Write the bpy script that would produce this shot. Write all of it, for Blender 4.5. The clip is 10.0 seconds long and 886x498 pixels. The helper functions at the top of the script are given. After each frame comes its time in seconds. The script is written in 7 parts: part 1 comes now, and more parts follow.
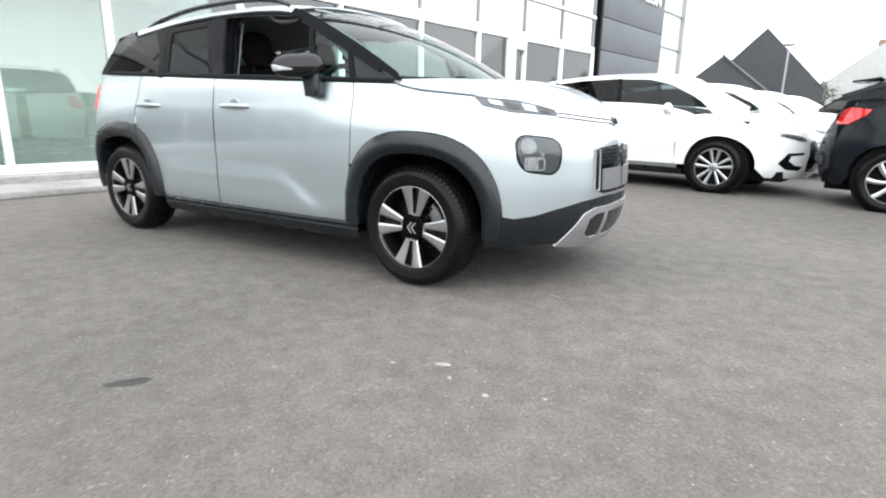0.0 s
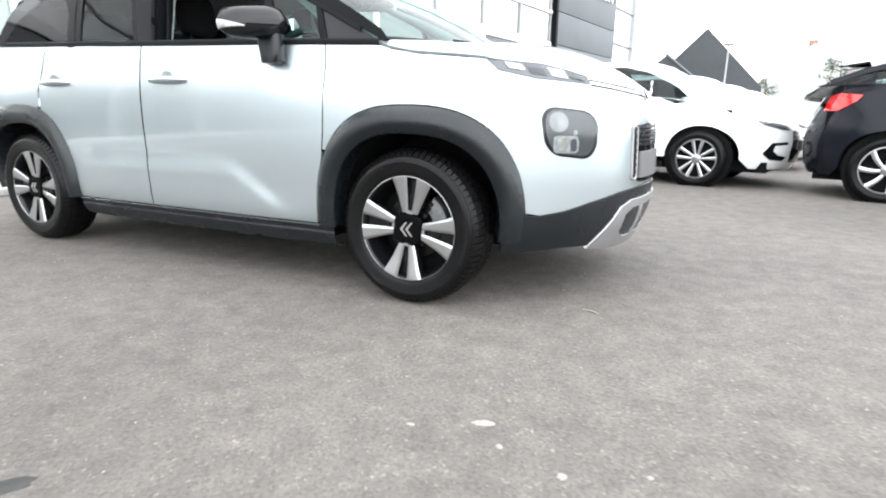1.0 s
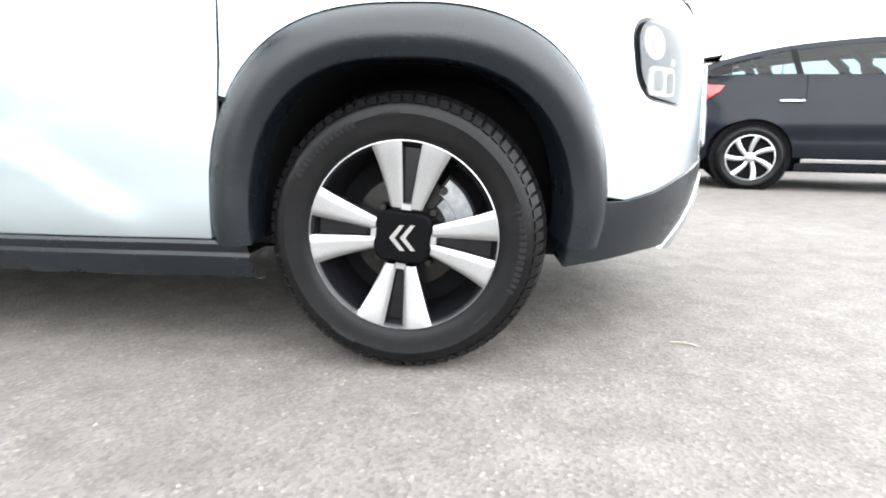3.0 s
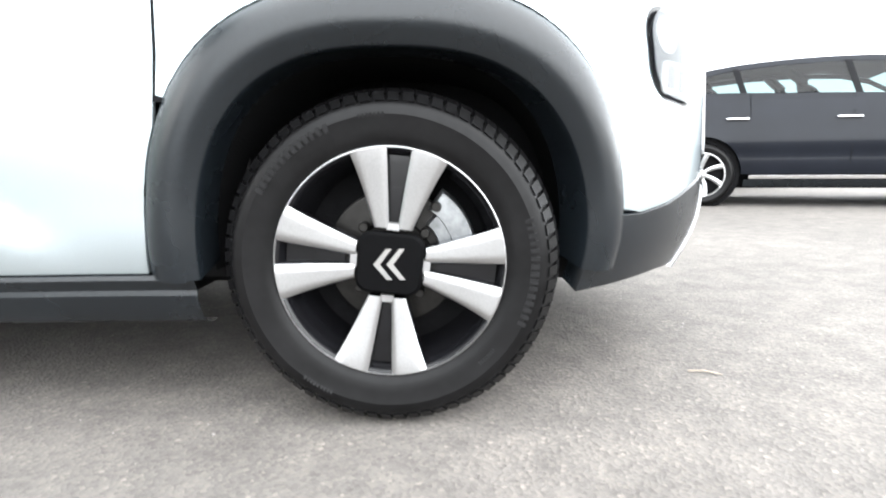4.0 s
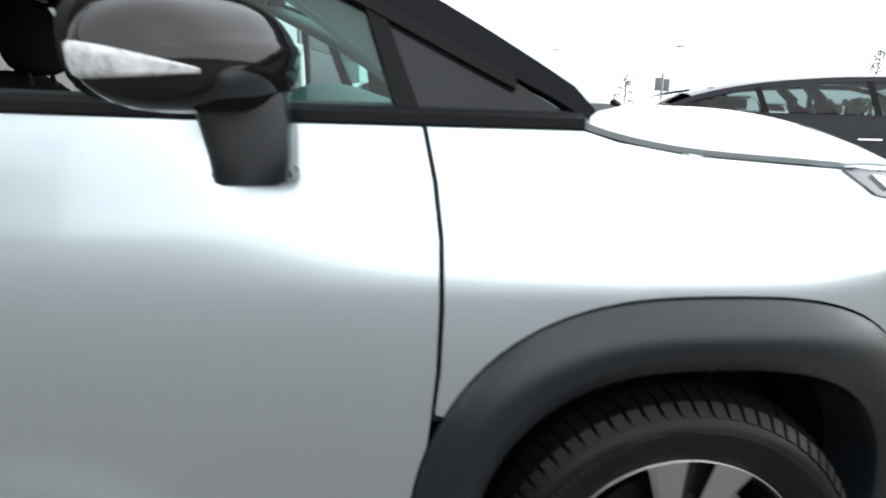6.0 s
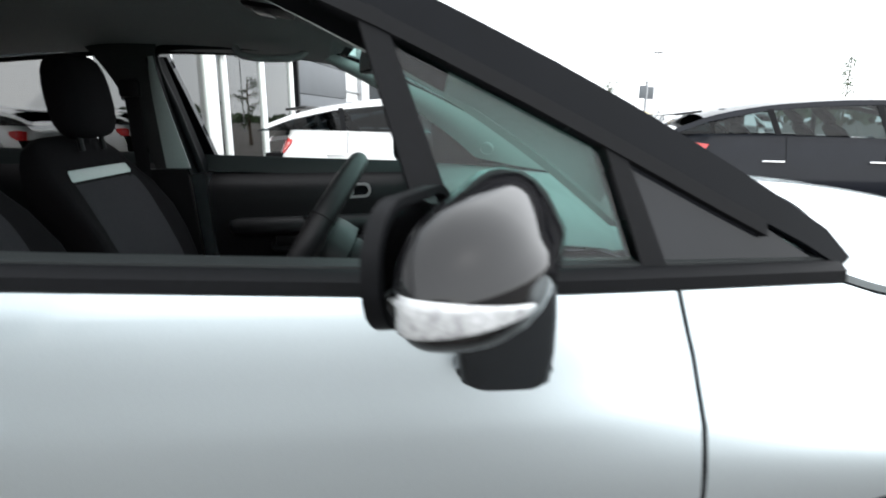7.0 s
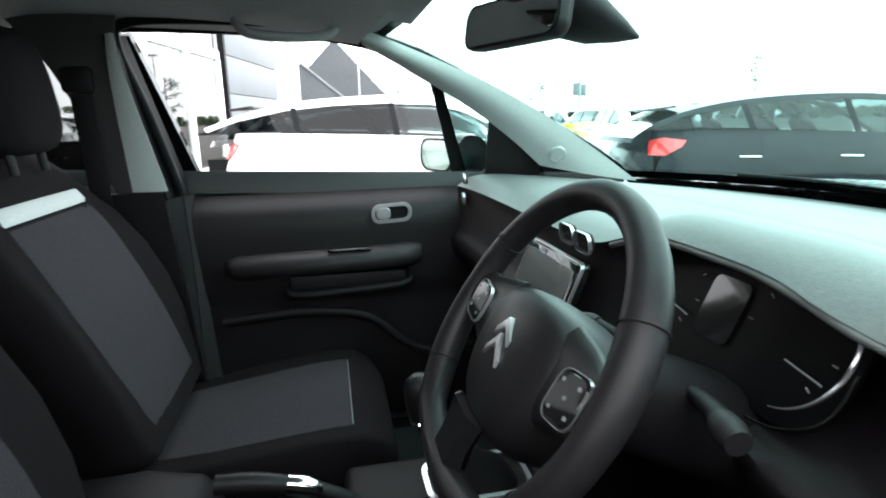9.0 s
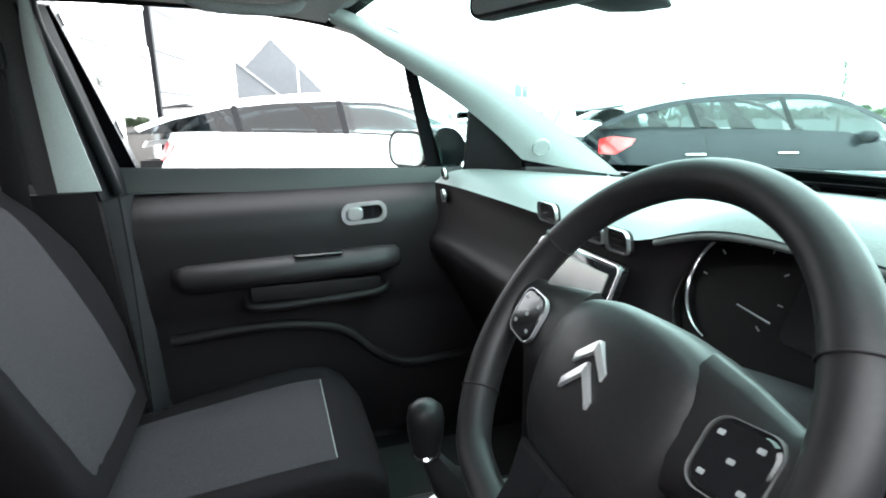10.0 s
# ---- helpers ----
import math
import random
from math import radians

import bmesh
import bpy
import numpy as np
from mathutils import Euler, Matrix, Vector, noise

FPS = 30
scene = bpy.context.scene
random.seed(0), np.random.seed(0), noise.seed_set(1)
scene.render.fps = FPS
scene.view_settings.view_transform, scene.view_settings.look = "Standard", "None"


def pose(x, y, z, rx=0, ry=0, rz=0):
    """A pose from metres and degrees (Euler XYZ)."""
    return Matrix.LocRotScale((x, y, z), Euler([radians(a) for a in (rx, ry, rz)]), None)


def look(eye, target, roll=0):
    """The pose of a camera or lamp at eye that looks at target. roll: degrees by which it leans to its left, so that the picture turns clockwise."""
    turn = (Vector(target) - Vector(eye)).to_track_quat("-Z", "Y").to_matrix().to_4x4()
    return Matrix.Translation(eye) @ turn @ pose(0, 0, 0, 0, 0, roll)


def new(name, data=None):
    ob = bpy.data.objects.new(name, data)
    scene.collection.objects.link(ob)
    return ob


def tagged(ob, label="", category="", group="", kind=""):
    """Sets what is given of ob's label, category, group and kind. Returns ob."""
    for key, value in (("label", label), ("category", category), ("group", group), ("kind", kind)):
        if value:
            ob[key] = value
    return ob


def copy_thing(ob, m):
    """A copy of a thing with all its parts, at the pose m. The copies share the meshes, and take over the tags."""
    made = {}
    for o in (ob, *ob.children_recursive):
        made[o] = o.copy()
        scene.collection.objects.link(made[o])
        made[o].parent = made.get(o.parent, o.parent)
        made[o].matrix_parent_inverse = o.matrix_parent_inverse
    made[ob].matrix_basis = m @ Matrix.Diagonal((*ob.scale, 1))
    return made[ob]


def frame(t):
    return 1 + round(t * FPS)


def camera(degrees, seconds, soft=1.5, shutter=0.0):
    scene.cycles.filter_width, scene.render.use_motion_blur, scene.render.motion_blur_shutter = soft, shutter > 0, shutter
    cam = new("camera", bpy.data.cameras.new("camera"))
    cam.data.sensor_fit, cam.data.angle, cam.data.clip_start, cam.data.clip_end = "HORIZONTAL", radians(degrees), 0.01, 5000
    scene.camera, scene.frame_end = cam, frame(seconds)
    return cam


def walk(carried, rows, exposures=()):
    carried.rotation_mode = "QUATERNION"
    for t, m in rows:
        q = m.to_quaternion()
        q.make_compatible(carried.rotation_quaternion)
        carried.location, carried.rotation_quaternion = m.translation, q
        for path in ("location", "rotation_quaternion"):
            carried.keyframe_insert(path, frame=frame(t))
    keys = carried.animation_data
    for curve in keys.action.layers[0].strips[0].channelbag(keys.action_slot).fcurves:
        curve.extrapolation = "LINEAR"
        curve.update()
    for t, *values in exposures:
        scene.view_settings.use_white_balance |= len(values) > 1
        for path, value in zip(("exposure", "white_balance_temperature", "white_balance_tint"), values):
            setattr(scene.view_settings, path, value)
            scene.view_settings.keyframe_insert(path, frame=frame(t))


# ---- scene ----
from mathutils.bvhtree import BVHTree

cam = camera(77.7, 10.0, soft=1.9, shutter=0.4)
PATH = [
    (0, (1.599, -3.194, 0.901), (0.597, -1.53, 0.425), 1.0),
    (0.5, (1.344, -2.984, 0.833), (0.441, -1.263, 0.361), 0.8),
    (1, (1.096, -2.781, 0.774), (0.249, -1.032, 0.304), 0.7),
    (1.5, (0.824, -2.587, 0.712), (0.088, -0.786, 0.25), 1.0),
    (2, (0.627, -2.392, 0.648), (0.045, -0.523, 0.207), 0.9),
    (2.5, (0.381, -2.211, 0.615), (-0.017, -0.307, 0.148), 0.7),
    (3.8, (0.155, -1.887, 0.485), (0.081, 0.085, 0.163), -0.6),
    (4, (0.128, -1.863, 0.515), (0.073, 0.109, 0.19), -0.7),
    (4.5, (0.025, -1.835, 0.64), (0.032, 0.131, 0.269), -0.5),
    (5, (-0.101, -1.783, 0.823), (-0.063, 0.168, 0.384), -0.2),
    (5.5, (-0.244, -1.7, 0.977), (-0.181, 0.23, 0.456), 0.3),
    (6, (-0.423, -1.622, 1.072), (-0.349, 0.321, 0.603), 0.1),
    (6.2, (-0.493, -1.587, 1.12), (-0.392, 0.353, 0.645), 0.3),
    (7.3, (-0.857, -1.344, 1.286), (-0.697, 0.596, 0.83), -0.2),
    (7.5, (-0.922, -1.28, 1.293), (-0.756, 0.66, 0.836), -0.4),
    (8, (-1.005, -1.128, 1.293), (-0.845, 0.812, 0.833), -0.6),
    (8.5, (-1.082, -1.003, 1.272), (-0.847, 0.93, 0.813), -0.6),
    (9, (-1.103, -0.901, 1.263), (-0.714, 1.005, 0.8), -0.8),
    (9.5, (-1.136, -0.796, 1.248), (-0.645, 1.087, 0.786), -0.8),
    (10, (-1.164, -0.74, 1.233), (-0.579, 1.116, 0.773), -0.7),
]
walk(cam, [(t, look(e, g, r)) for t, e, g, r in PATH],
     exposures=[(0.0, 1.45), (0.5, 1.72), (1.0, 1.88), (2.0, 2.2), (2.5, 2.45), (4.0, 2.6), (4.5, 2.55), (5.0, 2.7), (5.5, 2.72), (6.0, 1.14), (6.2, 1.1), (7.3, 1.65), (7.5, 1.8), (8.0, 1.87), (8.5, 2.22), (9.0, 2.78), (9.5, 3.25), (10.0, 3.65)])
world = bpy.data.worlds.new("world")
scene.world = world
world.use_nodes = True
wn, wl = world.node_tree.nodes, world.node_tree.links
sky = wn.new("ShaderNodeTexSky")
sky.sky_type = "NISHITA"
sky.sun_disc = False
sky.sun_elevation, sky.sun_rotation = radians(44), radians(122)
sky.dust_density, sky.ozone_density = 1.0, 1.0
veil = wn.new("ShaderNodeHueSaturation")          # overcast: the blue is veiled by cloud
veil.inputs["Saturation"].default_value = 0.22
wl.new(sky.outputs[0], veil.inputs["Color"])
cloud = wn.new("ShaderNodeMix")                    # a closed, even layer of cloud before the sky
cloud.data_type = "RGBA"
cloud.inputs[0].default_value = 0.75
cloud.inputs[7].default_value = (6.9, 7.3, 7.6, 1)
wl.new(veil.outputs[0], cloud.inputs[6])
wl.new(cloud.outputs[2], wn["Background"].inputs["Color"])
wn["Background"].inputs["Strength"].default_value = 0.15
sun_data = bpy.data.lights.new("sun", "SUN")
sun_data.energy, sun_data.angle, sun_data.color = 0.9, radians(150), (1.0, 0.985, 0.965)
sun = new("sun", sun_data)
sun.matrix_world = look((13, -8, 15), (0, 0, 0))


# ---- materials ----
def material(name, color, rough=0.5, metal=0.0, grain=0.0, scale=40.0, bump=0.0, bump_scale=None, coat=0.0, spec=None, patch=0.0, patch_scale=2.0,
             sheen=0.0, aniso=None):
    m = bpy.data.materials.new(name)
    m.use_nodes = True
    n, l = m.node_tree.nodes, m.node_tree.links
    b = n["Principled BSDF"]
    b.inputs["Roughness"].default_value, b.inputs["Metallic"].default_value = rough, metal
    b.inputs["Base Color"].default_value = (*color, 1)
    if coat:
        b.inputs["Coat Weight"].default_value, b.inputs["Coat Roughness"].default_value = coat, 0.04
    if spec is not None:
        b.inputs["Specular IOR Level"].default_value = spec
    if sheen:
        b.inputs["Sheen Weight"].default_value = sheen
    co = n.new("ShaderNodeTexCoord")
    src = None
    if grain or patch:
        mixed = (*color, 1)
        for amount, sc in ((grain, scale), (patch, patch_scale)):
            if not amount:
                continue
            t = n.new("ShaderNodeTexNoise")
            t.inputs["Scale"].default_value, t.inputs["Detail"].default_value = sc, 6
            l.new(co.outputs["Object"], t.inputs["Vector"])
            ramp = n.new("ShaderNodeMapRange")
            ramp.inputs["From Min"].default_value, ramp.inputs["From Max"].default_value = 0.3, 0.7
            ramp.inputs["To Min"].default_value, ramp.inputs["To Max"].default_value = 1 - amount, 1 + amount
            l.new(t.outputs["Fac"], ramp.inputs["Value"])
            mul = n.new("ShaderNodeVectorMath")
            mul.operation = "SCALE"
            if src is None:
                mul.inputs[0].default_value = color
            else:
                l.new(src, mul.inputs[0])
            l.new(ramp.outputs[0], mul.inputs["Scale"])
            src = mul.outputs[0]
        l.new(src, b.inputs["Base Color"])
        if not coat and metal < 0.5 and rough > 0.15:
            rr = n.new("ShaderNodeMapRange")
            rr.inputs["To Min"].default_value, rr.inputs["To Max"].default_value = max(0.0, rough - 0.07), min(1.0, rough + 0.07)
            l.new(t.outputs["Fac"], rr.inputs["Value"])
            l.new(rr.outputs[0], b.inputs["Roughness"])
    if bump:
        t2 = n.new("ShaderNodeTexNoise")
        t2.inputs["Scale"].default_value, t2.inputs["Detail"].default_value = bump_scale or scale, 4
        l.new(co.outputs["Object"], t2.inputs["Vector"])
        bp = n.new("ShaderNodeBump")
        bp.inputs["Strength"].default_value, bp.inputs["Distance"].default_value = bump, 0.004
        l.new(t2.outputs["Fac"], bp.inputs["Height"])
        l.new(bp.outputs[0], b.inputs["Normal"])
    return m


def glass_material(name, tint, ior=1.5, thin=None):
    m = bpy.data.materials.new(name)
    m.use_nodes = True
    n, l = m.node_tree.nodes, m.node_tree.links
    n.remove(n["Principled BSDF"])
    tr, gl, mx, fr = (n.new("ShaderNodeBsdfTransparent"), n.new("ShaderNodeBsdfGlossy"), n.new("ShaderNodeMixShader"), n.new("ShaderNodeFresnel"))
    tr.inputs[0].default_value = (*tint, 1)
    gl.inputs["Roughness"].default_value = 0.01
    fr.inputs[0].default_value = ior
    if thin:
        # one thin pane: the same gloss from both of its sides
        n.remove(fr)
        lw, pw, ma = n.new("ShaderNodeLayerWeight"), n.new("ShaderNodeMath"), n.new("ShaderNodeMath")
        pw.operation, ma.operation = "POWER", "MULTIPLY_ADD"
        pw.inputs[1].default_value = 5.0
        ma.inputs[1].default_value, ma.inputs[2].default_value = thin[1], thin[0]
        l.new(lw.outputs["Facing"], pw.inputs[0])
        l.new(pw.outputs[0], ma.inputs[0])
        l.new(ma.outputs[0], mx.inputs[0])
    else:
        l.new(fr.outputs[0], mx.inputs[0])
    l.new(tr.outputs[0], mx.inputs[1])
    l.new(gl.outputs[0], mx.inputs[2])
    l.new(mx.outputs[0], n["Material Output"].inputs[0])
    return m


def lamp_material(name, color, strength):
    m = material(name, color)
    b = m.node_tree.nodes["Principled BSDF"]
    b.inputs["Emission Color"].default_value, b.inputs["Emission Strength"].default_value = (*color, 1), strength
    return m


def asphalt_material():
    m = bpy.data.materials.new("asphalt")
    m.use_nodes = True
    n, l = m.node_tree.nodes, m.node_tree.links
    b = n["Principled BSDF"]
    co = n.new("ShaderNodeTexCoord")

    def tex(kind, scale, detail=5.0):
        t = n.new(kind)
        t.inputs["Scale"].default_value = scale
        if kind == "ShaderNodeTexNoise":
            t.inputs["Detail"].default_value = detail
        l.new(co.outputs["Object"], t.inputs["Vector"])
        return t

    def ramp(src, stops):
        r = n.new("ShaderNodeValToRGB")
        els = r.color_ramp.elements
        els[0].position, els[0].color = stops[0][0], (*stops[0][1], 1)
        els[1].position, els[1].color = stops[-1][0], (*stops[-1][1], 1)
        for p, c in stops[1:-1]:
            e = els.new(p)
            e.color = (*c, 1)
        l.new(src, r.inputs[0])
        return r.outputs[0]

    def mix(kind, a, c, f=1.0):
        x = n.new("ShaderNodeMix")
        x.data_type, x.blend_type = "RGBA", kind
        x.inputs[0].default_value = f
        l.new(a, x.inputs[6])
        l.new(c, x.inputs[7])
        return x.outputs[2]

    big = ramp(tex("ShaderNodeTexNoise", 0.55, 7).outputs["Fac"], [(0.3, (0.104, 0.097, 0.0915)), (0.55, (0.126, 0.117, 0.110)), (0.75, (0.147, 0.136, 0.1275))])
    mid = ramp(tex("ShaderNodeTexNoise", 9, 8).outputs["Fac"], [(0.28, (0.82, 0.82, 0.82)), (0.5, (1, 1, 1)), (0.72, (1.17, 1.165, 1.15))])
    stone = tex("ShaderNodeTexVoronoi", 130)
    grit = ramp(stone.outputs["Color"], [(0.0, (0.70, 0.69, 0.68)), (0.5, (1.0, 0.99, 0.98)), (0.85, (1.18, 1.15, 1.11)), (0.98, (1.75, 1.68, 1.6))])
    c = mix("MULTIPLY", mix("MULTIPLY", big, mid), grit)
    l.new(c, b.inputs["Base Color"])
    b.inputs["Roughness"].default_value = 0.88
    b.inputs["Specular IOR Level"].default_value = 0.35
    bp = n.new("ShaderNodeBump")
    bp.inputs["Strength"].default_value, bp.inputs["Distance"].default_value = 0.4, 0.005
    l.new(stone.outputs["Distance"], bp.inputs["Height"])
    bp2 = n.new("ShaderNodeBump")
    bp2.inputs["Strength"].default_value, bp2.inputs["Distance"].default_value = 0.16, 0.010
    l.new(tex("ShaderNodeTexNoise", 22, 6).outputs["Fac"], bp2.inputs["Height"])
    l.new(bp.outputs[0], bp2.inputs["Normal"])
    l.new(bp2.outputs[0], b.inputs["Normal"])
    return m


M = {
    "asphalt": asphalt_material(),
    "silver": material("silver_paint", (0.50, 0.565, 0.595), 0.32, 0.88, grain=0.04, scale=900, coat=1.0, patch=0.015, patch_scale=3),
    "white": material("white_paint", (0.82, 0.83, 0.83), 0.25, 0.0, coat=1.0, patch=0.03, patch_scale=3),
    "navy": material("dark_blue_black_paint", (0.007, 0.0085, 0.0125), 0.22, 0.0, spec=0.12, coat=0.16, patch=0.15, patch_scale=3),
    "grey_paint": material("grey_paint", (0.25, 0.26, 0.27), 0.25, 0.5, coat=1.0, patch=0.08, patch_scale=3),
    "yellow_paint": material("yellow_paint", (0.75, 0.55, 0.06), 0.3, 0.0, coat=1.0, patch=0.08, patch_scale=3),
    "blue_paint": material("blue_paint", (0.05, 0.22, 0.32), 0.3, 0.0, coat=1.0, patch=0.08, patch_scale=3),
    "clad": material("black_textured_plastic", (0.0066, 0.0088, 0.0110), 0.27, spec=0.42, grain=0.18, scale=120, bump=0.12, bump_scale=700, patch=0.12, patch_scale=5),
    "liner": material("wheel_arch_liner", (0.005, 0.005, 0.0055), 0.9, spec=0.1, grain=0.3, scale=60, bump=0.3, bump_scale=200),
    "gloss": material("gloss_black", (0.006, 0.006, 0.0068), 0.06, spec=0.36, patch=0.2, patch_scale=8),
    "pillar": material("satin_black_pillar", (0.0035, 0.0042, 0.0056), 0.25, spec=0.075, patch=0.2, patch_scale=6),
    "seal": material("rubber_seal", (0.0040, 0.0043, 0.0052), 0.55, spec=0.11, grain=0.2, scale=90),
    "tyre": material("tyre_rubber", (0.0050, 0.0049, 0.0052), 0.32, spec=0.15, grain=0.25, scale=60, bump=0.1, bump_scale=500, patch=0.2, patch_scale=9),
    "tyre_mark": material("tyre_rubber_marks", (0.0085, 0.0085, 0.009), 0.42, spec=0.2, grain=0.2, scale=80),
    "steel": material("bright_caliper_steel", (0.27, 0.28, 0.29), 0.28, 0.85, grain=0.25, scale=70, patch=0.25, patch_scale=25),
    "alloy": material("machined_alloy", (0.42, 0.42, 0.425), 0.30, 0.95, grain=0.06, scale=240),
    "rim": material("black_rim", (0.006, 0.006, 0.007), 0.2, 0.0, spec=0.25, coat=0.12, grain=0.2, scale=60),
    "disc": material("brake_steel", (0.022, 0.021, 0.020), 0.4, 0.9, grain=0.2, scale=50),
    "chrome": material("chrome", (0.85, 0.86, 0.87), 0.07, 1.0, grain=0.015, scale=300),
    "badge": material("bright_satin_metal", (0.66, 0.67, 0.68), 0.36, 0.9, grain=0.03, scale=300),
    "satin": material("satin_metal", (0.48, 0.49, 0.50), 0.28, 0.9, grain=0.02, scale=400),
    "skid": material("silver_plastic", (0.36, 0.36, 0.37), 0.38, 0.7, grain=0.04, scale=200, patch=0.05, patch_scale=8),
    "glass": glass_material("green_glass", (0.52, 0.78, 0.73), thin=(0.05, 1.0)),
    "sideglass": glass_material("side_glass", (0.54, 0.77, 0.73), thin=(0.03, 0.6)),
    "dark_glass": glass_material("privacy_glass", (0.10, 0.12, 0.13), 1.3),
    "car_glass": material("black_backed_glass", (0.012, 0.013, 0.015), 0.03, spec=0.2, patch=0.3, patch_scale=3),
    "cabin_glass": glass_material("parked_car_glass", (0.36, 0.43, 0.43), 1.4),
    "lens": glass_material("clear_lens", (0.93, 0.95, 0.96)),
    "lamp_glass": glass_material("lamp_cover_glass", (0.92, 0.94, 0.95), 1.45),
    "lamp_pale": material("dull_lamp_ring", (0.34, 0.35, 0.36), 0.25, spec=0.4, grain=0.2, scale=90),
    "shop_glass": glass_material("showroom_glass", (0.56, 0.66, 0.65), 2.1),
    "upper_glass": glass_material("upper_showroom_glass", (0.74, 0.82, 0.88), 11.0),
    "reflector": material("lamp_reflector", (0.75, 0.76, 0.78), 0.12, 0.9, grain=0.1, scale=60),
    "turn": material("clear_lamp_lens", (0.42, 0.43, 0.44), 0.14, grain=0.35, scale=90, coat=1.0),
    "armrest": material("soft_black_armrest", (0.0108, 0.0094, 0.0106), 0.55, spec=0.2, grain=0.1, scale=160, bump=0.15, bump_scale=500),
    "dial": material("dull_black_dial", (0.0024, 0.0024, 0.0027), 0.5, spec=0.04, grain=0.1, scale=90),
    "bowl": material("dark_lamp_bowl", (0.085, 0.092, 0.10), 0.2, spec=0.5, grain=0.1, scale=60),
    "render_wall": material("pale_render", (0.62, 0.56, 0.52), 0.85, grain=0.05, scale=8, patch=0.08, patch_scale=0.7),
    "pale_roof": material("pale_grey_roof", (0.42, 0.43, 0.42), 0.8, grain=0.06, scale=4, patch=0.08, patch_scale=0.5),
    "sill": material("grey_sill_trim", (0.014, 0.0165, 0.0170), 0.45, spec=0.25, grain=0.08, scale=160, bump=0.1, bump_scale=500),
    "red": material("red_lamp", (0.55, 0.012, 0.012), 0.12, coat=1.0, grain=0.3, scale=70),
    "plate": material("blank_plate", (0.15, 0.15, 0.155), 0.35, patch=0.03, patch_scale=20),
    "soft": material("soft_dash_plastic", (0.072, 0.080, 0.079), 0.5, grain=0.1, scale=160, bump=0.15, bump_scale=500, patch=0.06, patch_scale=6),
    "trim": material("black_trim", (0.0070, 0.0058, 0.0068), 0.55, spec=0.15, grain=0.15, scale=150, bump=0.12, bump_scale=600, patch=0.1, patch_scale=6),
    "pale": material("pale_grey_trim", (0.28, 0.30, 0.295), 0.65, grain=0.05, scale=200, bump=0.1, bump_scale=600, patch=0.04, patch_scale=5),
    "liner_roof": material("headlining_cloth", (0.31, 0.315, 0.32), 0.92, spec=0.1, grain=0.14, scale=300, bump=0.15, bump_scale=600),
    "pillar_cloth": material("dark_pillar_trim", (0.045, 0.044, 0.045), 0.9, spec=0.1, grain=0.14, scale=300, bump=0.15, bump_scale=600),
    "cloth": material("dark_seat_cloth", (0.0076, 0.0063, 0.0074), 0.95, spec=0.06, grain=0.25, scale=420, bump=0.3, bump_scale=800),
    "cloth_grey": material("grey_seat_cloth", (0.029, 0.0258, 0.0295), 0.95, spec=0.08, grain=0.3, scale=420, bump=0.3, bump_scale=800),
    "stripe": material("pale_seat_band", (0.42, 0.43, 0.43), 0.8, grain=0.1, scale=300, bump=0.15, bump_scale=700),
    "leather": material("black_leather", (0.0085, 0.0080, 0.0088), 0.45, spec=0.17, grain=0.15, scale=200, bump=0.05, bump_scale=900, patch=0.06, patch_scale=8),
    # black screen given a grey base: the sky's reflection is in the colour
    "screen": material("glass_screen", (0.05, 0.058, 0.058), 0.22, coat=0.5, patch=0.2, patch_scale=12),
    "mirror": material("mirror_glass", (0.92, 0.93, 0.93), 0.0, 1.0),
    "carpet": material("black_carpet", (0.015, 0.015, 0.016), 0.95, grain=0.3, scale=200, bump=0.4, bump_scale=500),
    "red_plastic": material("red_plastic", (0.55, 0.03, 0.02), 0.4, grain=0.08, scale=90),
    "needle": material("instrument_marks", (0.16, 0.165, 0.17), 0.5, grain=0.1, scale=80),
    "frame": material("white_frame", (0.78, 0.79, 0.79), 0.4, patch=0.05, patch_scale=3, grain=0.03, scale=30),
    "cladding": material("grey_cassette_panel", (0.125, 0.135, 0.145), 0.6, 0.0, spec=0.3, patch=0.08, patch_scale=1.2, grain=0.04, scale=60),
    "concrete": material("concrete", (0.28, 0.275, 0.265), 0.85, grain=0.18, scale=30, bump=0.3, bump_scale=80, patch=0.2, patch_scale=3),
    "floor": material("showroom_floor", (0.42, 0.42, 0.41), 0.25, patch=0.08, patch_scale=1.5, grain=0.04, scale=30),
    "wall": material("showroom_wall", (0.78, 0.77, 0.74), 0.7, patch=0.06, patch_scale=1.2),
    "roof_tile": material("dark_roof_tiles", (0.05, 0.055, 0.060), 0.75, grain=0.06, scale=3, bump=0.2, bump_scale=12, patch=0.15, patch_scale=0.5),
    "brick": material("brown_brick", (0.30, 0.18, 0.13), 0.85, grain=0.25, scale=14, bump=0.3, bump_scale=20, patch=0.12, patch_scale=0.6),
    "post": material("galvanised_post", (0.36, 0.37, 0.38), 0.45, 0.6, grain=0.12, scale=20),
    "leaf": material("foliage", (0.055, 0.085, 0.040), 0.7, grain=0.4, scale=3, patch=0.3, patch_scale=0.8),
    "shrub": material("golden_shrub", (0.16, 0.15, 0.06), 0.7, grain=0.4, scale=6, patch=0.3, patch_scale=1.2),
    "bark": material("bark", (0.10, 0.08, 0.06), 0.9, grain=0.3, scale=14, bump=0.5, bump_scale=30),
    "letters": material("white_letters", (0.8, 0.8, 0.8), 0.4, patch=0.04, patch_scale=9),
    "light_panel": lamp_material("ceiling_light", (1.0, 0.98, 0.94), 28.0),
    "fleck": material("pale_fleck", (0.27, 0.25, 0.235), 0.85, grain=0.2, scale=120),
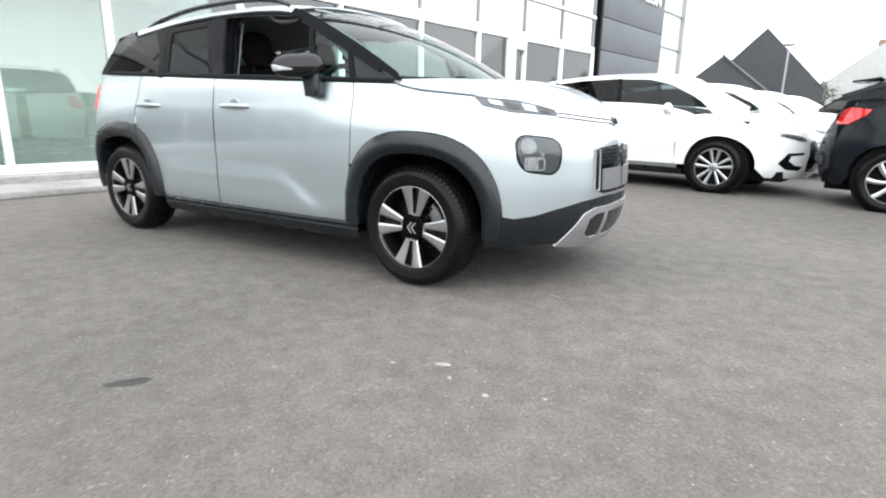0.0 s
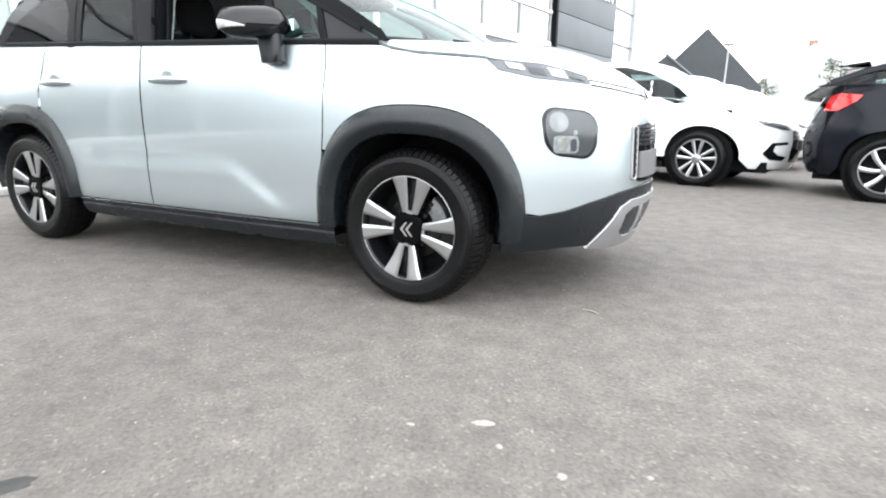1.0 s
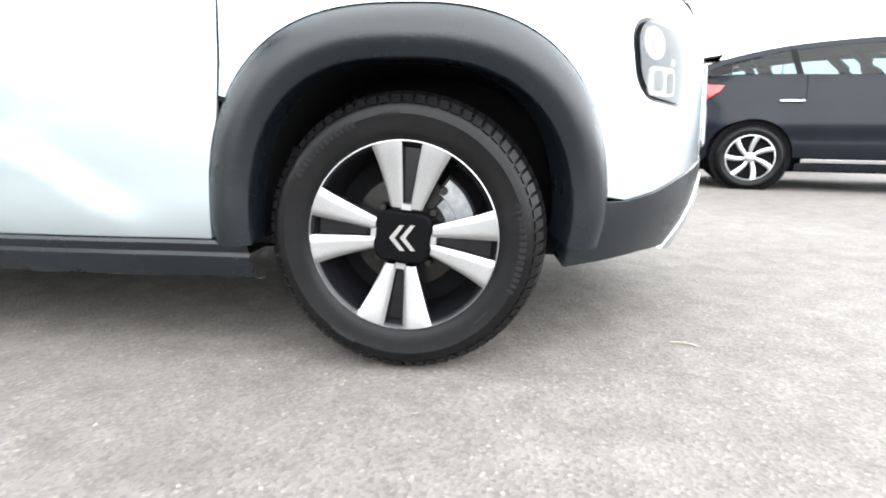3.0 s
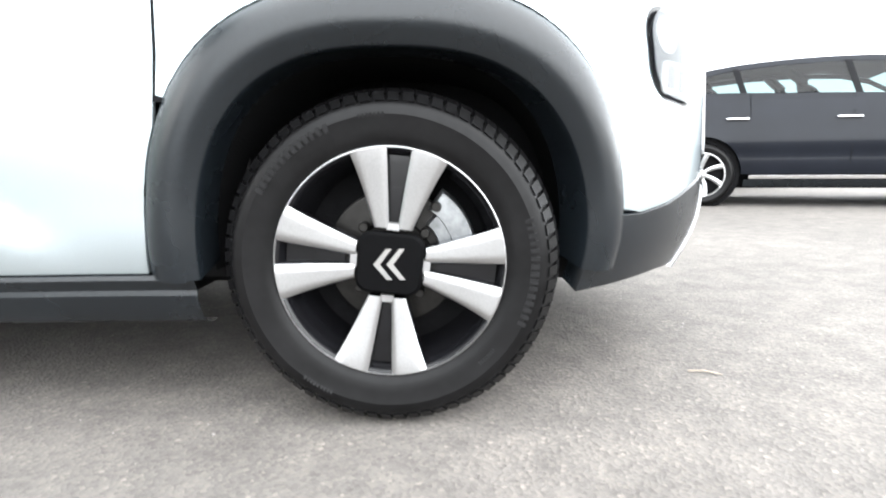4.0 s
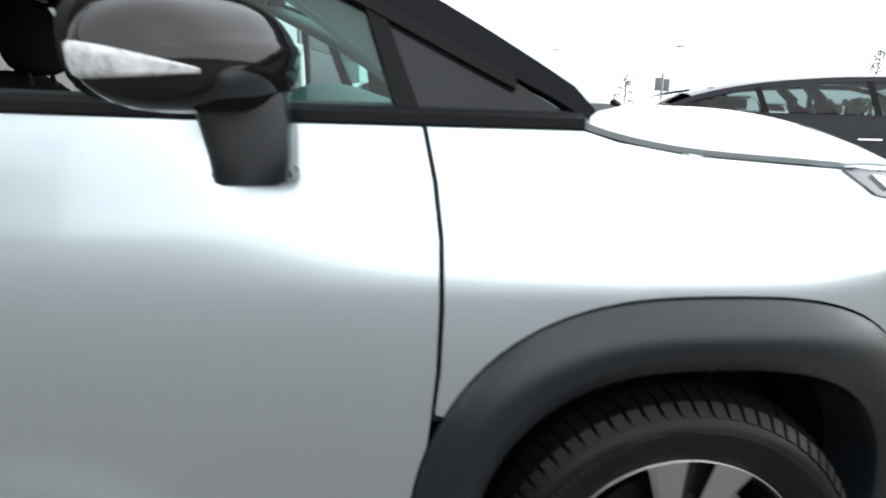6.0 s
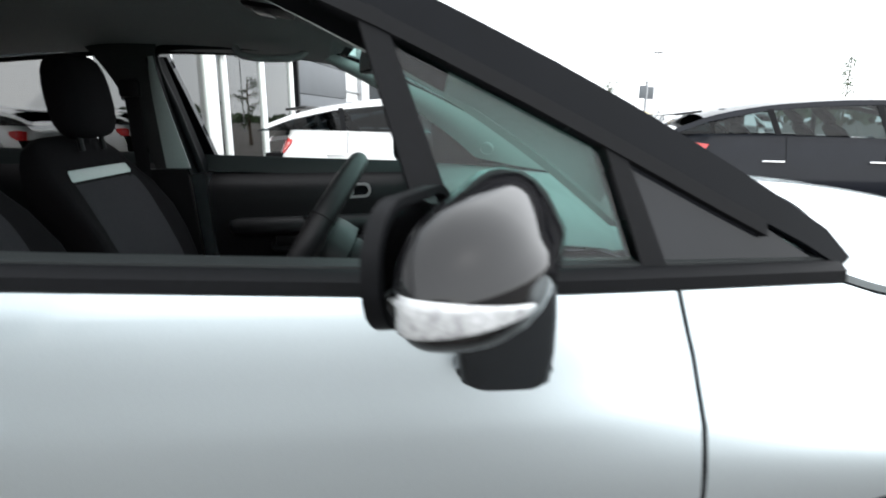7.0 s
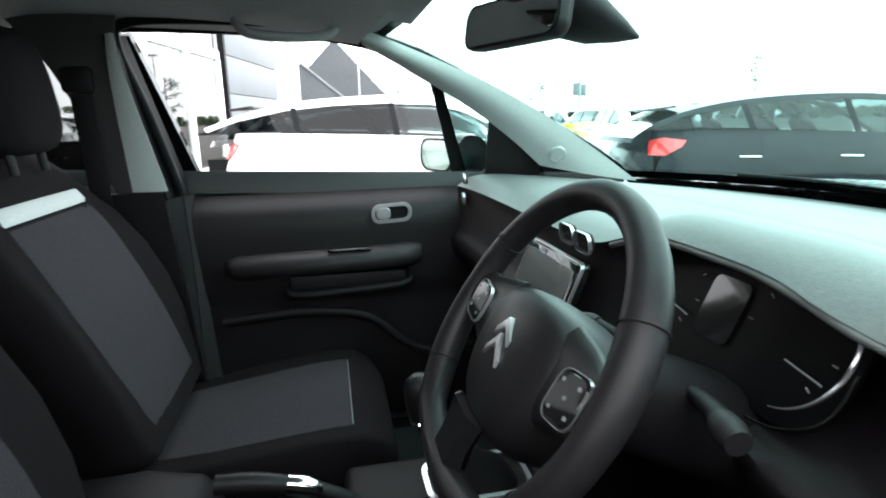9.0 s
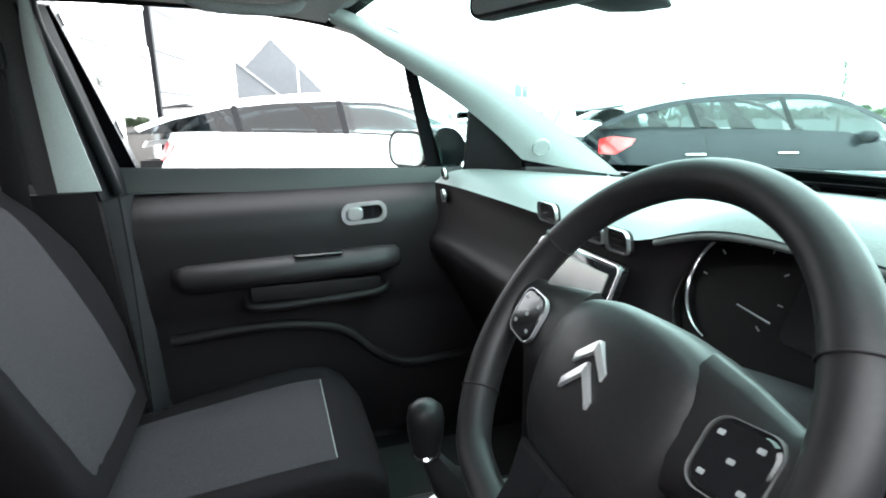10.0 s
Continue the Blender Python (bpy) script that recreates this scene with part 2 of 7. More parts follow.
    "oil": material("oil_stain", (0.028, 0.027, 0.026), 0.6, grain=0.4, scale=30),
    "twig": material("dry_twig", (0.35, 0.30, 0.24), 0.85, grain=0.2, scale=80),
}


# ---- building blocks ----
def thing(name, label, category, group="", at=(0, 0, 0), turn=0.0):
    e = new(name)
    e.empty_display_size = 0.1
    e.matrix_basis = pose(*at, 0, 0, turn)
    return tagged(e, label, category, group)


def part(name, bm, mat, parent, label="", angle=38.0, normals=None, kind=""):
    me = bpy.data.meshes.new(name)
    bm.to_mesh(me)
    bm.free()
    me.materials.append(M[mat])
    for p in me.polygons:
        p.use_smooth = True
    if normals is not None:
        me.normals_split_custom_set_from_vertices(normals)
    elif angle < 180:
        me.set_sharp_from_angle(angle=radians(angle))
    ob = new(name, me)
    ob.parent = parent
    if label or kind:
        tagged(ob, label, kind=kind)
    return ob


def merged(*bms):
    """Several bmeshes in one."""
    out = bmesh.new()
    for b in bms:
        me = bpy.data.meshes.new("tmp")
        b.to_mesh(me)
        b.free()
        out.from_mesh(me)
        bpy.data.meshes.remove(me)
    return out


def moved(bm, m):
    bmesh.ops.transform(bm, matrix=m, verts=bm.verts)
    if m.determinant() < 0:
        bmesh.ops.reverse_faces(bm, faces=bm.faces)
    return bm


MIRROR = Matrix.Diagonal((1, -1, 1, 1))


def block(x0, x1, y0, y1, z0, z1, bevel=0.0, segments=2):
    bm = bmesh.new()
    bmesh.ops.create_cube(bm, size=1)
    for v in bm.verts:
        v.co = Vector(((x0 + x1) / 2 + v.co.x * (x1 - x0), (y0 + y1) / 2 + v.co.y * (y1 - y0), (z0 + z1) / 2 + v.co.z * (z1 - z0)))
    if bevel:
        bmesh.ops.bevel(bm, geom=bm.edges[:], offset=bevel, segments=segments, affect="EDGES", profile=0.5)
    return bm


def sheet(fn, nu, nv, thick=0.0, closed_u=False):
    """A grid fn(a, b), a and b from 0 to 1, with a back at that thickness along the normal."""
    bm = bmesh.new()
    cols = nu if closed_u else nu + 1
    g = [[bm.verts.new(fn(i / nu, j / nv)) for j in range(nv + 1)] for i in range(cols)]
    for i in range(nu):
        for j in range(nv):
            a, b = g[i], g[(i + 1) % cols]
            bm.faces.new((a[j], b[j], b[j + 1], a[j + 1]))
    if thick:
        bm.normal_update()
        bmesh.ops.solidify(bm, geom=bm.faces[:], thickness=thick)
    return bm


def loft(rings, cap=True):
    """Skin over closed rings of equal count."""
    bm = bmesh.new()
    vs = [[bm.verts.new(p) for p in r] for r in rings]
    n = len(vs[0])
    for a, b in zip(vs, vs[1:]):
        for i in range(n):
            bm.faces.new((a[i], a[(i + 1) % n], b[(i + 1) % n], b[i]))
    if cap:
        bm.faces.new(vs[0][::-1])
        bm.faces.new(vs[-1])
    bmesh.ops.recalc_face_normals(bm, faces=bm.faces)
    return bm


def lathe(profile, n=48, closed=False):
    """Turns (radius, y) about the y axis."""
    bm = bmesh.new()
    rings = [[bm.verts.new((r * math.cos(2 * math.pi * i / n), y, r * math.sin(2 * math.pi * i / n))) for i in range(n)] for r, y in profile]
    pairs = list(zip(rings, rings[1:])) + ([(rings[-1], rings[0])] if closed else [])
    for a, b in pairs:
        for i in range(n):
            bm.faces.new((a[i], a[(i + 1) % n], b[(i + 1) % n], b[i]))
    bmesh.ops.recalc_face_normals(bm, faces=bm.faces)
    return bm


def smooth_path(pts, n):
    """A Catmull-Rom line through the points."""
    pts = [Vector(p) for p in pts]
    out = []
    for k in range(n + 1):
        s = k / n * (len(pts) - 1)
        i = min(int(s), len(pts) - 2)
        f = s - i
        p0, p1, p2, p3 = pts[max(i - 1, 0)], pts[i], pts[i + 1], pts[min(i + 2, len(pts) - 1)]
        out.append(0.5 * ((2 * p1) + (p2 - p0) * f + (2 * p0 - 5 * p1 + 4 * p2 - p3) * f * f + (3 * p1 - p0 - 3 * p2 + p3) * f ** 3))
    return out


def tube(pts, radius, sides=10, steps=24, closed=False, flat=1.0, up=(0, 0, 1)):
    """A rod along a smooth line; radius a number or one per given point."""
    rad = radius if hasattr(radius, "__len__") else [radius] * len(pts)
    line = smooth_path(pts, steps)
    rings = []
    for k, p in enumerate(line):
        d = (line[min(k + 1, steps)] - line[max(k - 1, 0)]).normalized()
        side = d.cross(Vector(up))
        side = side.normalized() if side.length > 1e-4 else Vector((1, 0, 0))
        top = side.cross(d)
        s = k / steps * (len(rad) - 1)
        i = min(int(s), len(rad) - 2)
        r = rad[i] + (rad[i + 1] - rad[i]) * (s - i)
        rings.append([p + r * (math.cos(2 * math.pi * j / sides) * side + flat * math.sin(2 * math.pi * j / sides) * top) for j in range(sides)])
    return loft(rings)


def rounded(w, h, r, n=5):
    """A rounded rectangle round the origin, as (a, b) points."""
    out = []
    for cx, cy, a0 in ((w / 2 - r, h / 2 - r, 0), (-w / 2 + r, h / 2 - r, 90), (-w / 2 + r, -h / 2 + r, 180), (w / 2 - r, -h / 2 + r, 270)):
        for k in range(n + 1):
            a = radians(a0 + 90 * k / n)
            out.append((cx + r * math.cos(a), cy + r * math.sin(a)))
    return out


def prism(outline, place, depth, bevel=0.0):
    """An outline of (a, b) pushed from place(a, b, 0) to place(a, b, depth)."""
    rings = []
    if bevel:
        cx, cy = sum(p[0] for p in outline) / len(outline), sum(p[1] for p in outline) / len(outline)
        s = 1 - bevel / max(max(abs(p[0] - cx) for p in outline), 1e-6)
        rings = [[place(*p, 0) for p in outline], [place(*p, depth - bevel) for p in outline],
                 [place(cx + (p[0] - cx) * s, cy + (p[1] - cy) * s, depth) for p in outline]]
    else:
        rings = [[place(*p, 0) for p in outline], [place(*p, depth) for p in outline]]
    return loft(rings)


def ring_frame(outer, inner, place, depth):
    """A flat frame between two outlines of equal count."""
    bm = bmesh.new()
    n = len(outer)
    o0, o1 = [bm.verts.new(place(*p, 0)) for p in outer], [bm.verts.new(place(*p, depth)) for p in outer]
    i0, i1 = [bm.verts.new(place(*p, 0)) for p in inner], [bm.verts.new(place(*p, depth)) for p in inner]
    for k in range(n):
        q = (k + 1) % n
        for a, b in ((o0, o1), (o1, i1), (i1, i0), (i0, o0)):
            bm.faces.new((a[k], a[q], b[q], b[k]))
    bmesh.ops.recalc_face_normals(bm, faces=bm.faces)
    return bm


def step(a, b, x):
    t = min(1.0, max(0.0, (x - a) / (b - a)))
    return t * t * (3 - 2 * t)


def curve(pts, x):
    """Smooth value at x of a line through (x, value) points."""
    if x <= pts[0][0]:
        return pts[0][1]
    for (x0, v0), (x1, v1) in zip(pts, pts[1:]):
        if x <= x1:
            i = pts.index((x0, v0))
            xa, va = pts[i - 1] if i else (2 * x0 - x1, 2 * v0 - v1)
            xb, vb = pts[i + 2] if i + 2 < len(pts) else (2 * x1 - x0, 2 * v1 - v0)
            f, h = (x - x0) / (x1 - x0), x1 - x0
            m0, m1 = (v1 - va) / (x1 - xa) * h, (vb - v0) / (xb - x0) * h
            return (2 * f ** 3 - 3 * f ** 2 + 1) * v0 + (f ** 3 - 2 * f ** 2 + f) * m0 + (3 * f ** 2 - 2 * f ** 3) * v1 + (f ** 3 - f ** 2) * m1
    return pts[-1][1]


def skin(outline, place, grid=0.05, rim=0.012, flip=False):
    """A panel: a 2D outline (u, v), cut in a grid and laid on the curved face place(u, v), with turned-in edges. Returns bmesh and normals."""
    flat = bmesh.new()
    flat.faces.new([flat.verts.new((u, v, 0)) for u, v in outline])
    for axis in (0, 1):
        lo, hi = min(p[axis] for p in outline), max(p[axis] for p in outline)
        k = math.ceil(lo / grid + 1e-3)
        while k * grid < hi - 1e-4:
            co, no = Vector((0, 0, 0)), Vector((0, 0, 0))
            co[axis], no[axis] = k * grid, 1
            bmesh.ops.bisect_plane(flat, geom=flat.verts[:] + flat.edges[:] + flat.faces[:], plane_co=co, plane_no=no, dist=1e-5)
            k += 1
    bmesh.ops.remove_doubles(flat, verts=flat.verts[:], dist=2e-5)
    bmesh.ops.dissolve_degenerate(flat, dist=2e-5, edges=flat.edges[:])
    bm, normals, twin = bmesh.new(), [], {}
    e, sy = 1e-3, (-1 if flip else 1)

    def at(u, v):
        p = Vector(place(u, v))
        return Vector((p.x, p.y * sy, p.z))
    for vert in flat.verts:
        u, v = vert.co.x, vert.co.y
        p = at(u, v)
        nrm = (at(u + e, v) - at(u - e, v)).cross(at(u, v + e) - at(u, v - e))
        nrm = nrm.normalized() * sy if nrm.length > 1e-12 else Vector((0, -1, 0))
        twin[vert] = (bm.verts.new(p), nrm)
        normals.append(nrm)
    for f in flat.faces:
        vs = [twin[v][0] for v in f.verts]
        c = Vector((0, 0, 0))
        for i in range(1, len(vs) - 1):
            c += (vs[i].co - vs[0].co).cross(vs[i + 1].co - vs[0].co)
        bm.faces.new(vs if c.dot(twin[f.verts[0]][1]) > 0 else vs[::-1])
    if rim:
        for ed in flat.edges:
            if len(ed.link_faces) == 1:
                (a, na), (b, nb) = twin[ed.verts[0]], twin[ed.verts[1]]
                a0, b0, b1, a1 = a.co, b.co, b.co - nb * rim, a.co - na * rim
                q = [bm.verts.new(x) for x in (a0, b0, b1, a1)]
                out = (b0 - a0).cross(na).normalized() if (b0 - a0).length > 1e-9 else na
                centre = twin[max(ed.link_faces[0].verts, key=lambda v: (v.co - ed.verts[0].co).length)][0].co
                if out.dot(centre - a0) > 0:
                    out = -out
                cr = (b0 - a0).cross(a1 - a0)
                bm.faces.new(q if cr.dot(out) > 0 else q[::-1])
                normals += [(out + na).normalized(), (out + nb).normalized(), out, out]
    flat.free()
    return bm, normals


def panel(name, outline, place, mat, parent, label="", grid=0.05, rim=0.012, flip=False):
    bm, normals = skin(outline, place, grid, rim, flip)
    return part(name, bm, mat, parent, label, normals=normals)
# ---- the silver car: body form ----
WHEELBASE = 2.604
HUB_Z = 0.322
WIDTH = [(0.15, 0.79), (0.28, 0.845), (0.34, 0.858), (0.45, 0.863), (0.60, 0.870), (0.72, 0.873), (0.82, 0.872), (0.90, 0.867), (0.96, 0.859), (1.02, 0.851), (1.07, 0.842), (1.12, 0.822)]
FRONT_LEN, REAR_LEN = 1.25, 0.95


def half_width(x, z):
    w = curve(WIDTH, z)
    narrow = 0.108 * step(-0.8, 0.15, x) * step(0.82, 1.08, z)
    crease = 0.515 - 0.20 * step(-1.02, -0.55, x)
    shelf = 0.009 * (1 - step(crease - 0.03, crease + 0.075, z)) * step(-2.15, -1.85, x) * (1 - step(-0.78, -0.50, x))
    return w - narrow + shelf - 0.03 * (1 - step(-3.0, -1.9, x)) * step(0.8, 1.1, z)


def front_reach(z):
    return curve([(0.15, 0.73), (0.26, 0.79), (0.36, 0.83), (0.50, 0.838), (0.62, 0.834), (0.75, 0.824), (0.86, 0.79), (0.94, 0.735), (1.0, 0.66), (1.1, 0.5)], z)


def rear_reach(z):
    return curve([(0.15, 0.44), (0.3, 0.54), (0.5, 0.57), (0.75, 0.56), (0.95, 0.52), (1.15, 0.47)], z)


def body(u, z):
    """The outer skin of the right side: u is x along the doors and runs on round the nose and the tail to the middle."""
    if u > 0:
        f = min(u / FRONT_LEN, 1.0) * math.pi / 2
        return Vector((front_reach(z) * math.sin(f) ** 0.93, -half_width(min(0.25, u), z) * math.cos(f) ** 0.93, z))
    if u < -2.75:
        f = min((-2.75 - u) / REAR_LEN, 1.0) * math.pi / 2
        return Vector((-2.75 - rear_reach(z) * math.sin(f) ** 0.8, -half_width(-2.75, z) * max(math.cos(f), 0) ** 0.62, z))
    return Vector((u, -half_width(u, z), z))


def proud(place, d):
    """The same face, d metres further out."""
    def lifted(u, v):
        e = 1e-3
        p = place(u, v)
        n = (place(u + e, v) - place(u - e, v)).cross(place(u, v + e) - place(u, v - e))
        return p + n.normalized() * d if n.length > 1e-12 else p
    return lifted


def arch(cx, kind, n=28, front=1.0):
    """The wheel arch's outer or inner line from its rear foot to its front foot."""
    back, fore, height, power, foot = (0.449, 0.452, 0.511, 2.55, 0.302) if kind == "outer" else (0.350, 0.352, 0.405, 2.5, 0.30)
    out = []
    for k in range(n + 1):
        a = math.pi * (1 - k / n)
        c, s = math.cos(a), math.sin(a)
        half = fore * front if c > 0 else back
        out.append((cx - 0.005 + half * math.copysign(abs(c) ** (2 / power), c), foot + height * abs(s) ** (2 / power)))
    return out


def belt(x):
    return curve([(-3.0, 1.152), (-2.6, 1.137), (-2.0, 1.114), (-1.4, 1.090), (-0.8, 1.069), (-0.4, 1.057), (-0.15, 1.050)], x)


def glass_width(x, z):
    t = (z - 1.07) / 0.41
    w = 0.834 - 0.142 * t + 0.032 * t * (1 - t)
    return w - 0.108 * step(-0.95, 0.15, x) - 0.03 * (1 - step(-3.0, -1.9, x))


def greenhouse(x, z):
    return Vector((x, -glass_width(x, z), z))


car = thing("silver_car", "silver compact family car with black wheel arch cladding, window open", "car")
GAP = 0.002
for flip in (False, True):
    # front door
    lower = [p for p in arch(0, "outer", 40) if p[0] < -0.385 and p[1] > 0.303]
    front_edge = [(-0.462, 0.305)] + [(x - 0.004, z) for x, z in lower if z < 0.60]
    seam = [(-0.415, 0.61), (-0.405, 0.70), (-0.400, 0.80), (-0.400, 0.90), (-0.408, 0.98), (-0.423, 1.059)]
    door = [(-1.53 + GAP, 0.305)] + front_edge + seam + [(x, belt(x)) for x in (-0.6, -0.8, -1.0, -1.2, -1.4)] + [(-1.53 + GAP, belt(-1.53))]
    d = panel("front_door", door, body, "silver", car, flip=flip, grid=0.025)
    # rear door
    rlow = [(x + 0.004, z) for x, z in arch(-WHEELBASE, "outer", 40) if x > -2.40 and z > 0.303][::-1]
    rear = [(-1.53 - GAP, belt(-1.53)), (-1.53 - GAP, 0.305), (-2.150, 0.305)] + rlow + [(-2.40, 0.90), (-2.37, 1.0), (-2.36, belt(-2.36))] + [(x, belt(x)) for x in (-2.2, -2.0, -1.8, -1.65)]
    panel("rear_door", rear, body, "silver", car, flip=flip, grid=0.035)
    # rear quarter, wrapped round the tail
    tail_arch = [(x - 0.004, z) for x, z in arch(-WHEELBASE, "outer", 40) if x < -2.40 and z > 0.42]
    quarter = [(-2.364, belt(-2.36)), (-2.374, 1.0), (-2.404, 0.90), (-2.405, tail_arch[-1][1] + 0.008)] + tail_arch[::-1] + [(-3.09, 0.43), (-3.69, 0.43), (-3.69, 1.10), (-3.0, belt(-3.0)), (-2.6, belt(-2.6))]
    panel("rear_quarter", quarter, body, "silver", car, flip=flip, grid=0.05)
    # front wing
    wing_arch = [(x, z + 0.004) for x, z in arch(0, "outer", 48, 1.0) if (x > -0.402 and z > 0.402)]
    wing = ([(-0.415, 1.058), (-0.400, 0.98), (-0.392, 0.90), (-0.392, 0.80), (-0.397, 0.70), (-0.406, 0.632)] + wing_arch
            + [(0.50, 0.40), (0.60, 0.415), (0.72, 0.445), (0.88, 0.475), (1.05, 0.49), (1.25, 0.492), (1.25, 0.889), (1.05, 0.899), (0.9, 0.910), (0.75, 0.930), (0.65, 0.954), (0.55, 0.974), (0.4, 0.984), (0.31, 0.987), (0.2, 0.995), (0.0, 1.011), (-0.12, 1.033), (-0.2, 1.058), (-0.3, 1.060)])
    panel("front_wing", wing, body, "silver", car, flip=flip, grid=0.03)

    # black cladding round the wheels: a rounded band that ends in a lip
    for cx, fore in ((0.0, 1.0), (-WHEELBASE, 1.0)):
        o, i = arch(cx, "outer", 60, fore), arch(cx, "inner", 60, fore)
        prof = [(-0.02, -0.075), (-0.004, -0.010), (0.0, 0.012), (0.03, 0.019), (0.17, 0.023), (0.215, 0.029), (0.36, 0.0335), (0.50, 0.0335), (0.64, 0.030), (0.78, 0.0225), (0.89, 0.0135), (0.97, 0.005), (1.0, 0.001), (1.0, -0.012)]

        def band(a, b, o=o, i=i, prof=prof):
            k, j = round(a * 60), round(b * (len(prof) - 1))
            t, d = prof[j]
            u, z = i[k][0] + (o[k][0] - i[k][0]) * t, i[k][1] + (o[k][1] - i[k][1]) * t
            return proud(body, d)(u, z)
        bm = sheet(band, 60, len(prof) - 1)
        if flip:
            moved(bm, MIRROR)
        part("wheel_arch_trim", bm, "clad", car, "black textured plastic arch trim", angle=60)

    # side skirt
    def skirt(a, b):
        x = -2.15 + a * 1.78
        prof = [(0.302, -0.008), (0.302, 0.007), (0.294, 0.014), (0.272, 0.010), (0.262, 0.016), (0.225, 0.012), (0.205, -0.005), (0.196, -0.03), (0.194, -0.06)]
        z, d = prof[round(b * 8)]
        p = body(x, max(z, 0.24))
        return Vector((x, p.y - d, z))
    bm = sheet(skirt, 30, 8)
    part("side_skirt", moved(bm, MIRROR) if flip else bm, "clad", car, "black plastic side skirt", angle=25)

    # front bumper's black lower part
    low = [(0.366, 0.397), (0.366, 0.243), (0.45, 0.248), (0.62, 0.258), (0.80, 0.255), (1.0, 0.24), (1.25, 0.235), (1.25, 0.488), (1.05, 0.486), (0.88, 0.471), (0.72, 0.441), (0.60, 0.411), (0.50, 0.397)]
    panel("lower_bumper", low, proud(body, 0.004), "clad", car, "black textured plastic lower bumper", flip=flip, grid=0.04, rim=0.05)
    back = [(-3.0, 0.42), (-3.06, 0.27), (-3.69, 0.25), (-3.69, 0.426), (-3.2, 0.426)]
    panel("rear_lower_bumper", back, proud(body, 0.004), "clad", car, "black plastic lower bumper", flip=flip, rim=0.04)

    # silver scuff plate with two openings
    def scuff(u, v):
        return proud(body, 0.010)(u, v)
    plate = [(0.76, 0.245), (0.92, 0.222), (1.25, 0.215), (1.25, 0.262), (1.0, 0.27), (0.94, 0.30), (0.945, 0.375), (1.0, 0.40), (1.25, 0.405), (1.25, 0.44), (0.98, 0.435), (0.90, 0.41)]
    panel("scuff_plate", plate, scuff, "skid", car, "satin silver scuff plate", flip=flip, grid=0.04, rim=0.03)
    bar = [(1.08, 0.268), (1.11, 0.268), (1.11, 0.402), (1.08, 0.402)]
    panel("scuff_bar", bar, scuff, "skid", car, flip=flip, grid=0.05, rim=0.03)

    # grille: black recess with a mesh of slats, chrome rim
    gr = [(0.985, 0.52), (0.965, 0.56), (0.96, 0.70), (0.985, 0.745), (1.25, 0.76), (1.25, 0.505), (1.05, 0.505)]
    panel("grille", gr, proud(body, 0.003), "gloss", car, "gloss black grille surround", flip=flip, grid=0.05, rim=0.02)
    for row in range(5):
        for col in range(5):
            u, z = 1.005 + col * 0.048 + (row % 2) * 0.02, 0.66 + row * 0.0185
            panel("grille_cell", [(u, z), (u + 0.038, z), (u + 0.038, z + 0.012), (u, z + 0.012)], proud(body, 0.006), "clad", car, flip=flip, grid=0.05, rim=0.006)
    loop_at = proud(body, 0.004)
    loop_pts = [loop_at(0.984 + a, 0.632 + b) for a, b in rounded(0.040, 0.222, 0.019, 6)]
    bm = tube(loop_pts + [loop_pts[0]], 0.005, 8, 64)
    # the light grey colour stands in for what the gloss frame reflects
    part("grille_frame", moved(bm, MIRROR) if flip else bm, "skid", car, "gloss grille frame, grey put in for its reflection")
    for row in range(7):
        z = 0.545 + row * 0.03
        panel("grille_slat", [(0.975, z), (0.997, z), (0.997, z + 0.012), (0.975, z + 0.012)], proud(body, 0.007), "clad", car, flip=flip, grid=0.05, rim=0.006)
    panel("number_plate", [(1.03, 0.525), (1.25, 0.525), (1.25, 0.635), (1.03, 0.635)], proud(body, 0.014), "plate", car, "blank pale number plate", flip=flip, grid=0.1, rim=0.012)

    # lower headlamp: dark recess, bezel, bulbs, clear lens
    def lamp_outline(k, cu=0.622, cz=0.715):
        return [(cu + a * (1 + 0.10 * b / 0.1), cz + b - 0.10 * a) for a, b in rounded(0.240 * k, 0.184 * k, 0.068 * k, 6)]
    hl = panel("headlamp", lamp_outline(1.0), proud(body, 0.002), "gloss", car, "square headlamp with dark bezel", flip=flip, grid=0.03, rim=0.004)
    panel("lamp_bowl", lamp_outline(0.885), proud(body, 0.0035), "bowl", hl, flip=flip, grid=0.03, rim=0.0)
    for du, dz, w, h, r, mat in ((-0.056, 0.036, 0.078, 0.072, 0.035, "lamp_pale"), (-0.050, 0.032, 0.034, 0.032, 0.015, "turn"), (-0.026, -0.044, 0.106, 0.066, 0.018, "turn"), (-0.044, -0.044, 0.040, 0.046, 0.008, "reflector"), (0.004, -0.044, 0.026, 0.046, 0.008, "bowl"), (0.012, 0.004, 0.018, 0.018, 0.008, "lamp_pale")):
        oo = [(0.622 + du + a, 0.715 + dz + b - 0.10 * du) for a, b in rounded(w, h, r, 5)]
        panel("lamp_unit", oo, proud(body, 0.006 if w > 0.05 else 0.008), mat, hl, flip=flip, grid=0.03, rim=0.004)
    panel("lamp_lens", lamp_outline(0.93), proud(body, 0.010), "lamp_glass", hl, "clear lens", flip=flip, grid=0.03, rim=0.0)

    # upper light strip under the bonnet edge, then two chrome bars to the badge
    top = [(0.31, 0.986), (0.40, 0.981), (0.55, 0.971), (0.65, 0.950), (0.75, 0.926), (0.75, 0.900), (0.62, 0.909), (0.50, 0.916), (0.35, 0.945)]
    strip = panel("light_strip", top, proud(body, 0.003), "bowl", car, "slim day running light under the bonnet", flip=flip, grid=0.03, rim=0.012)
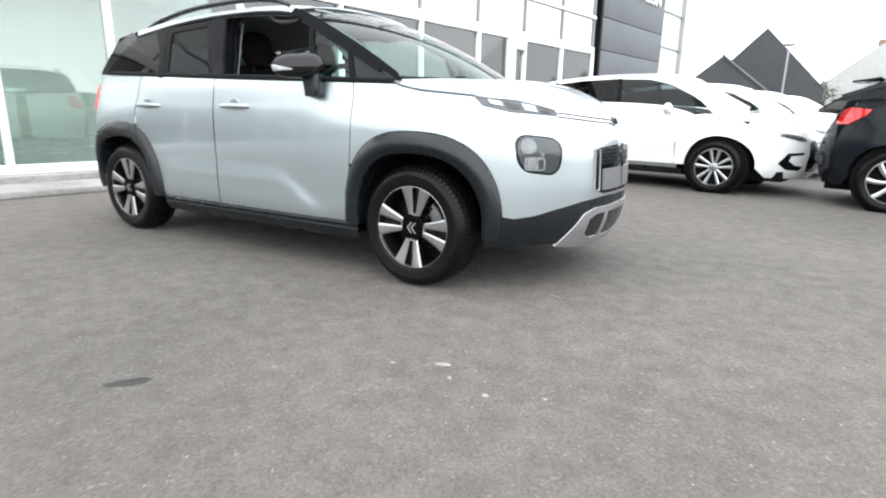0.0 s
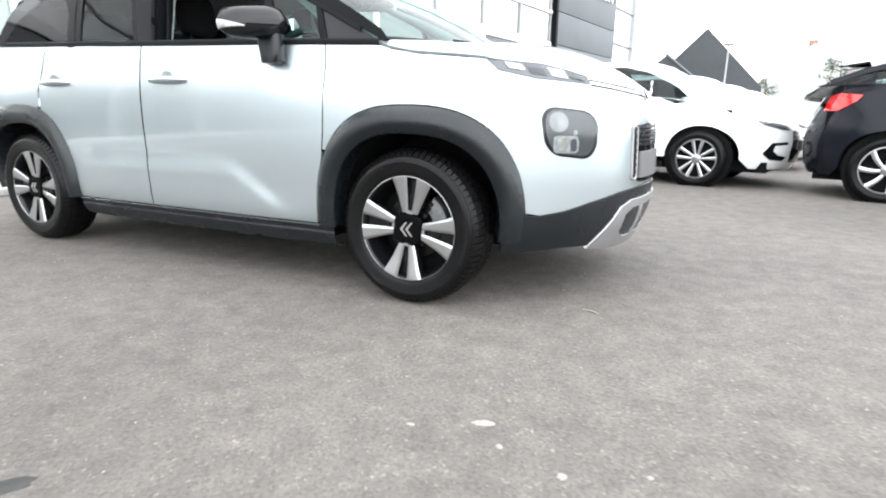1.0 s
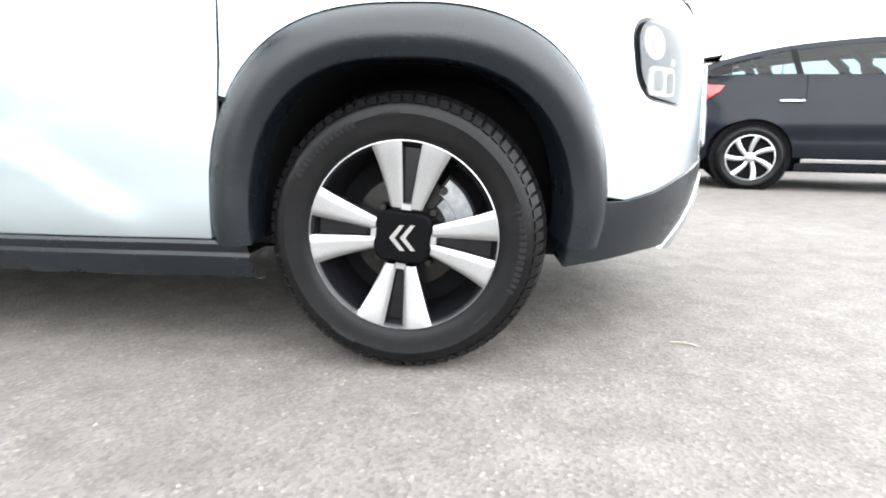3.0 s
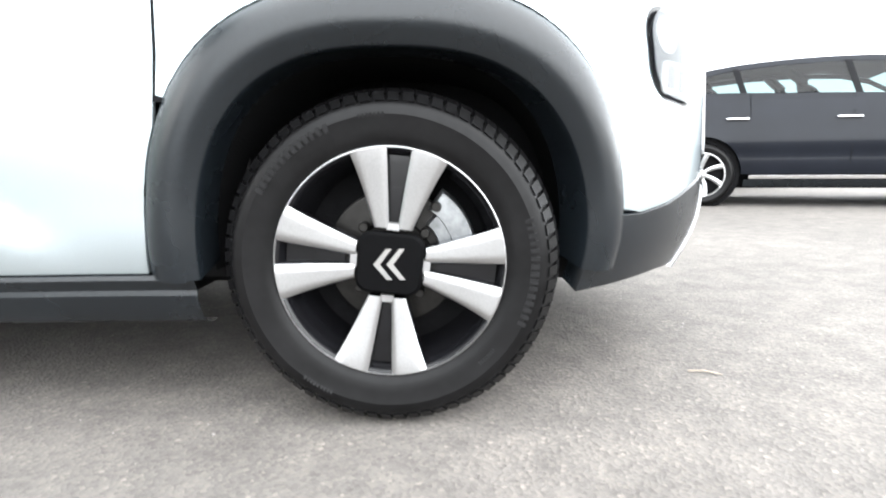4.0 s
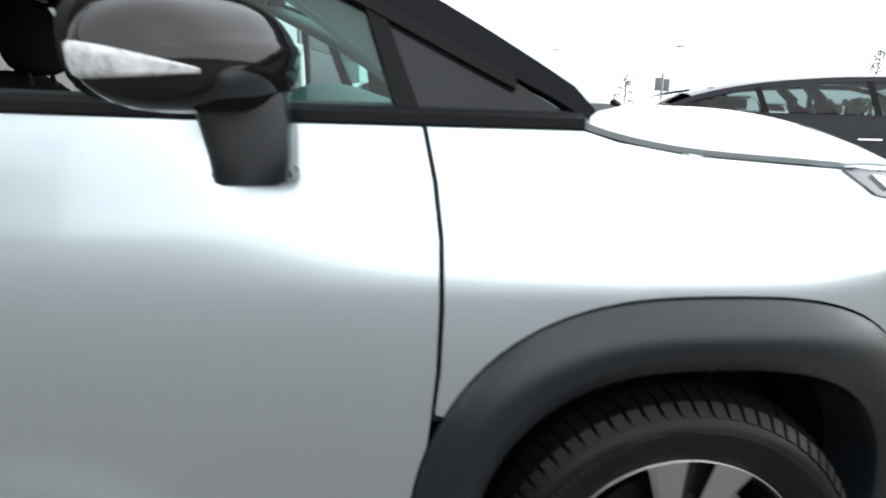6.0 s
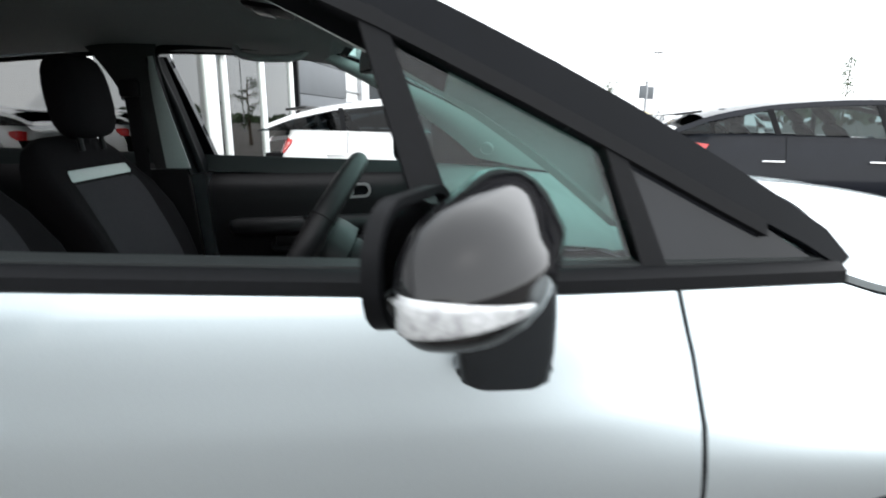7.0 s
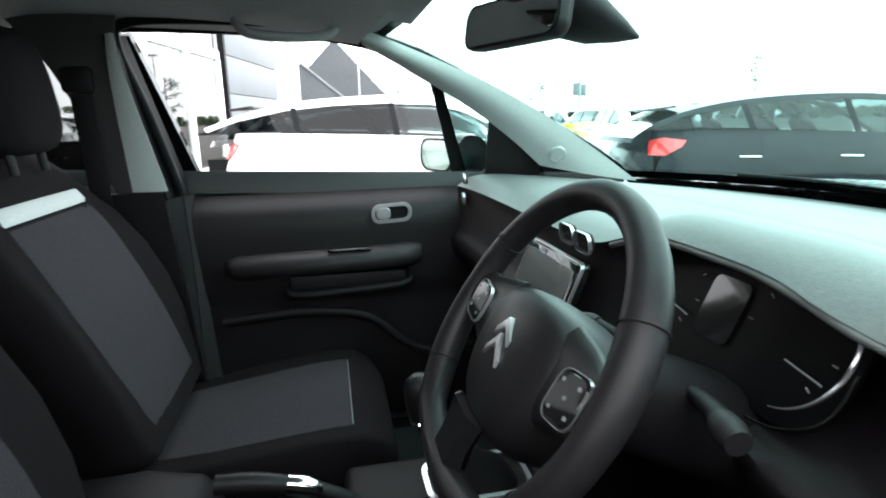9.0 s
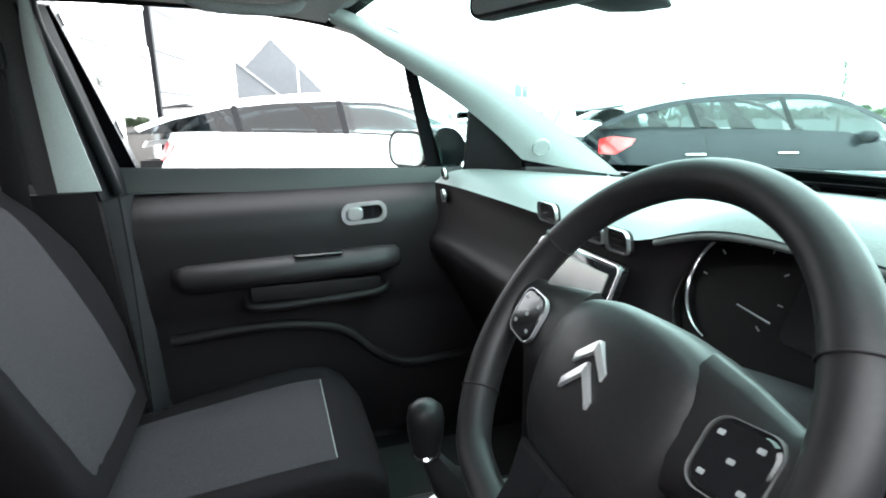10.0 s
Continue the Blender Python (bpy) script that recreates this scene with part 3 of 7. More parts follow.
    for k in range(4):
        u, zt, zb = 0.38 + k * 0.09, (0.973, 0.966, 0.955, 0.936)[k], (0.944, 0.926, 0.917, 0.909)[k]
        panel("strip_cell", [(u, zt), (u + 0.072, zt - 0.010), (u + 0.080, zb - 0.002), (u + 0.012, zb + 0.006)], proud(body, 0.007), "turn" if k % 2 == 0 else "lens", strip, flip=flip, grid=0.05, rim=0.004)
    panel("strip_edge", [(0.31, 0.988), (0.40, 0.984), (0.55, 0.975), (0.65, 0.955), (0.75, 0.931), (0.75, 0.925), (0.65, 0.949), (0.55, 0.969), (0.40, 0.979)], proud(body, 0.009), "chrome", strip, "chrome edge", flip=flip, grid=0.05, rim=0.006)
    panel("bar_backing", [(0.75, 0.896), (1.0, 0.874), (1.25, 0.862), (1.25, 0.892), (1.0, 0.906), (0.75, 0.927)], proud(body, 0.003), "gloss", car, flip=flip, grid=0.06, rim=0.004)
    for k, drop in enumerate((0.0, 0.019)):
        chrome_line = [(0.75, 0.918 - drop), (1.0, 0.898 - drop), (1.19, 0.888 - drop), (1.19, 0.896 - drop), (1.0, 0.906 - drop), (0.75, 0.927 - drop)]
        panel("chrome_bar", chrome_line, proud(body, 0.006), "chrome", car, "chrome bar", flip=flip, grid=0.05, rim=0.008)

    # tail lamp
    tl = [(-2.98, 0.90), (-3.02, 1.05), (-3.10, 1.08), (-3.30, 1.07), (-3.32, 0.93), (-3.12, 0.88)]
    panel("tail_lamp", tl, proud(body, 0.012), "red", car, "red tail lamp", flip=flip, grid=0.05, rim=0.02)

    # door handles: a scooped bar with a body-coloured dish above
    for hx in (-1.327, -2.238):
        y = body(hx, 0.93).y
        dish = loft([[(hx + s * 0.058 * math.cos(a), y - d, 0.945 + s * 0.030 * math.sin(a)) for a in [2 * math.pi * k / 20 for k in range(20)]]
                     for s, d in ((1.0, 0.001), (0.86, 0.004), (0.5, 0.002))])
        h = tube([(hx - 0.125, y + 0.004, 0.926), (hx - 0.10, y - 0.016, 0.927), (hx, y - 0.03, 0.929), (hx + 0.10, y - 0.018, 0.929), (hx + 0.125, y + 0.004, 0.928)], [0.009, 0.014, 0.017, 0.014, 0.009], 12, 24, flat=0.9)
        ob = part("door_handle", moved(h, MIRROR) if flip else h, "silver", car)
        part("handle_dish", moved(dish, MIRROR) if flip else dish, "silver", ob)

# seen past the openings: the seam of the wing and door is dark
under = merged(block(-3.15, 0.22, -0.60, 0.60, 0.235, 0.285), block(-2.1, -0.52, -0.76, 0.76, 0.20, 0.29), block(0.36, 0.52, -0.56, 0.56, 0.30, 0.80), block(-3.18, -2.98, -0.66, 0.66, 0.26, 0.95))
part("underbody", under, "liner", car, "black underbody")
for cx in (0.0, -WHEELBASE):
    for flip in (False, True):
        sgn = 1 if flip else -1

        def shell(a, b, cx=cx, sgn=sgn):
            x, z = arch(cx, "inner", 40)[round(a * 40)]
            p = proud(body, -0.055)(x, z)
            return Vector((p.x, sgn * (-p.y + (0.485 + p.y) * b), z - 0.01 * b))
        part("arch_liner", sheet(shell, 40, 6), "liner", car)
        cap = loft([[(cx + 0.41 * math.cos(a), sgn * y, max(0.215, 0.30 + 0.44 * math.sin(a))) for a in [2 * math.pi * q / 30 for q in range(30)]] for y in (0.48, 0.50)])
        part("arch_back", cap, "liner", car)

# black backing and strips close the seams, standing for shade in the gaps
for flip in (False, True):
    def backing(u, v):
        return proud(body, -0.0025)(u, v)
    strip_out = [(-0.45, 0.62), (-0.35, 0.62), (-0.35, 1.055), (-0.45, 1.062)]
    panel("seam_seal", strip_out, backing, "seal", car, flip=flip, rim=0.0)
    panel("seam_seal", [(-1.534, 0.31), (-1.526, 0.31), (-1.526, 1.095), (-1.534, 1.095)], proud(body, 0.0006), "seal", car, flip=flip, grid=0.02, rim=0.0)
    panel("seam_seal", [(-2.409, 0.845), (-2.401, 0.845), (-2.399, 0.90), (-2.368, 1.0), (-2.358, 1.13), (-2.366, 1.13), (-2.376, 1.0), (-2.407, 0.90)], proud(body, 0.0006), "seal", car, flip=flip, grid=0.02, rim=0.0)



# bonnet: a patch between the wings' upper edges, the nose and the scuttle
WING_TOP = [(-0.2, 1.062), (-0.12, 1.037), (0.0, 1.015), (0.2, 0.999), (0.31, 0.991), (0.4, 0.988), (0.55, 0.978), (0.65, 0.958), (0.75, 0.934), (0.9, 0.914), (1.05, 0.903), (1.25, 0.893)]


def wing_edge(u):
    return body(u, curve(WING_TOP, u))


def bonnet(a, b):
    s = 2 * b - 1
    q = 1 - abs(s)
    side, nose_p = wing_edge(-0.2 + 0.62 * a), wing_edge(0.42 + 0.83 * q)
    back_end, front_end = wing_edge(-0.2), wing_edge(1.25)
    corner = wing_edge(0.42)
    mid0 = Vector((0.10, 0, 1.098))
    back = Vector((back_end.x + (mid0.x - back_end.x) * (1 - (1 - q) ** 2), back_end.y * (1 - q), back_end.z + (mid0.z - back_end.z) * (1 - (1 - q) ** 2)))
    mid = mid0.lerp(front_end, a) + Vector((0.0, 0, 0.072 * math.sin(math.pi * a ** 1.15)))
    blend = 1 - (1 - q) ** 2.2
    lin = side.lerp(mid, q)
    lin.z = side.z + (mid.z - side.z) * blend
    corners0 = back_end.lerp(mid0, q)
    corners0.z = back_end.z + (mid0.z - back_end.z) * blend
    corners1 = corner.lerp(front_end, q)
    corners1.z = corner.z + (front_end.z - corner.z) * blend
    p = lin + (back - corners0) * (1 - a) + (nose_p - corners1) * a
    return Vector((p.x, p.y if s < 0 else -p.y, p.z))


part("bonnet", sheet(bonnet, 30, 48, thick=-0.01), "silver", car, angle=60)


# windscreen: from the scuttle to the roof's front edge
def screen_face(a, b, inset=0.0):
    s = (2 * b - 1) * (1 - inset)
    lx, ly, lz = -0.19 + 0.30 * (1 - s * s), 0.735 * s, 1.075 + 0.005 * (1 - s * s)
    tx, ty, tz = -0.985 + 0.10 * (1 - s * s), 0.648 * s, 1.485 + 0.055 * (1 - s * s)
    bow = 0.035 * math.sin(math.pi * a)
    return Vector((lx + (tx - lx) * a + bow * 0.4, ly + (ty - ly) * a, lz + (tz - lz) * a + bow))


part("windscreen", sheet(lambda a, b: screen_face(a, b, 0.03), 14, 24), "glass", car, "green tinted windscreen", angle=180).visible_shadow = False
part("scuttle", sheet(lambda a, b: screen_face(-0.02 - 0.10 * a, b) + Vector((0.02, 0, -0.006 - 0.02 * a)), 3, 24, thick=-0.01), "clad", car, "black scuttle panel")
part("screen_band", sheet(lambda a, b: screen_face(0.045 * a - 0.01, b) + Vector((0, 0, 0.001)), 2, 24), "seal", car)
part("screen_band", sheet(lambda a, b: screen_face(1.0 - 0.05 * a, b) + Vector((0, 0, 0.001)), 2, 24), "seal", car)
for side in (-1, 1):
    w0 = [screen_face(0.0, 0.5 + side * 0.05) + Vector((0, 0, 0.008)), screen_face(0.02, 0.5 - side * 0.15) + Vector((0, 0, 0.008)), screen_face(0.03, 0.5 - side * 0.28) + Vector((0, 0, 0.007))]
    part("wiper", tube(w0, 0.007, 8, 16), "seal", car, "black wiper")


# roof skin
def roof(a, b):
    s = 2 * b - 1
    x0 = -0.985 + 0.085 * (1 - s * s)
    x = x0 + (-2.90 - x0) * a
    half = 0.664 + 0.012 * step(0.0, 0.3, a) - 0.05 * a
    edge = curve([(-3.1, 1.395), (-2.8, 1.440), (-2.2, 1.495), (-1.6, 1.520), (-1.2, 1.51), (-0.98, 1.488)], x)
    crown = curve([(-3.1, 0.045), (-2.0, 0.075), (-1.2, 0.068), (-0.9, 0.055)], x)
    return Vector((x, s * half, edge + crown * (1 - abs(s) ** 2.6)))


part("roof", sheet(roof, 24, 24, thick=0.008), "silver", car, angle=60)
part("tailgate", sheet(lambda a, b: roof(1.0, b) + Vector((-0.11 * a - 0.02 * math.sin(math.pi * a), 0.14 * a * (roof(1, b).y), -0.30 * a)), 8, 16, thick=0.01), "dark_glass", car, "dark tailgate window", angle=60)


def top_line(x):
    """z of the side windows' upper edge."""
    return curve([(-2.75, 1.365), (-2.5, 1.405), (-2.1, 1.452), (-1.7, 1.478), (-1.4, 1.480), (-1.15, 1.470), (-0.98, 1.448), (-0.86, 1.412), (-0.70, 1.338), (-0.5, 1.238), (-0.35, 1.16), (-0.22, 1.095)], x)


def gutter(x):
    """z of the silver cant rail's upper edge, or the screen pillar's."""
    return curve([(-3.0, 1.39), (-2.7, 1.430), (-2.2, 1.485), (-1.6, 1.512), (-1.2, 1.508), (-1.0, 1.490), (-0.85, 1.448), (-0.72, 1.392), (-0.5, 1.285), (-0.3, 1.175), (-0.165, 1.092)], x)


WAIST = [(0.004, -0.004), (-0.006, 0.004), (-0.005, 0.018), (0.008, 0.026), (0.016, 0.027), (0.019, 0.010), (0.024, 0.008)]
SILL = [(0.024, 0.008), (0.027, 0.028), (0.045, 0.033), (0.050, 0.025), (0.056, -0.030)]
for flip in (False, True):
    xs = [-2.55, -2.3, -2.1, -1.9, -1.7, -1.5, -1.3, -1.15, -1.05, -0.98]
    cant = [(x, top_line(x) + 0.022) for x in xs] + [(x, gutter(x) + 0.008) for x in xs[::-1]]
    panel("cant_rail", cant, greenhouse, "silver", car, flip=flip, grid=0.08)
    cantb = [(x, top_line(x) + 0.004) for x in xs + [-0.9, -0.86]] + [(x, top_line(x) + 0.020) for x in ([-0.86, -0.9] + xs[::-1])]
    panel("window_rail", cantb, proud(greenhouse, 0.003), "seal", car, "black window rail", flip=flip, grid=0.08)
    xp = [-0.98, -0.92, -0.86, -0.78, -0.70, -0.6, -0.5, -0.42, -0.35, -0.28, -0.22]
    pillar = [(x, top_line(x) + 0.004) for x in xp] + [(-0.165, 1.066), (-0.150, 1.078)] + [(x + 0.035, gutter(x + 0.035) + 0.012) for x in xp[::-1]]
    panel("screen_pillar", pillar, proud(greenhouse, 0.004), "pillar", car, "black screen pillar", flip=flip, grid=0.05, rim=0.02)
    pil_in = [(x, top_line(x) - 0.014) for x in xp[2:-1]] + [(x, top_line(x) + 0.006) for x in xp[-2:1:-1]]
    panel("pillar_seal", pil_in, proud(greenhouse, 0.007), "seal", car, flip=flip, grid=0.05, rim=0.02)
    # pillars between the windows
    centre = [(-1.46, 1.09), (-1.565, top_line(-1.565)), (-1.70, top_line(-1.70)), (-1.557, 1.095)]
    panel("centre_pillar", centre, proud(greenhouse, 0.002), "pillar", car, "gloss dark centre pillar", flip=flip, grid=0.06, rim=0.03)
    back = -0.15 if flip else 0.0
    panel("door_pillar", [(x + back, top_line(x + back) if z > 1.4 else z) for x, z in ((-2.086, 1.105), (-2.14, 1.30), (-2.16, 1.45), (-2.30, 1.43), (-2.20, 1.30), (-2.15, 1.11))], proud(greenhouse, 0.003), "seal", car, flip=flip, grid=0.06, rim=0.02)
    panel("rear_side_window", [(-2.15 + back, 1.115), (-2.20 + back, 1.30), (-2.30 + back, top_line(-2.3 + back)), (-2.52, top_line(-2.52)), (-2.72, 1.30), (-2.86, 1.15)], greenhouse, "dark_glass", car, "dark rear side window", flip=flip, grid=0.08)
    panel("rear_pillar", [(-2.52, top_line(-2.52)), (-2.72, 1.30), (-2.86, 1.15), (-2.95, 1.155), (-2.83, 1.36), (-2.64, 1.450)], greenhouse, "gloss", car, "gloss black rear pillar", flip=flip, grid=0.08)
    # the bar between the opening window and the fixed pane, and the bar before the small corner pane
    panel("window_bar", [(-0.715, 1.075), (-0.812, 1.402), (-0.776, 1.384), (-0.668, 1.075)], proud(greenhouse, 0.004), "seal", car, "black window bar", flip=flip, grid=0.06, rim=0.015)
    panel("corner_bar", [(-0.458, 1.075), (-0.508, 1.240), (-0.479, 1.226), (-0.424, 1.075)], proud(greenhouse, 0.004), "seal", car, flip=flip, grid=0.06, rim=0.03)
    pane = panel("fixed_pane", [(-0.669, 1.075), (-0.777, 1.376), (-0.70, 1.335), (-0.508, 1.238), (-0.458, 1.075)], proud(greenhouse, -0.006), "sideglass", car, "green tinted fixed pane", flip=flip, grid=0.1, rim=0.0)
    pane.visible_shadow = False
    panel("corner_pane", [(-0.424, 1.075), (-0.479, 1.226), (-0.40, 1.188), (-0.30, 1.138), (-0.20, 1.078)], proud(greenhouse, -0.004), "car_glass", car, "dark corner pane", flip=flip, grid=0.1, rim=0.0)
    if not flip:
        outer = [(-1.551, 1.095), (-1.700, 1.472), (-2.165, 1.448), (-2.086, 1.105)]
        inner = [(-1.600, 1.125), (-1.722, 1.432), (-2.105, 1.415), (-2.050, 1.130)]
        for k in range(4):
            panel("window_frame", [outer[k], outer[(k + 1) % 4], inner[(k + 1) % 4], inner[k]], proud(greenhouse, 0.001), "seal", car, "black rear door window frame", grid=0.1, rim=0.012)
        g = panel("rear_door_window", [(-1.551, 1.095), (-1.715, 1.465), (-2.16, 1.448), (-2.086, 1.105)], proud(greenhouse, -0.006), "sideglass", car, "green tinted rear door window", grid=0.1, rim=0.0)
        g.visible_shadow = False

    # seal under the windows: outer lip, groove, inner lip
    def waist(a, b, flip=flip):
        x = -2.80 + a * 2.625
        w, z0 = half_width(x, belt(x)), belt(x)
        d, dz = WAIST[round(b * (len(WAIST) - 1))]
        return Vector((x, (1 if flip else -1) * (w - d), z0 + dz))

    def sill(a, b, flip=flip):
        x = -2.80 + a * 2.625
        w, z0 = half_width(x, belt(x)), belt(x)
        d, dz = SILL[round(b * (len(SILL) - 1))]
        return Vector((x, (1 if flip else -1) * (w - d), z0 + dz))
    part("waist_seal", sheet(waist, 50, len(WAIST) - 1), "seal", car, "black rubber window seal", angle=50)
    part("sill_trim", sheet(sill, 50, len(SILL) - 1), "sill", car, "dark grey sill trim", angle=50)

    # roof bar
    pts = [(-1.06, -0.628, 1.525), (-1.18, -0.635, 1.560), (-1.45, -0.638, 1.580), (-1.9, -0.636, 1.572), (-2.2, -0.627, 1.545), (-2.44, -0.616, 1.505), (-2.55, -0.610, 1.470)]
    bm = tube(pts, [0.016, 0.021, 0.021, 0.021, 0.021, 0.021, 0.016], 10, 36, flat=0.8)
    part("roof_bar", moved(bm, MIRROR) if flip else bm, "clad", car, "black roof bar")

    # door mirror
    def shell_ring(t):
        # t runs from the root at the door to the outer tip
        cx = -0.648 - 0.092 * t ** 1.3
        cy = -0.845 - 0.222 * t
        cz = 1.149 - 0.018 * t
        hz = 0.071 * (1 - 0.26 * t ** 1.6) * math.sqrt(max(0.0, 1 - max(0, (t - 0.66) / 0.34) ** 2.4 * 0.985)) * (0.86 + 0.14 * step(0, 0.2, t))
        hx = 0.062 * math.sqrt(max(0.0, 1 - max(0, (t - 0.64) / 0.36) ** 2.2 * 0.985)) * (0.9 + 0.1 * step(0, 0.2, t))
        ring = []
        for k in range(28):
            a = 2 * math.pi * k / 28
            c, s = math.cos(a), math.sin(a)
            px = math.copysign(abs(c) ** 0.8, c) * hx * (1.15 if c > 0 else 0.78)
            ring.append(Vector((cx + px, cy, cz + math.copysign(abs(s) ** 0.85, s) * hz - 0.35 * hz * max(0.0, c) ** 1.5 * step(0.0, 0.55, s))))
        return ring
    bm = loft([shell_ring(t) for t in (0, 0.04, 0.12, 0.25, 0.4, 0.55, 0.68, 0.76, 0.83, 0.89, 0.93, 0.96, 0.98, 0.992, 1.0)])
    shell_tree = BVHTree.FromBMesh(bm)
    mir = part("door_mirror", moved(bm, MIRROR) if flip else bm, "gloss", car, "gloss black door mirror", angle=60)
    gm = prism([(y, z) for y, z in rounded(0.158, 0.098, 0.040, 6)], lambda a, b, d: Vector((-0.704 - 0.43 * (a + 0.09) - d, -0.940 - a, 1.143 + b)), 0.006)
    fr = ring_frame(rounded(0.172, 0.112, 0.046, 6), rounded(0.156, 0.096, 0.039, 6), lambda a, b, d: Vector((-0.698 - 0.43 * (a + 0.09) - d, -0.940 - a, 1.143 + b)), 0.014)
    part("mirror_glass", moved(gm, MIRROR) if flip else gm, "mirror", mir, "mirror glass")
    part("mirror_rim", moved(fr, MIRROR) if flip else fr, "seal", mir)

    def indicator(a, b):
        # laid on the shell's outer end, full at the tip and tapering forwards
        x = -0.779 + 0.128 * a
        half = 0.0175 * min(1.0, 0.35 + 5 * a) * (1 - 0.86 * a ** 1.8)
        z = 1.1255 - 0.008 * a + (2 * b - 1) * half
        hit = shell_tree.ray_cast(Vector((x, -1.3, z)), Vector((0, 1, 0)))
        p, n = (hit[0], hit[1]) if hit[0] else shell_tree.find_nearest(Vector((x, -1.0, z)))[:2]
        n = n if n.y < 0 else -n
        return p + n * 0.004 * min(1.0, 0.25 + 8 * min(a, 1 - a, b, 1 - b))
    ind = sheet(indicator, 24, 8)
    part("turn_signal", moved(ind, MIRROR) if flip else ind, "turn", mir, "clear turn signal lens", angle=80)

    foot = loft([[Vector((-0.647 + 0.054 * s * math.copysign(abs(math.cos(a)) ** 0.6, math.cos(a)) + 0.004 * f, y, z + 0.014 * math.sin(a))) for a in [2 * math.pi * q / 20 for q in range(20)]]
                 for s, y, z, f in ((1.0, -0.835, 1.0, 0), (1.0, -0.862, 0.992, 0), (0.98, -0.885, 0.997, 0))])
    stalk = loft([[Vector((-0.647 + sx * math.copysign(abs(math.cos(a)) ** 0.55, math.cos(a)) + dx, -0.875 + 0.032 * math.copysign(abs(math.sin(a)) ** 0.55, math.sin(a)), z)) for a in [2 * math.pi * q / 24 for q in range(24)]]
                  for z, sx, dx in ((0.984, 0.040, 0.0), (0.988, 0.049, 0.0), (1.02, 0.053, 0.0), (1.06, 0.058, -0.004), (1.10, 0.062, -0.010))])
    bm = merged(foot, stalk)
    part("mirror_foot", moved(bm, MIRROR) if flip else bm, "clad", mir, "black mirror foot", angle=50)


# ---- wheels ----
def chevrons(size, place, depth):
    """Two plain angled bars, one over the other."""
    out = []
    for k in (0, 1):
        dx = (k - 0.5) * size * 0.42
        pts = [(dx - 0.30 * size, 0.0), (dx + 0.12 * size, 0.50 * size), (dx + 0.30 * size, 0.50 * size), (dx - 0.08 * size, 0.0), (dx + 0.30 * size, -0.50 * size), (dx + 0.12 * size, -0.50 * size)]
        rings = [[place(a, b, 0) for a, b in pts], [place(a, b, depth) for a, b in pts]]
        out.append(loft(rings))
    return merged(*out)


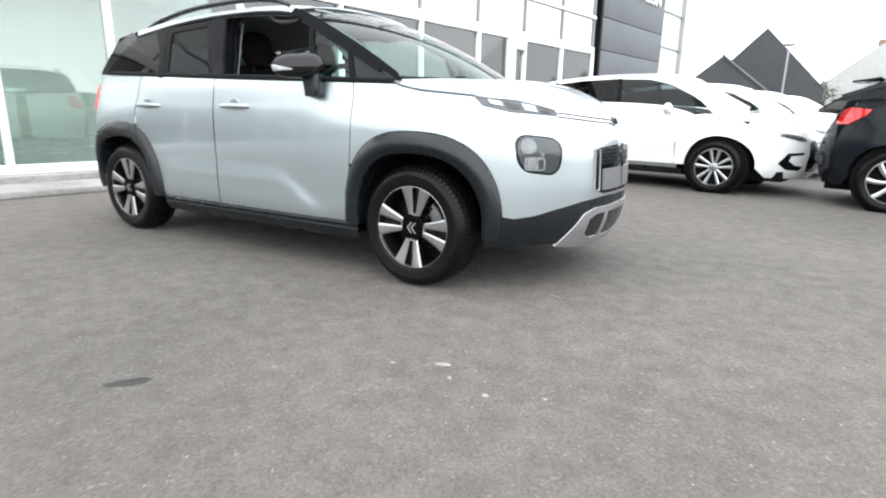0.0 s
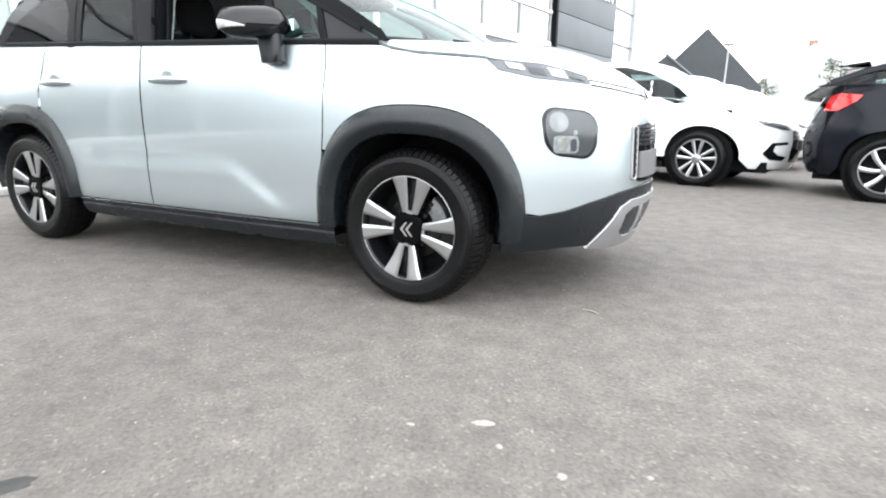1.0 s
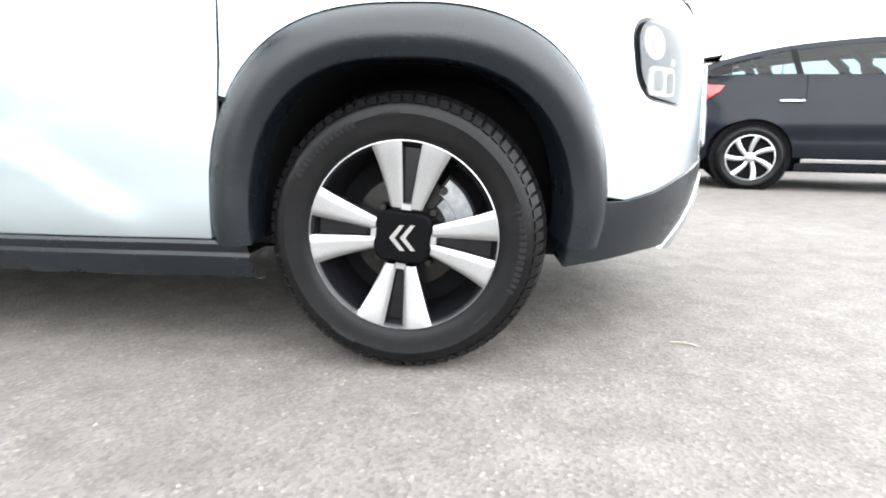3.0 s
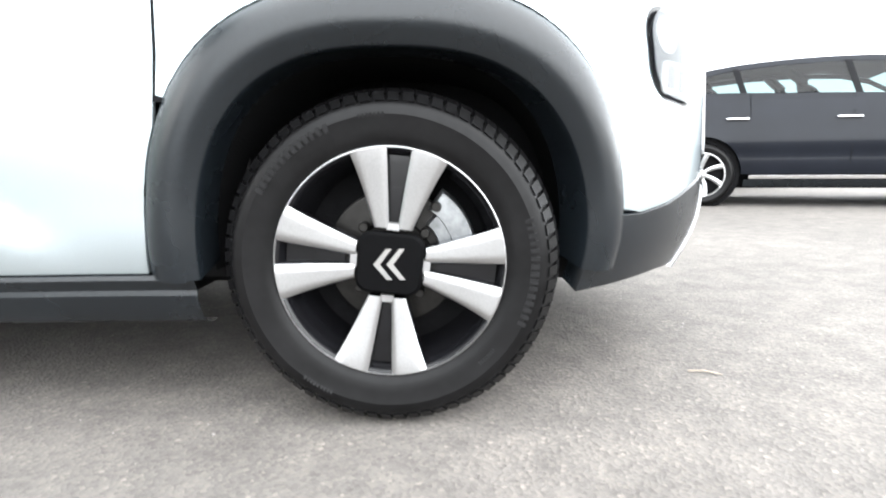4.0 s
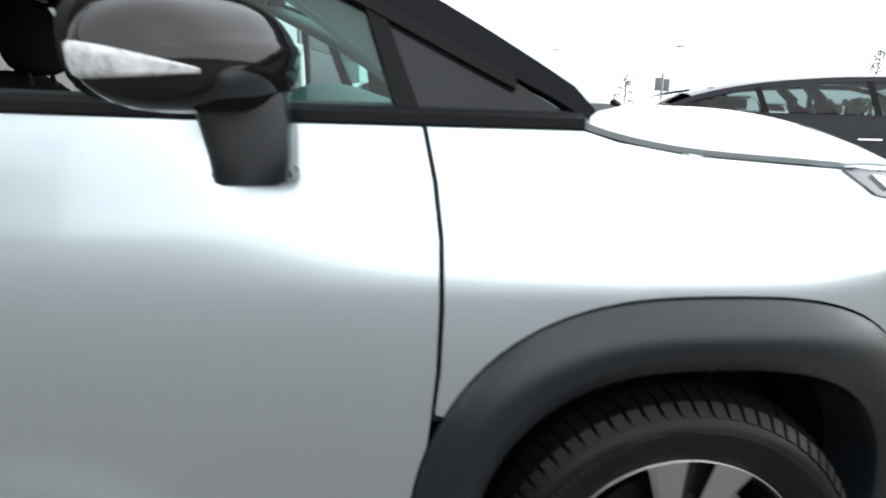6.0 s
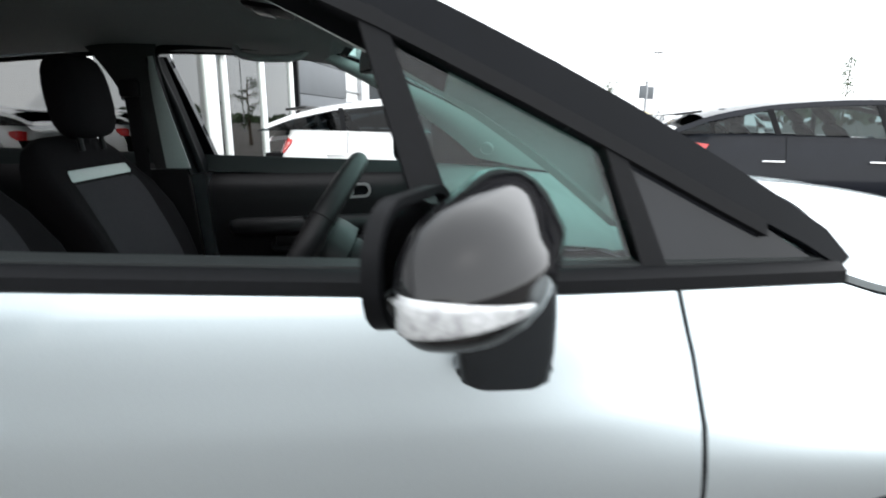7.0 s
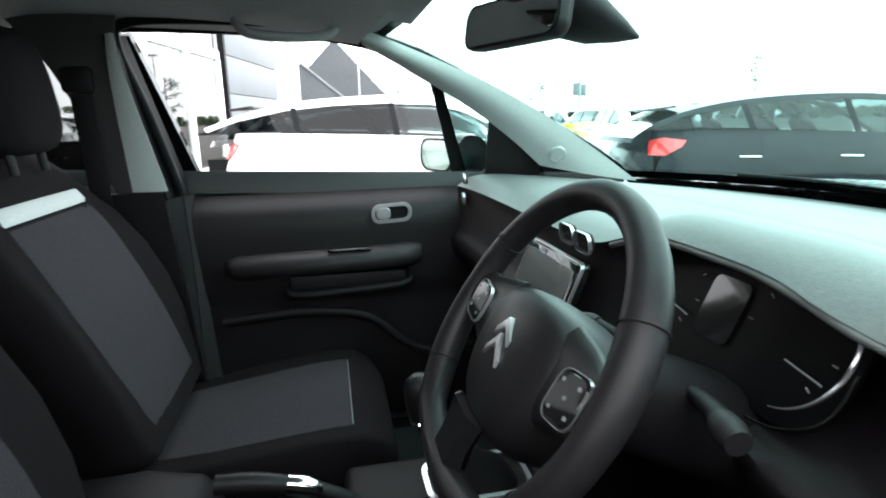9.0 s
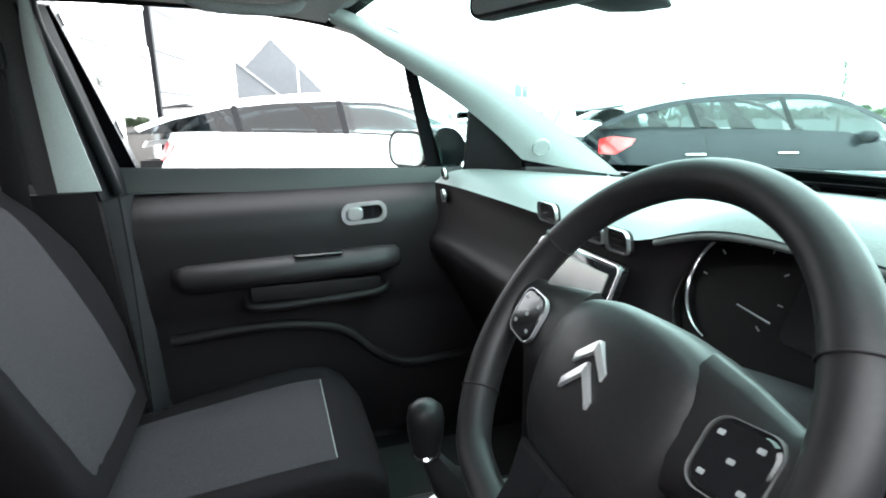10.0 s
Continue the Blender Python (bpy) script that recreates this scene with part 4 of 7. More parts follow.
def road_wheel(x, y, side, parent, style):
    """A wheel whose outer face looks along side * y."""
    w = new("wheel")
    w.parent = parent
    w.matrix_basis = pose(x, y, HUB_Z, 0, 0, 0 if side < 0 else 180)
    tyre = ([(0.209, 0.012), (0.216, 0.004), (0.224, -0.003), (0.236, -0.0065), (0.248, -0.0085),] if style == "double" else [(0.222, 0.012), (0.229, 0.004), (0.236, -0.004), (0.246, -0.0075)]) + [ (0.262, -0.0105), (0.272, -0.0125), (0.275, -0.0115), (0.281, -0.0105), (0.289, -0.007), (0.295, -0.002), (0.302, 0.008), (0.3075, 0.018), (0.311, 0.027),
            (0.314, 0.038), (0.317, 0.06), (0.3175, 0.10), (0.317, 0.15), (0.315, 0.18), (0.308, 0.195), (0.28, 0.205), (0.24, 0.20), (0.222, 0.185)]
    t = part("tyre", lathe(tyre, 96), "tyre", w, "black rubber tyre", angle=28)
    # tread blocks and shoulder lugs
    blocks = bmesh.new()
    n = 72
    for row, (y0, y1, skew) in enumerate(((0.016, 0.050, 0.25), (0.056, 0.096, -0.2), (0.104, 0.144, 0.2), (0.152, 0.190, -0.25))):
        for k in range(n):
            a0 = 2 * math.pi * (k + 0.5 * (row % 2)) / n
            a1 = a0 + 2 * math.pi / n * 0.80
            quad = []
            for yy, aa in ((y0, a0), (y1, a0 + skew * 0.1), (y1, a1 + skew * 0.1), (y0, a1)):
                edge = 0.012 if (row == 0 and yy == y0) else (0.010 if row == 3 and yy == y1 else 0.0)
                quad.append((yy, aa, 0.3235 - edge))
            lo = [blocks.verts.new((0.309 * math.cos(aa), yy + (0.004 if yy == y0 else -0.002), 0.309 * math.sin(aa))) for yy, aa, r in quad]
            hi = [blocks.verts.new((r * math.cos(aa), yy, r * math.sin(aa))) for yy, aa, r in quad]
            blocks.faces.new(hi)
            for q in range(4):
                blocks.faces.new((lo[q], lo[(q + 1) % 4], hi[(q + 1) % 4], hi[q]))
    for k in range(n):
        a0, a1 = 2 * math.pi * k / n, 2 * math.pi * (k + 0.74) / n
        quad = [(yy, aa, r) for (yy, r), aa in zip(((-0.0045, 0.2965), (0.0135, 0.3135), (0.0135, 0.3135), (-0.0045, 0.2965)), (a0, a0 + 0.012, a1 + 0.012, a1))]
        lo = [blocks.verts.new(((r - 0.004) * math.cos(aa), yy + 0.006, (r - 0.004) * math.sin(aa))) for yy, aa, r in quad]
        hi = [blocks.verts.new((r * math.cos(aa), yy, r * math.sin(aa))) for yy, aa, r in quad]
        blocks.faces.new(hi)
        for q in range(4):
            blocks.faces.new((lo[q], lo[(q + 1) % 4], hi[(q + 1) % 4], hi[q]))
    bmesh.ops.recalc_face_normals(blocks, faces=blocks.faces)
    part("tread", blocks, "tyre", t)
    if style == "double":
        marks = bmesh.new()
        rm = random.Random(4)
        for start, count, r0, h in ((18, 15, 0.262, 0.0150), (150, 13, 0.262, 0.0150), (245, 9, 0.268, 0.0075), (100, 7, 0.268, 0.0075), (320, 8, 0.250, 0.0060)):
            for k in range(count):
                a0 = radians(start - k * 2.5 * h / 0.0125)
                a1 = a0 - radians(1.7 * h / 0.0125 * rm.uniform(0.7, 1.0))
                lo = [marks.verts.new((r * math.cos(q), -0.0095 - (0.002 if r > r0 else 0.0), r * math.sin(q))) for q, r in ((a0, r0), (a0, r0 + h), (a1, r0 + h), (a1, r0))]
                hi = [marks.verts.new((v.co.x, v.co.y - 0.0022, v.co.z)) for v in lo]
                marks.faces.new(hi)
                for q in range(4):
                    marks.faces.new((lo[q], lo[(q + 1) % 4], hi[(q + 1) % 4], hi[q]))
        bmesh.ops.recalc_face_normals(marks, faces=marks.faces)
        part("sidewall_relief", marks, "tyre_mark", t, "raised bars moulded on the sidewall", kind="stuff")
    barrel = [(0.229, 0.006), (0.2285, 0.001), (0.226, 0.0), (0.2215, 0.004), (0.217, 0.012), (0.214, 0.03), (0.205, 0.05), (0.198, 0.09), (0.195, 0.15), (0.214, 0.175), (0.228, 0.18)]
    rim = part("rim", lathe(barrel, 80), "rim", w, "gloss black alloy rim", angle=40)
    part("brake_disc", lathe([(0.0, 0.085), (0.075, 0.085), (0.08, 0.075), (0.14, 0.078), (0.142, 0.095), (0.0, 0.10)], 48), "disc", w, "steel brake disc")
    part("wheel_well_plate", lathe([(0.0, 0.125), (0.197, 0.125), (0.197, 0.14), (0.0, 0.14)], 40), "liner", w)
    if style == "double":
        def cast(a0, a1, r0, r1, y0, y1, n=8):
            arc = [radians(a0 + (a1 - a0) * k / n) for k in range(n + 1)]
            face = [(r1 * math.cos(q), r1 * math.sin(q)) for q in arc] + [(r0 * math.cos(q), r0 * math.sin(q)) for q in arc[::-1]]
            return prism(face, lambda p, q, d: Vector((p, y1 - d, q)), y1 - y0, 0.006)
        cal = merged(cast(6, 54, 0.128, 0.176, 0.050, 0.10), cast(14, 46, 0.100, 0.135, 0.056, 0.10))
        caliper = part("brake_caliper", cal, "steel", w, "bright metal brake caliper", angle=40)
        part("guide_pin", moved(lathe([(0.0, 0.040), (0.009, 0.040), (0.011, 0.044), (0.011, 0.06)], 10), Matrix.Translation((0.130, 0, 0.022))), "disc", caliper)
        part("guide_pin", moved(lathe([(0.0, 0.040), (0.009, 0.040), (0.011, 0.044), (0.011, 0.06)], 10), Matrix.Translation((0.092, 0, 0.108))), "disc", caliper)
    if style == "double":
        ring = [(0.2300, 0.0035), (0.2296, -0.0014), (0.2278, -0.0020), (0.2262, 0.0005), (0.2255, 0.006)]
        part("rim_edge", lathe(ring, 80), "alloy", rim, "machined rim edge")
        for g in range(4):
            turn = Matrix.Rotation(radians(90 * g + 6.5), 4, "Y")
            for m in (-1, 1):
                # a blade, dished towards the middle, wide where it meets the rim, with a rolled edge
                def blade(a, b, m=m):
                    r = 0.070 + 0.157 * a
                    inner = (0.0105 + 0.0155 * a) * m
                    outer = (0.036 + 0.057 * a) * m
                    x = inner + (outer - inner) * b
                    rr = math.sqrt(max(r * r - x * x * a ** 2, 1e-6))
                    dish = 0.013 * (1 - a) ** 1.6 + 0.003 * math.sin(math.pi * a) + 0.005 * (2 * b - 1) ** 8
                    return Vector((x, -0.0015 + dish, rr))
                bm = sheet(blade, 14, 10, thick=(-0.003 if m < 0 else 0.003))
                bmesh.ops.recalc_face_normals(bm, faces=bm.faces)
                part("spoke", moved(bm, turn), "alloy", w, "machined silver spoke", angle=50)
                # gloss black body under the blade, with sides that fall away
                core = [[Vector((m * (x0 + (x1 - x0) * f + sp), y, math.sqrt(max((0.072 + 0.150 * f) ** 2 - (x1 * f) ** 2, 1e-6)))) for f, x0, x1, y, sp in q]
                        for q in (((0, 0.012, 0.027, 0.018, 0), (1, 0.012, 0.027, 0.0075, 0), (1, 0.034, 0.084, 0.0075, 0), (0, 0.034, 0.084, 0.018, 0)),
                                  ((0, 0.012, 0.027, 0.050, -0.004), (1, 0.012, 0.027, 0.045, -0.004), (1, 0.034, 0.084, 0.045, 0.004), (0, 0.034, 0.084, 0.050, 0.006)))]
                part("spoke_body", moved(loft(core), turn), "rim", w)
            # pocket between the two blades: a sunk black floor with a raised rib
            pocket = loft([[Vector((sx, yy, rz)) for sx, rz in ((-0.020, 0.078), (0.020, 0.078), (0.034, 0.212), (-0.034, 0.212))] for yy in (0.026, 0.040)])
            part("spoke_back", moved(pocket, turn), "rim", w)
            rib = loft([[Vector((sx, yy, rz)) for sx, rz in ((-0.008, 0.092), (0.008, 0.092), (0.012, 0.150), (-0.012, 0.150))] for yy in (0.019, 0.028)])
            part("pocket_rib", moved(rib, turn), "rim", w)
            web = loft([[Vector((sx, yy, rz)) for sx, rz in ((-0.013, 0.066), (0.013, 0.066), (0.0105, 0.080), (-0.0105, 0.080))] for yy in (0.011, 0.03)])
            part("spoke_web", moved(web, turn), "alloy", w)
        for g in range(4):
            bolt = lathe([(0.0, 0.034), (0.008, 0.034), (0.010, 0.036), (0.010, 0.06)], 12)
            part("wheel_bolt", moved(bolt, Matrix.Rotation(radians(90 * g + 51), 4, "Y") @ Matrix.Translation((0.0, 0, 0.088))), "disc", w)
        cap = prism([(a * math.cos(radians(-6.5)) - b * math.sin(radians(-6.5)), a * math.sin(radians(-6.5)) + b * math.cos(radians(-6.5))) for a, b in rounded(0.132, 0.122, 0.026, 6)], lambda a, b, d: Vector((a, 0.022 - d, b)), 0.022, 0.006)
        c = part("wheel_cap", cap, "dial", w, "black centre cap")
        part("cap_badge", chevrons(0.062, lambda a, b, d: Vector((a, 0.001 - d, b)), 0.004), "chrome", c, "silver angled bars")
    else:
        part("rim_edge", lathe([(0.2285, 0.0035), (0.228, -0.0015), (0.218, -0.002), (0.212, 0.01), (0.212, 0.02)], 80), "alloy", rim, "machined rim edge")
        count = 5 if style == "five" else 7
        for g in range(count):
            turn = Matrix.Rotation(2 * math.pi * g / count, 4, "Y")
            for m in ((-1, 1) if style == "five" else (1,)):
                def arm(a, b, m=m):
                    r = 0.03 + 0.188 * a
                    mid = m * (0.012 + 0.045 * a) if style == "five" else 0.06 * a * a
                    half = 0.012 + 0.010 * a if style == "five" else 0.015 + 0.014 * a
                    return Vector((mid + (2 * b - 1) * half, 0.018 * (1 - a) + 0.006 * (2 * b - 1) ** 2, r))
                bm = sheet(arm, 8, 4, thick=-0.02)
                bmesh.ops.recalc_face_normals(bm, faces=bm.faces)
                part("spoke", moved(bm, turn), "satin", w, "silver spoke", angle=50)
        part("wheel_cap", lathe([(0.0, 0.004), (0.03, 0.006), (0.05, 0.012), (0.055, 0.03)], 28), "alloy", w, "silver centre cap")
    if style == "double":
        for ob in list(w.children) + [k for q in w.children for k in q.children]:
            if ob is not t and ob.parent is not t:
                ob.data.transform(Matrix.Diagonal((0.945, 1.0, 0.945, 1.0)))
    return w


for x in (0.0, -WHEELBASE):
    road_wheel(x, -0.862, -1, car, "double")
    road_wheel(x, 0.862, 1, car, "double")
# badge on the nose
nose = Vector((0.80, 0, 0.895))
part("nose_badge", chevrons(0.085, lambda a, b, d: Vector((nose.x + d - 0.5 * (b + 0.0) * 0.3, b * 1.2, nose.z + a)), 0.005), "chrome", car, "chrome angled bars")
# ---- inside the silver car ----
def seat(name, label, yc):
    s = thing(name, label, "seat", "front seats", (0.087, 0, 0.045))
    up, fw = Vector((-0.36, 0, 0.933)), Vector((0.933, 0, 0.36))

    def back_ring(a, n=36):
        base = Vector((-1.622, yc, 0.56)) + up * (0.64 * a)
        half = curve([(0, 0.225), (0.3, 0.262), (0.6, 0.268), (0.8, 0.248), (0.93, 0.205), (0.985, 0.17), (1.0, 0.14)], a)
        thick = curve([(0, 0.085), (0.5, 0.075), (0.9, 0.055), (1.0, 0.03)], a)
        wing = curve([(0, 0.04), (0.3, 0.080), (0.62, 0.070), (0.82, 0.02), (1, 0)], a)
        out = []
        for k in range(n):
            t = 2 * math.pi * k / n
            c, q = math.cos(t), math.sin(t)
            sx = math.copysign(abs(c) ** 0.7, c)
            off = math.copysign(abs(q) ** 0.7, q) * thick + (wing * abs(sx) ** 4 if q > -0.2 else 0)
            out.append(base + Vector((0, sx * half, 0)) + fw * off)
        return out
    b = part("backrest", loft([back_ring(a) for a in [0, 0.04, 0.12, 0.25, 0.4, 0.55, 0.7, 0.82, 0.9, 0.96, 1.0]]), "cloth", s, "charcoal cloth backrest", angle=80)

    def back_pad(a, c, lo=0.06, hi=0.76, lift=0.003):
        al = lo + (hi - lo) * a
        r = back_ring(al, 72)
        f = 25.0 - 14.0 * c
        i = int(f)
        p = r[i % 72].lerp(r[(i + 1) % 72], f - i)
        return p + fw * (lift * min(1.0, 12 * min(a, 1 - a, c, 1 - c)))
    part("back_insert", sheet(lambda a, c: back_pad(a, c), 24, 16), "cloth_grey", b, "grey cloth centre panel", angle=180)
    part("back_band", sheet(lambda a, c: back_pad(a, 1.28 * c - 0.14, 0.772, 0.825, 0.005), 4, 16), "stripe", b, "pale cloth band", angle=180)

    def cushion_ring(a, n=36):
        x = -1.60 + 0.52 * a
        half = curve([(0, 0.20), (0.3, 0.225), (0.8, 0.235), (0.95, 0.215), (1, 0.18)], a)
        top = curve([(0, 0.545), (0.3, 0.56), (0.75, 0.585), (0.92, 0.575), (1.0, 0.53)], a)
        low = curve([(0, 0.42), (0.8, 0.42), (1.0, 0.45)], a)
        wing = curve([(0, 0.03), (0.5, 0.055), (0.85, 0.055), (1, 0.015)], a)
        out = []
        for k in range(n):
            t = 2 * math.pi * k / n
            c, q = math.cos(t), math.sin(t)
            sy = math.copysign(abs(c) ** 0.6, c)
            mid, hz = (top + low) / 2, (top - low) / 2
            out.append(Vector((x, yc + sy * half, mid + math.copysign(abs(q) ** 0.6, q) * hz + (wing * abs(sy) ** 5 if q > 0 else 0))))
        return out
    cu = part("cushion", loft([cushion_ring(a) for a in (0, 0.05, 0.15, 0.3, 0.45, 0.6, 0.75, 0.86, 0.93, 0.98, 1.0)]), "cloth", s, "charcoal cloth seat cushion", angle=80)

    def pad(a, c, lo=0.06, hi=0.82):
        r = cushion_ring(lo + (hi - lo) * a, 72)
        f = 11.0 + 14.0 * c
        i = int(f)
        p = r[i].lerp(r[i + 1], f - i)
        return p + Vector((0, 0, 0.003 * min(1.0, 12 * min(a, 1 - a, c, 1 - c))))
    part("cushion_insert", sheet(lambda a, c: pad(a, 1 - c), 20, 14), "cloth_grey", cu, "grey cloth centre panel", angle=180)
    part("piping", tube([pad(1.0, c) + Vector((0.002, 0, 0.0005)) for c in (0.02, 0.25, 0.5, 0.75, 0.98)], 0.0011, 6, 16), "needle", cu, "pale piping")
    # headrest on two posts
    hup, hfw = Vector((-0.12, 0, 0.993)), Vector((0.993, 0, 0.12))
    hc = Vector((-1.785, yc, 1.277))

    def head_ring(a, n=28):
        z = 2 * a - 1
        m = max(0.0, 1 - abs(z) ** 3.6) ** (1 / 3.6)
        wide = 0.128 * (1 - 0.10 * max(0.0, z))
        out = []
        for k in range(n):
            t = 2 * math.pi * k / n
            c, q = math.cos(t), math.sin(t)
            out.append(hc + Vector((0, math.copysign(abs(c) ** 0.75, c) * wide * max(m, 0.05), 0)) + hup * (0.120 * z) + hfw * (math.copysign(abs(q) ** 0.8, q) * 0.058 * max(m, 0.05)))
        return out
    h = part("headrest", loft([head_ring(a) for a in (0, 0.01, 0.04, 0.1, 0.2, 0.35, 0.5, 0.65, 0.8, 0.9, 0.96, 0.99, 1.0)]), "cloth", s, "charcoal cloth headrest", angle=80)
    for d in (-0.06, 0.06):
        part("post", tube([hc + hup * -0.155 + Vector((0, d, 0)), hc + hup * -0.13 + Vector((0, d, 0)), hc + hup * -0.10 + Vector((0, d, 0))], 0.008, 10, 6), "trim", h)
    part("seat_base", merged(block(-1.55, -1.12, yc - 0.2, yc + 0.2, 0.255, 0.44, 0.02), block(-1.66, -1.45, yc - 0.235, yc - 0.215, 0.36, 0.50, 0.01), block(-1.66, -1.45, yc + 0.215, yc + 0.235, 0.36, 0.50, 0.01)), "trim", s, "black seat base")
    return s


seat("front_seat", "charcoal cloth front seat with grey panel and pale band", 0.335)
seat("front_seat", "charcoal cloth front seat beside the open window", -0.335)
bench = thing("rear_bench", "charcoal cloth rear bench behind the front seats", "seat")
part("bench_cushion", block(-2.55, -2.05, -0.62, 0.62, 0.34, 0.60, 0.05, 3), "cloth", bench)
bb = block(-0.06, 0.06, -0.62, 0.62, 0, 0.58, 0.04, 3)
part("bench_back", moved(bb, pose(-2.55, 0, 0.55, 0, -20, 0)), "cloth", bench)


# door cards and pillars, built for the passenger side and mirrored
for flip in (False, True):
    side = (MIRROR if flip else Matrix.Identity(4)) @ Matrix.Translation((0.10, 0, 0))
    fixed = MIRROR if flip else Matrix.Identity(4)
    card = sheet(lambda a, b: Vector((-1.585 + 0.90 * a + 0.05 * (1 - b) * (1 - a), 0.0, 0.0)) + Vector((0, curve([(0.0, 0.715), (0.25, 0.705), (0.55, 0.712), (0.62, 0.700), (0.85, 0.692), (0.90, 0.697), (0.94, 0.714), (0.97, 0.745), (1.0, 0.792)], b), 0.34 + 0.718 * b)), 20, 40, thick=0.02)
    dc = part("door_card", moved(card, side), "trim", car, "black door card", angle=60)
    arm = loft([[Vector((x, 0.70 - dy * (0.5 + 0.5 * math.cos(t)), z + hz * math.sin(t))) for t in [2 * math.pi * k / 20 for k in range(20)]]
                for x, dy, z, hz in ((-1.50, 0.05, 0.865, 0.020), (-1.47, 0.10, 0.866, 0.032), (-1.2, 0.105, 0.872, 0.034), (-1.0, 0.10, 0.878, 0.034), (-0.955, 0.08, 0.880, 0.028), (-0.94, 0.03, 0.880, 0.015))])
    part("armrest", moved(arm, side), "armrest", dc, "soft black armrest", angle=60)
    lip = tube([(-1.34, 0.66, 0.80), (-1.32, 0.628, 0.785), (-1.2, 0.622, 0.787), (-1.02, 0.622, 0.797), (-0.985, 0.65, 0.81)], 0.011, 10, 20)
    part("pull_pocket", moved(merged(lip, block(-1.33, -1.0, 0.64, 0.70, 0.79, 0.835, 0.008)), side), "trim", dc)
    switch = block(-1.22, -1.10, 0.615, 0.655, 0.905, 0.912, 0.003)
    part("window_switch", moved(switch, side), "gloss", dc)
    pocket = tube([(-1.52, 0.66, 0.71), (-1.30, 0.655, 0.725), (-1.12, 0.65, 0.70), (-1.02, 0.645, 0.62), (-0.93, 0.645, 0.575), (-0.72, 0.66, 0.575)], 0.014, 10, 30)
    part("door_pocket", moved(pocket, side), "trim", dc)
    hand = lambda a, b, d: Vector((-1.030 + a, 0.693 - d, 0.995 + b + 0.05 * a))
    part("inner_handle", moved(ring_frame(rounded(0.118, 0.056, 0.024, 6), rounded(0.098, 0.038, 0.017, 6), hand, 0.010), side), "satin", dc, "satin metal handle surround")
    part("inner_lever", moved(prism(rounded(0.042, 0.036, 0.014, 5), lambda a, b, d: Vector((-1.055 + a, 0.693 - d, 0.994 + b)), 0.012, 0.004), side), "satin", dc, "satin door lever")
    part("handle_cup", moved(prism(rounded(0.104, 0.044, 0.02, 6), lambda a, b, d: Vector((-1.030 + a, 0.696 - d, 0.995 + b + 0.05 * a)), 0.004), side), "gloss", dc)
    rear_card = sheet(lambda a, b: Vector((-2.40 + 0.76 * a, curve([(0, 0.73), (0.9, 0.70), (0.97, 0.72), (1, 0.75)], b), 0.32 + 0.765 * b)), 8, 14, thick=-0.02)
    part("rear_door_card", moved(rear_card, side), "trim", car, "black rear door card", angle=60)
    quarter_card = sheet(lambda a, b: Vector((-3.10 + 0.72 * a, 0.70 - 0.06 * b, 0.32 + 0.82 * b)), 6, 6, thick=-0.02)
    part("quarter_card", moved(quarter_card, side), "trim", car, "black trim")
    foot_card = sheet(lambda a, b: Vector((-0.68 + 0.26 * a, 0.72 - 0.05 * a, 0.30 + 0.75 * b)), 6, 6, thick=-0.02)
    part("kick_panel", moved(foot_card, side), "trim", car)
    # centre pillar inside: pale upper trim, dark lower trim, belt
    upper = sheet(lambda a, b: Vector((-1.630 - 0.06 * b - 0.13 * a - 0.01 * a * b - 0.07 * a * b ** 4 + 0.03 * (1 - a) * b ** 8, 0.690 - 0.125 * b + 0.018 * a - 0.016 * math.sin(math.pi * a), 1.075 + 0.425 * b)), 8, 12, thick=-0.018)
    part("pillar_trim", moved(upper, side), "pillar_cloth", car, "dark cloth pillar trim", angle=60)
    # pale cover; its narrow upper part stands for light on the trim's edge
    cover = sheet(lambda a, b: Vector((-1.622 - 0.054 * b + 0.012 * b ** 6 - 0.085 * a * (1 - 0.80 * b), 0.664 - 0.114 * b - 0.004 * math.sin(math.pi * a), 1.085 + 0.375 * b)), 6, 10, thick=-0.006)
    part("pillar_cover", moved(cover, side), "pale", car, "pale grey pillar cover", angle=60)
    jamb = sheet(lambda a, b: Vector((-1.632 - 0.06 * b, 0.672 - 0.115 * b, 1.06 + 0.395 * b)).lerp(Vector((-1.598 - 0.07 * b, 0.800 - 0.17 * b, 1.06 + 0.405 * b)), a), 4, 10, thick=-0.006)
    part("door_jamb", moved(jamb, side), "seal", car, "black door jamb", angle=60)
    edge = tube([(-1.602, 0.715, 1.07), (-1.615, 0.690, 1.15), (-1.645, 0.646, 1.30), (-1.678, 0.606, 1.44), (-1.65, 0.588, 1.488), (-1.50, 0.588, 1.500), (-1.2, 0.594, 1.492), (-1.06, 0.604, 1.468)], 0.0125, 10, 48)
    part("door_seal", moved(edge, side), "seal", car, "black door seal")
    lower = sheet(lambda a, b: Vector((-1.575 - 0.20 * a - 0.06 * b, 0.665 + 0.02 * a, 0.32 + 0.76 * b)), 4, 8, thick=-0.02)
    part("pillar_lower_trim", moved(lower, side), "trim", car)
    strap = tube([(-1.76, 0.575, 1.37), (-1.765, 0.60, 1.22), (-1.77, 0.63, 1.05), (-1.775, 0.655, 0.75)], 0.024, 8, 16, flat=0.08, up=(0, 1, 0))
    part("seat_belt", moved(strap, side), "trim", car, "black seat belt")
    anchor = block(-1.795, -1.725, 0.555, 0.585, 1.33, 1.39, 0.012)
    part("belt_anchor", moved(anchor, side), "trim", car)
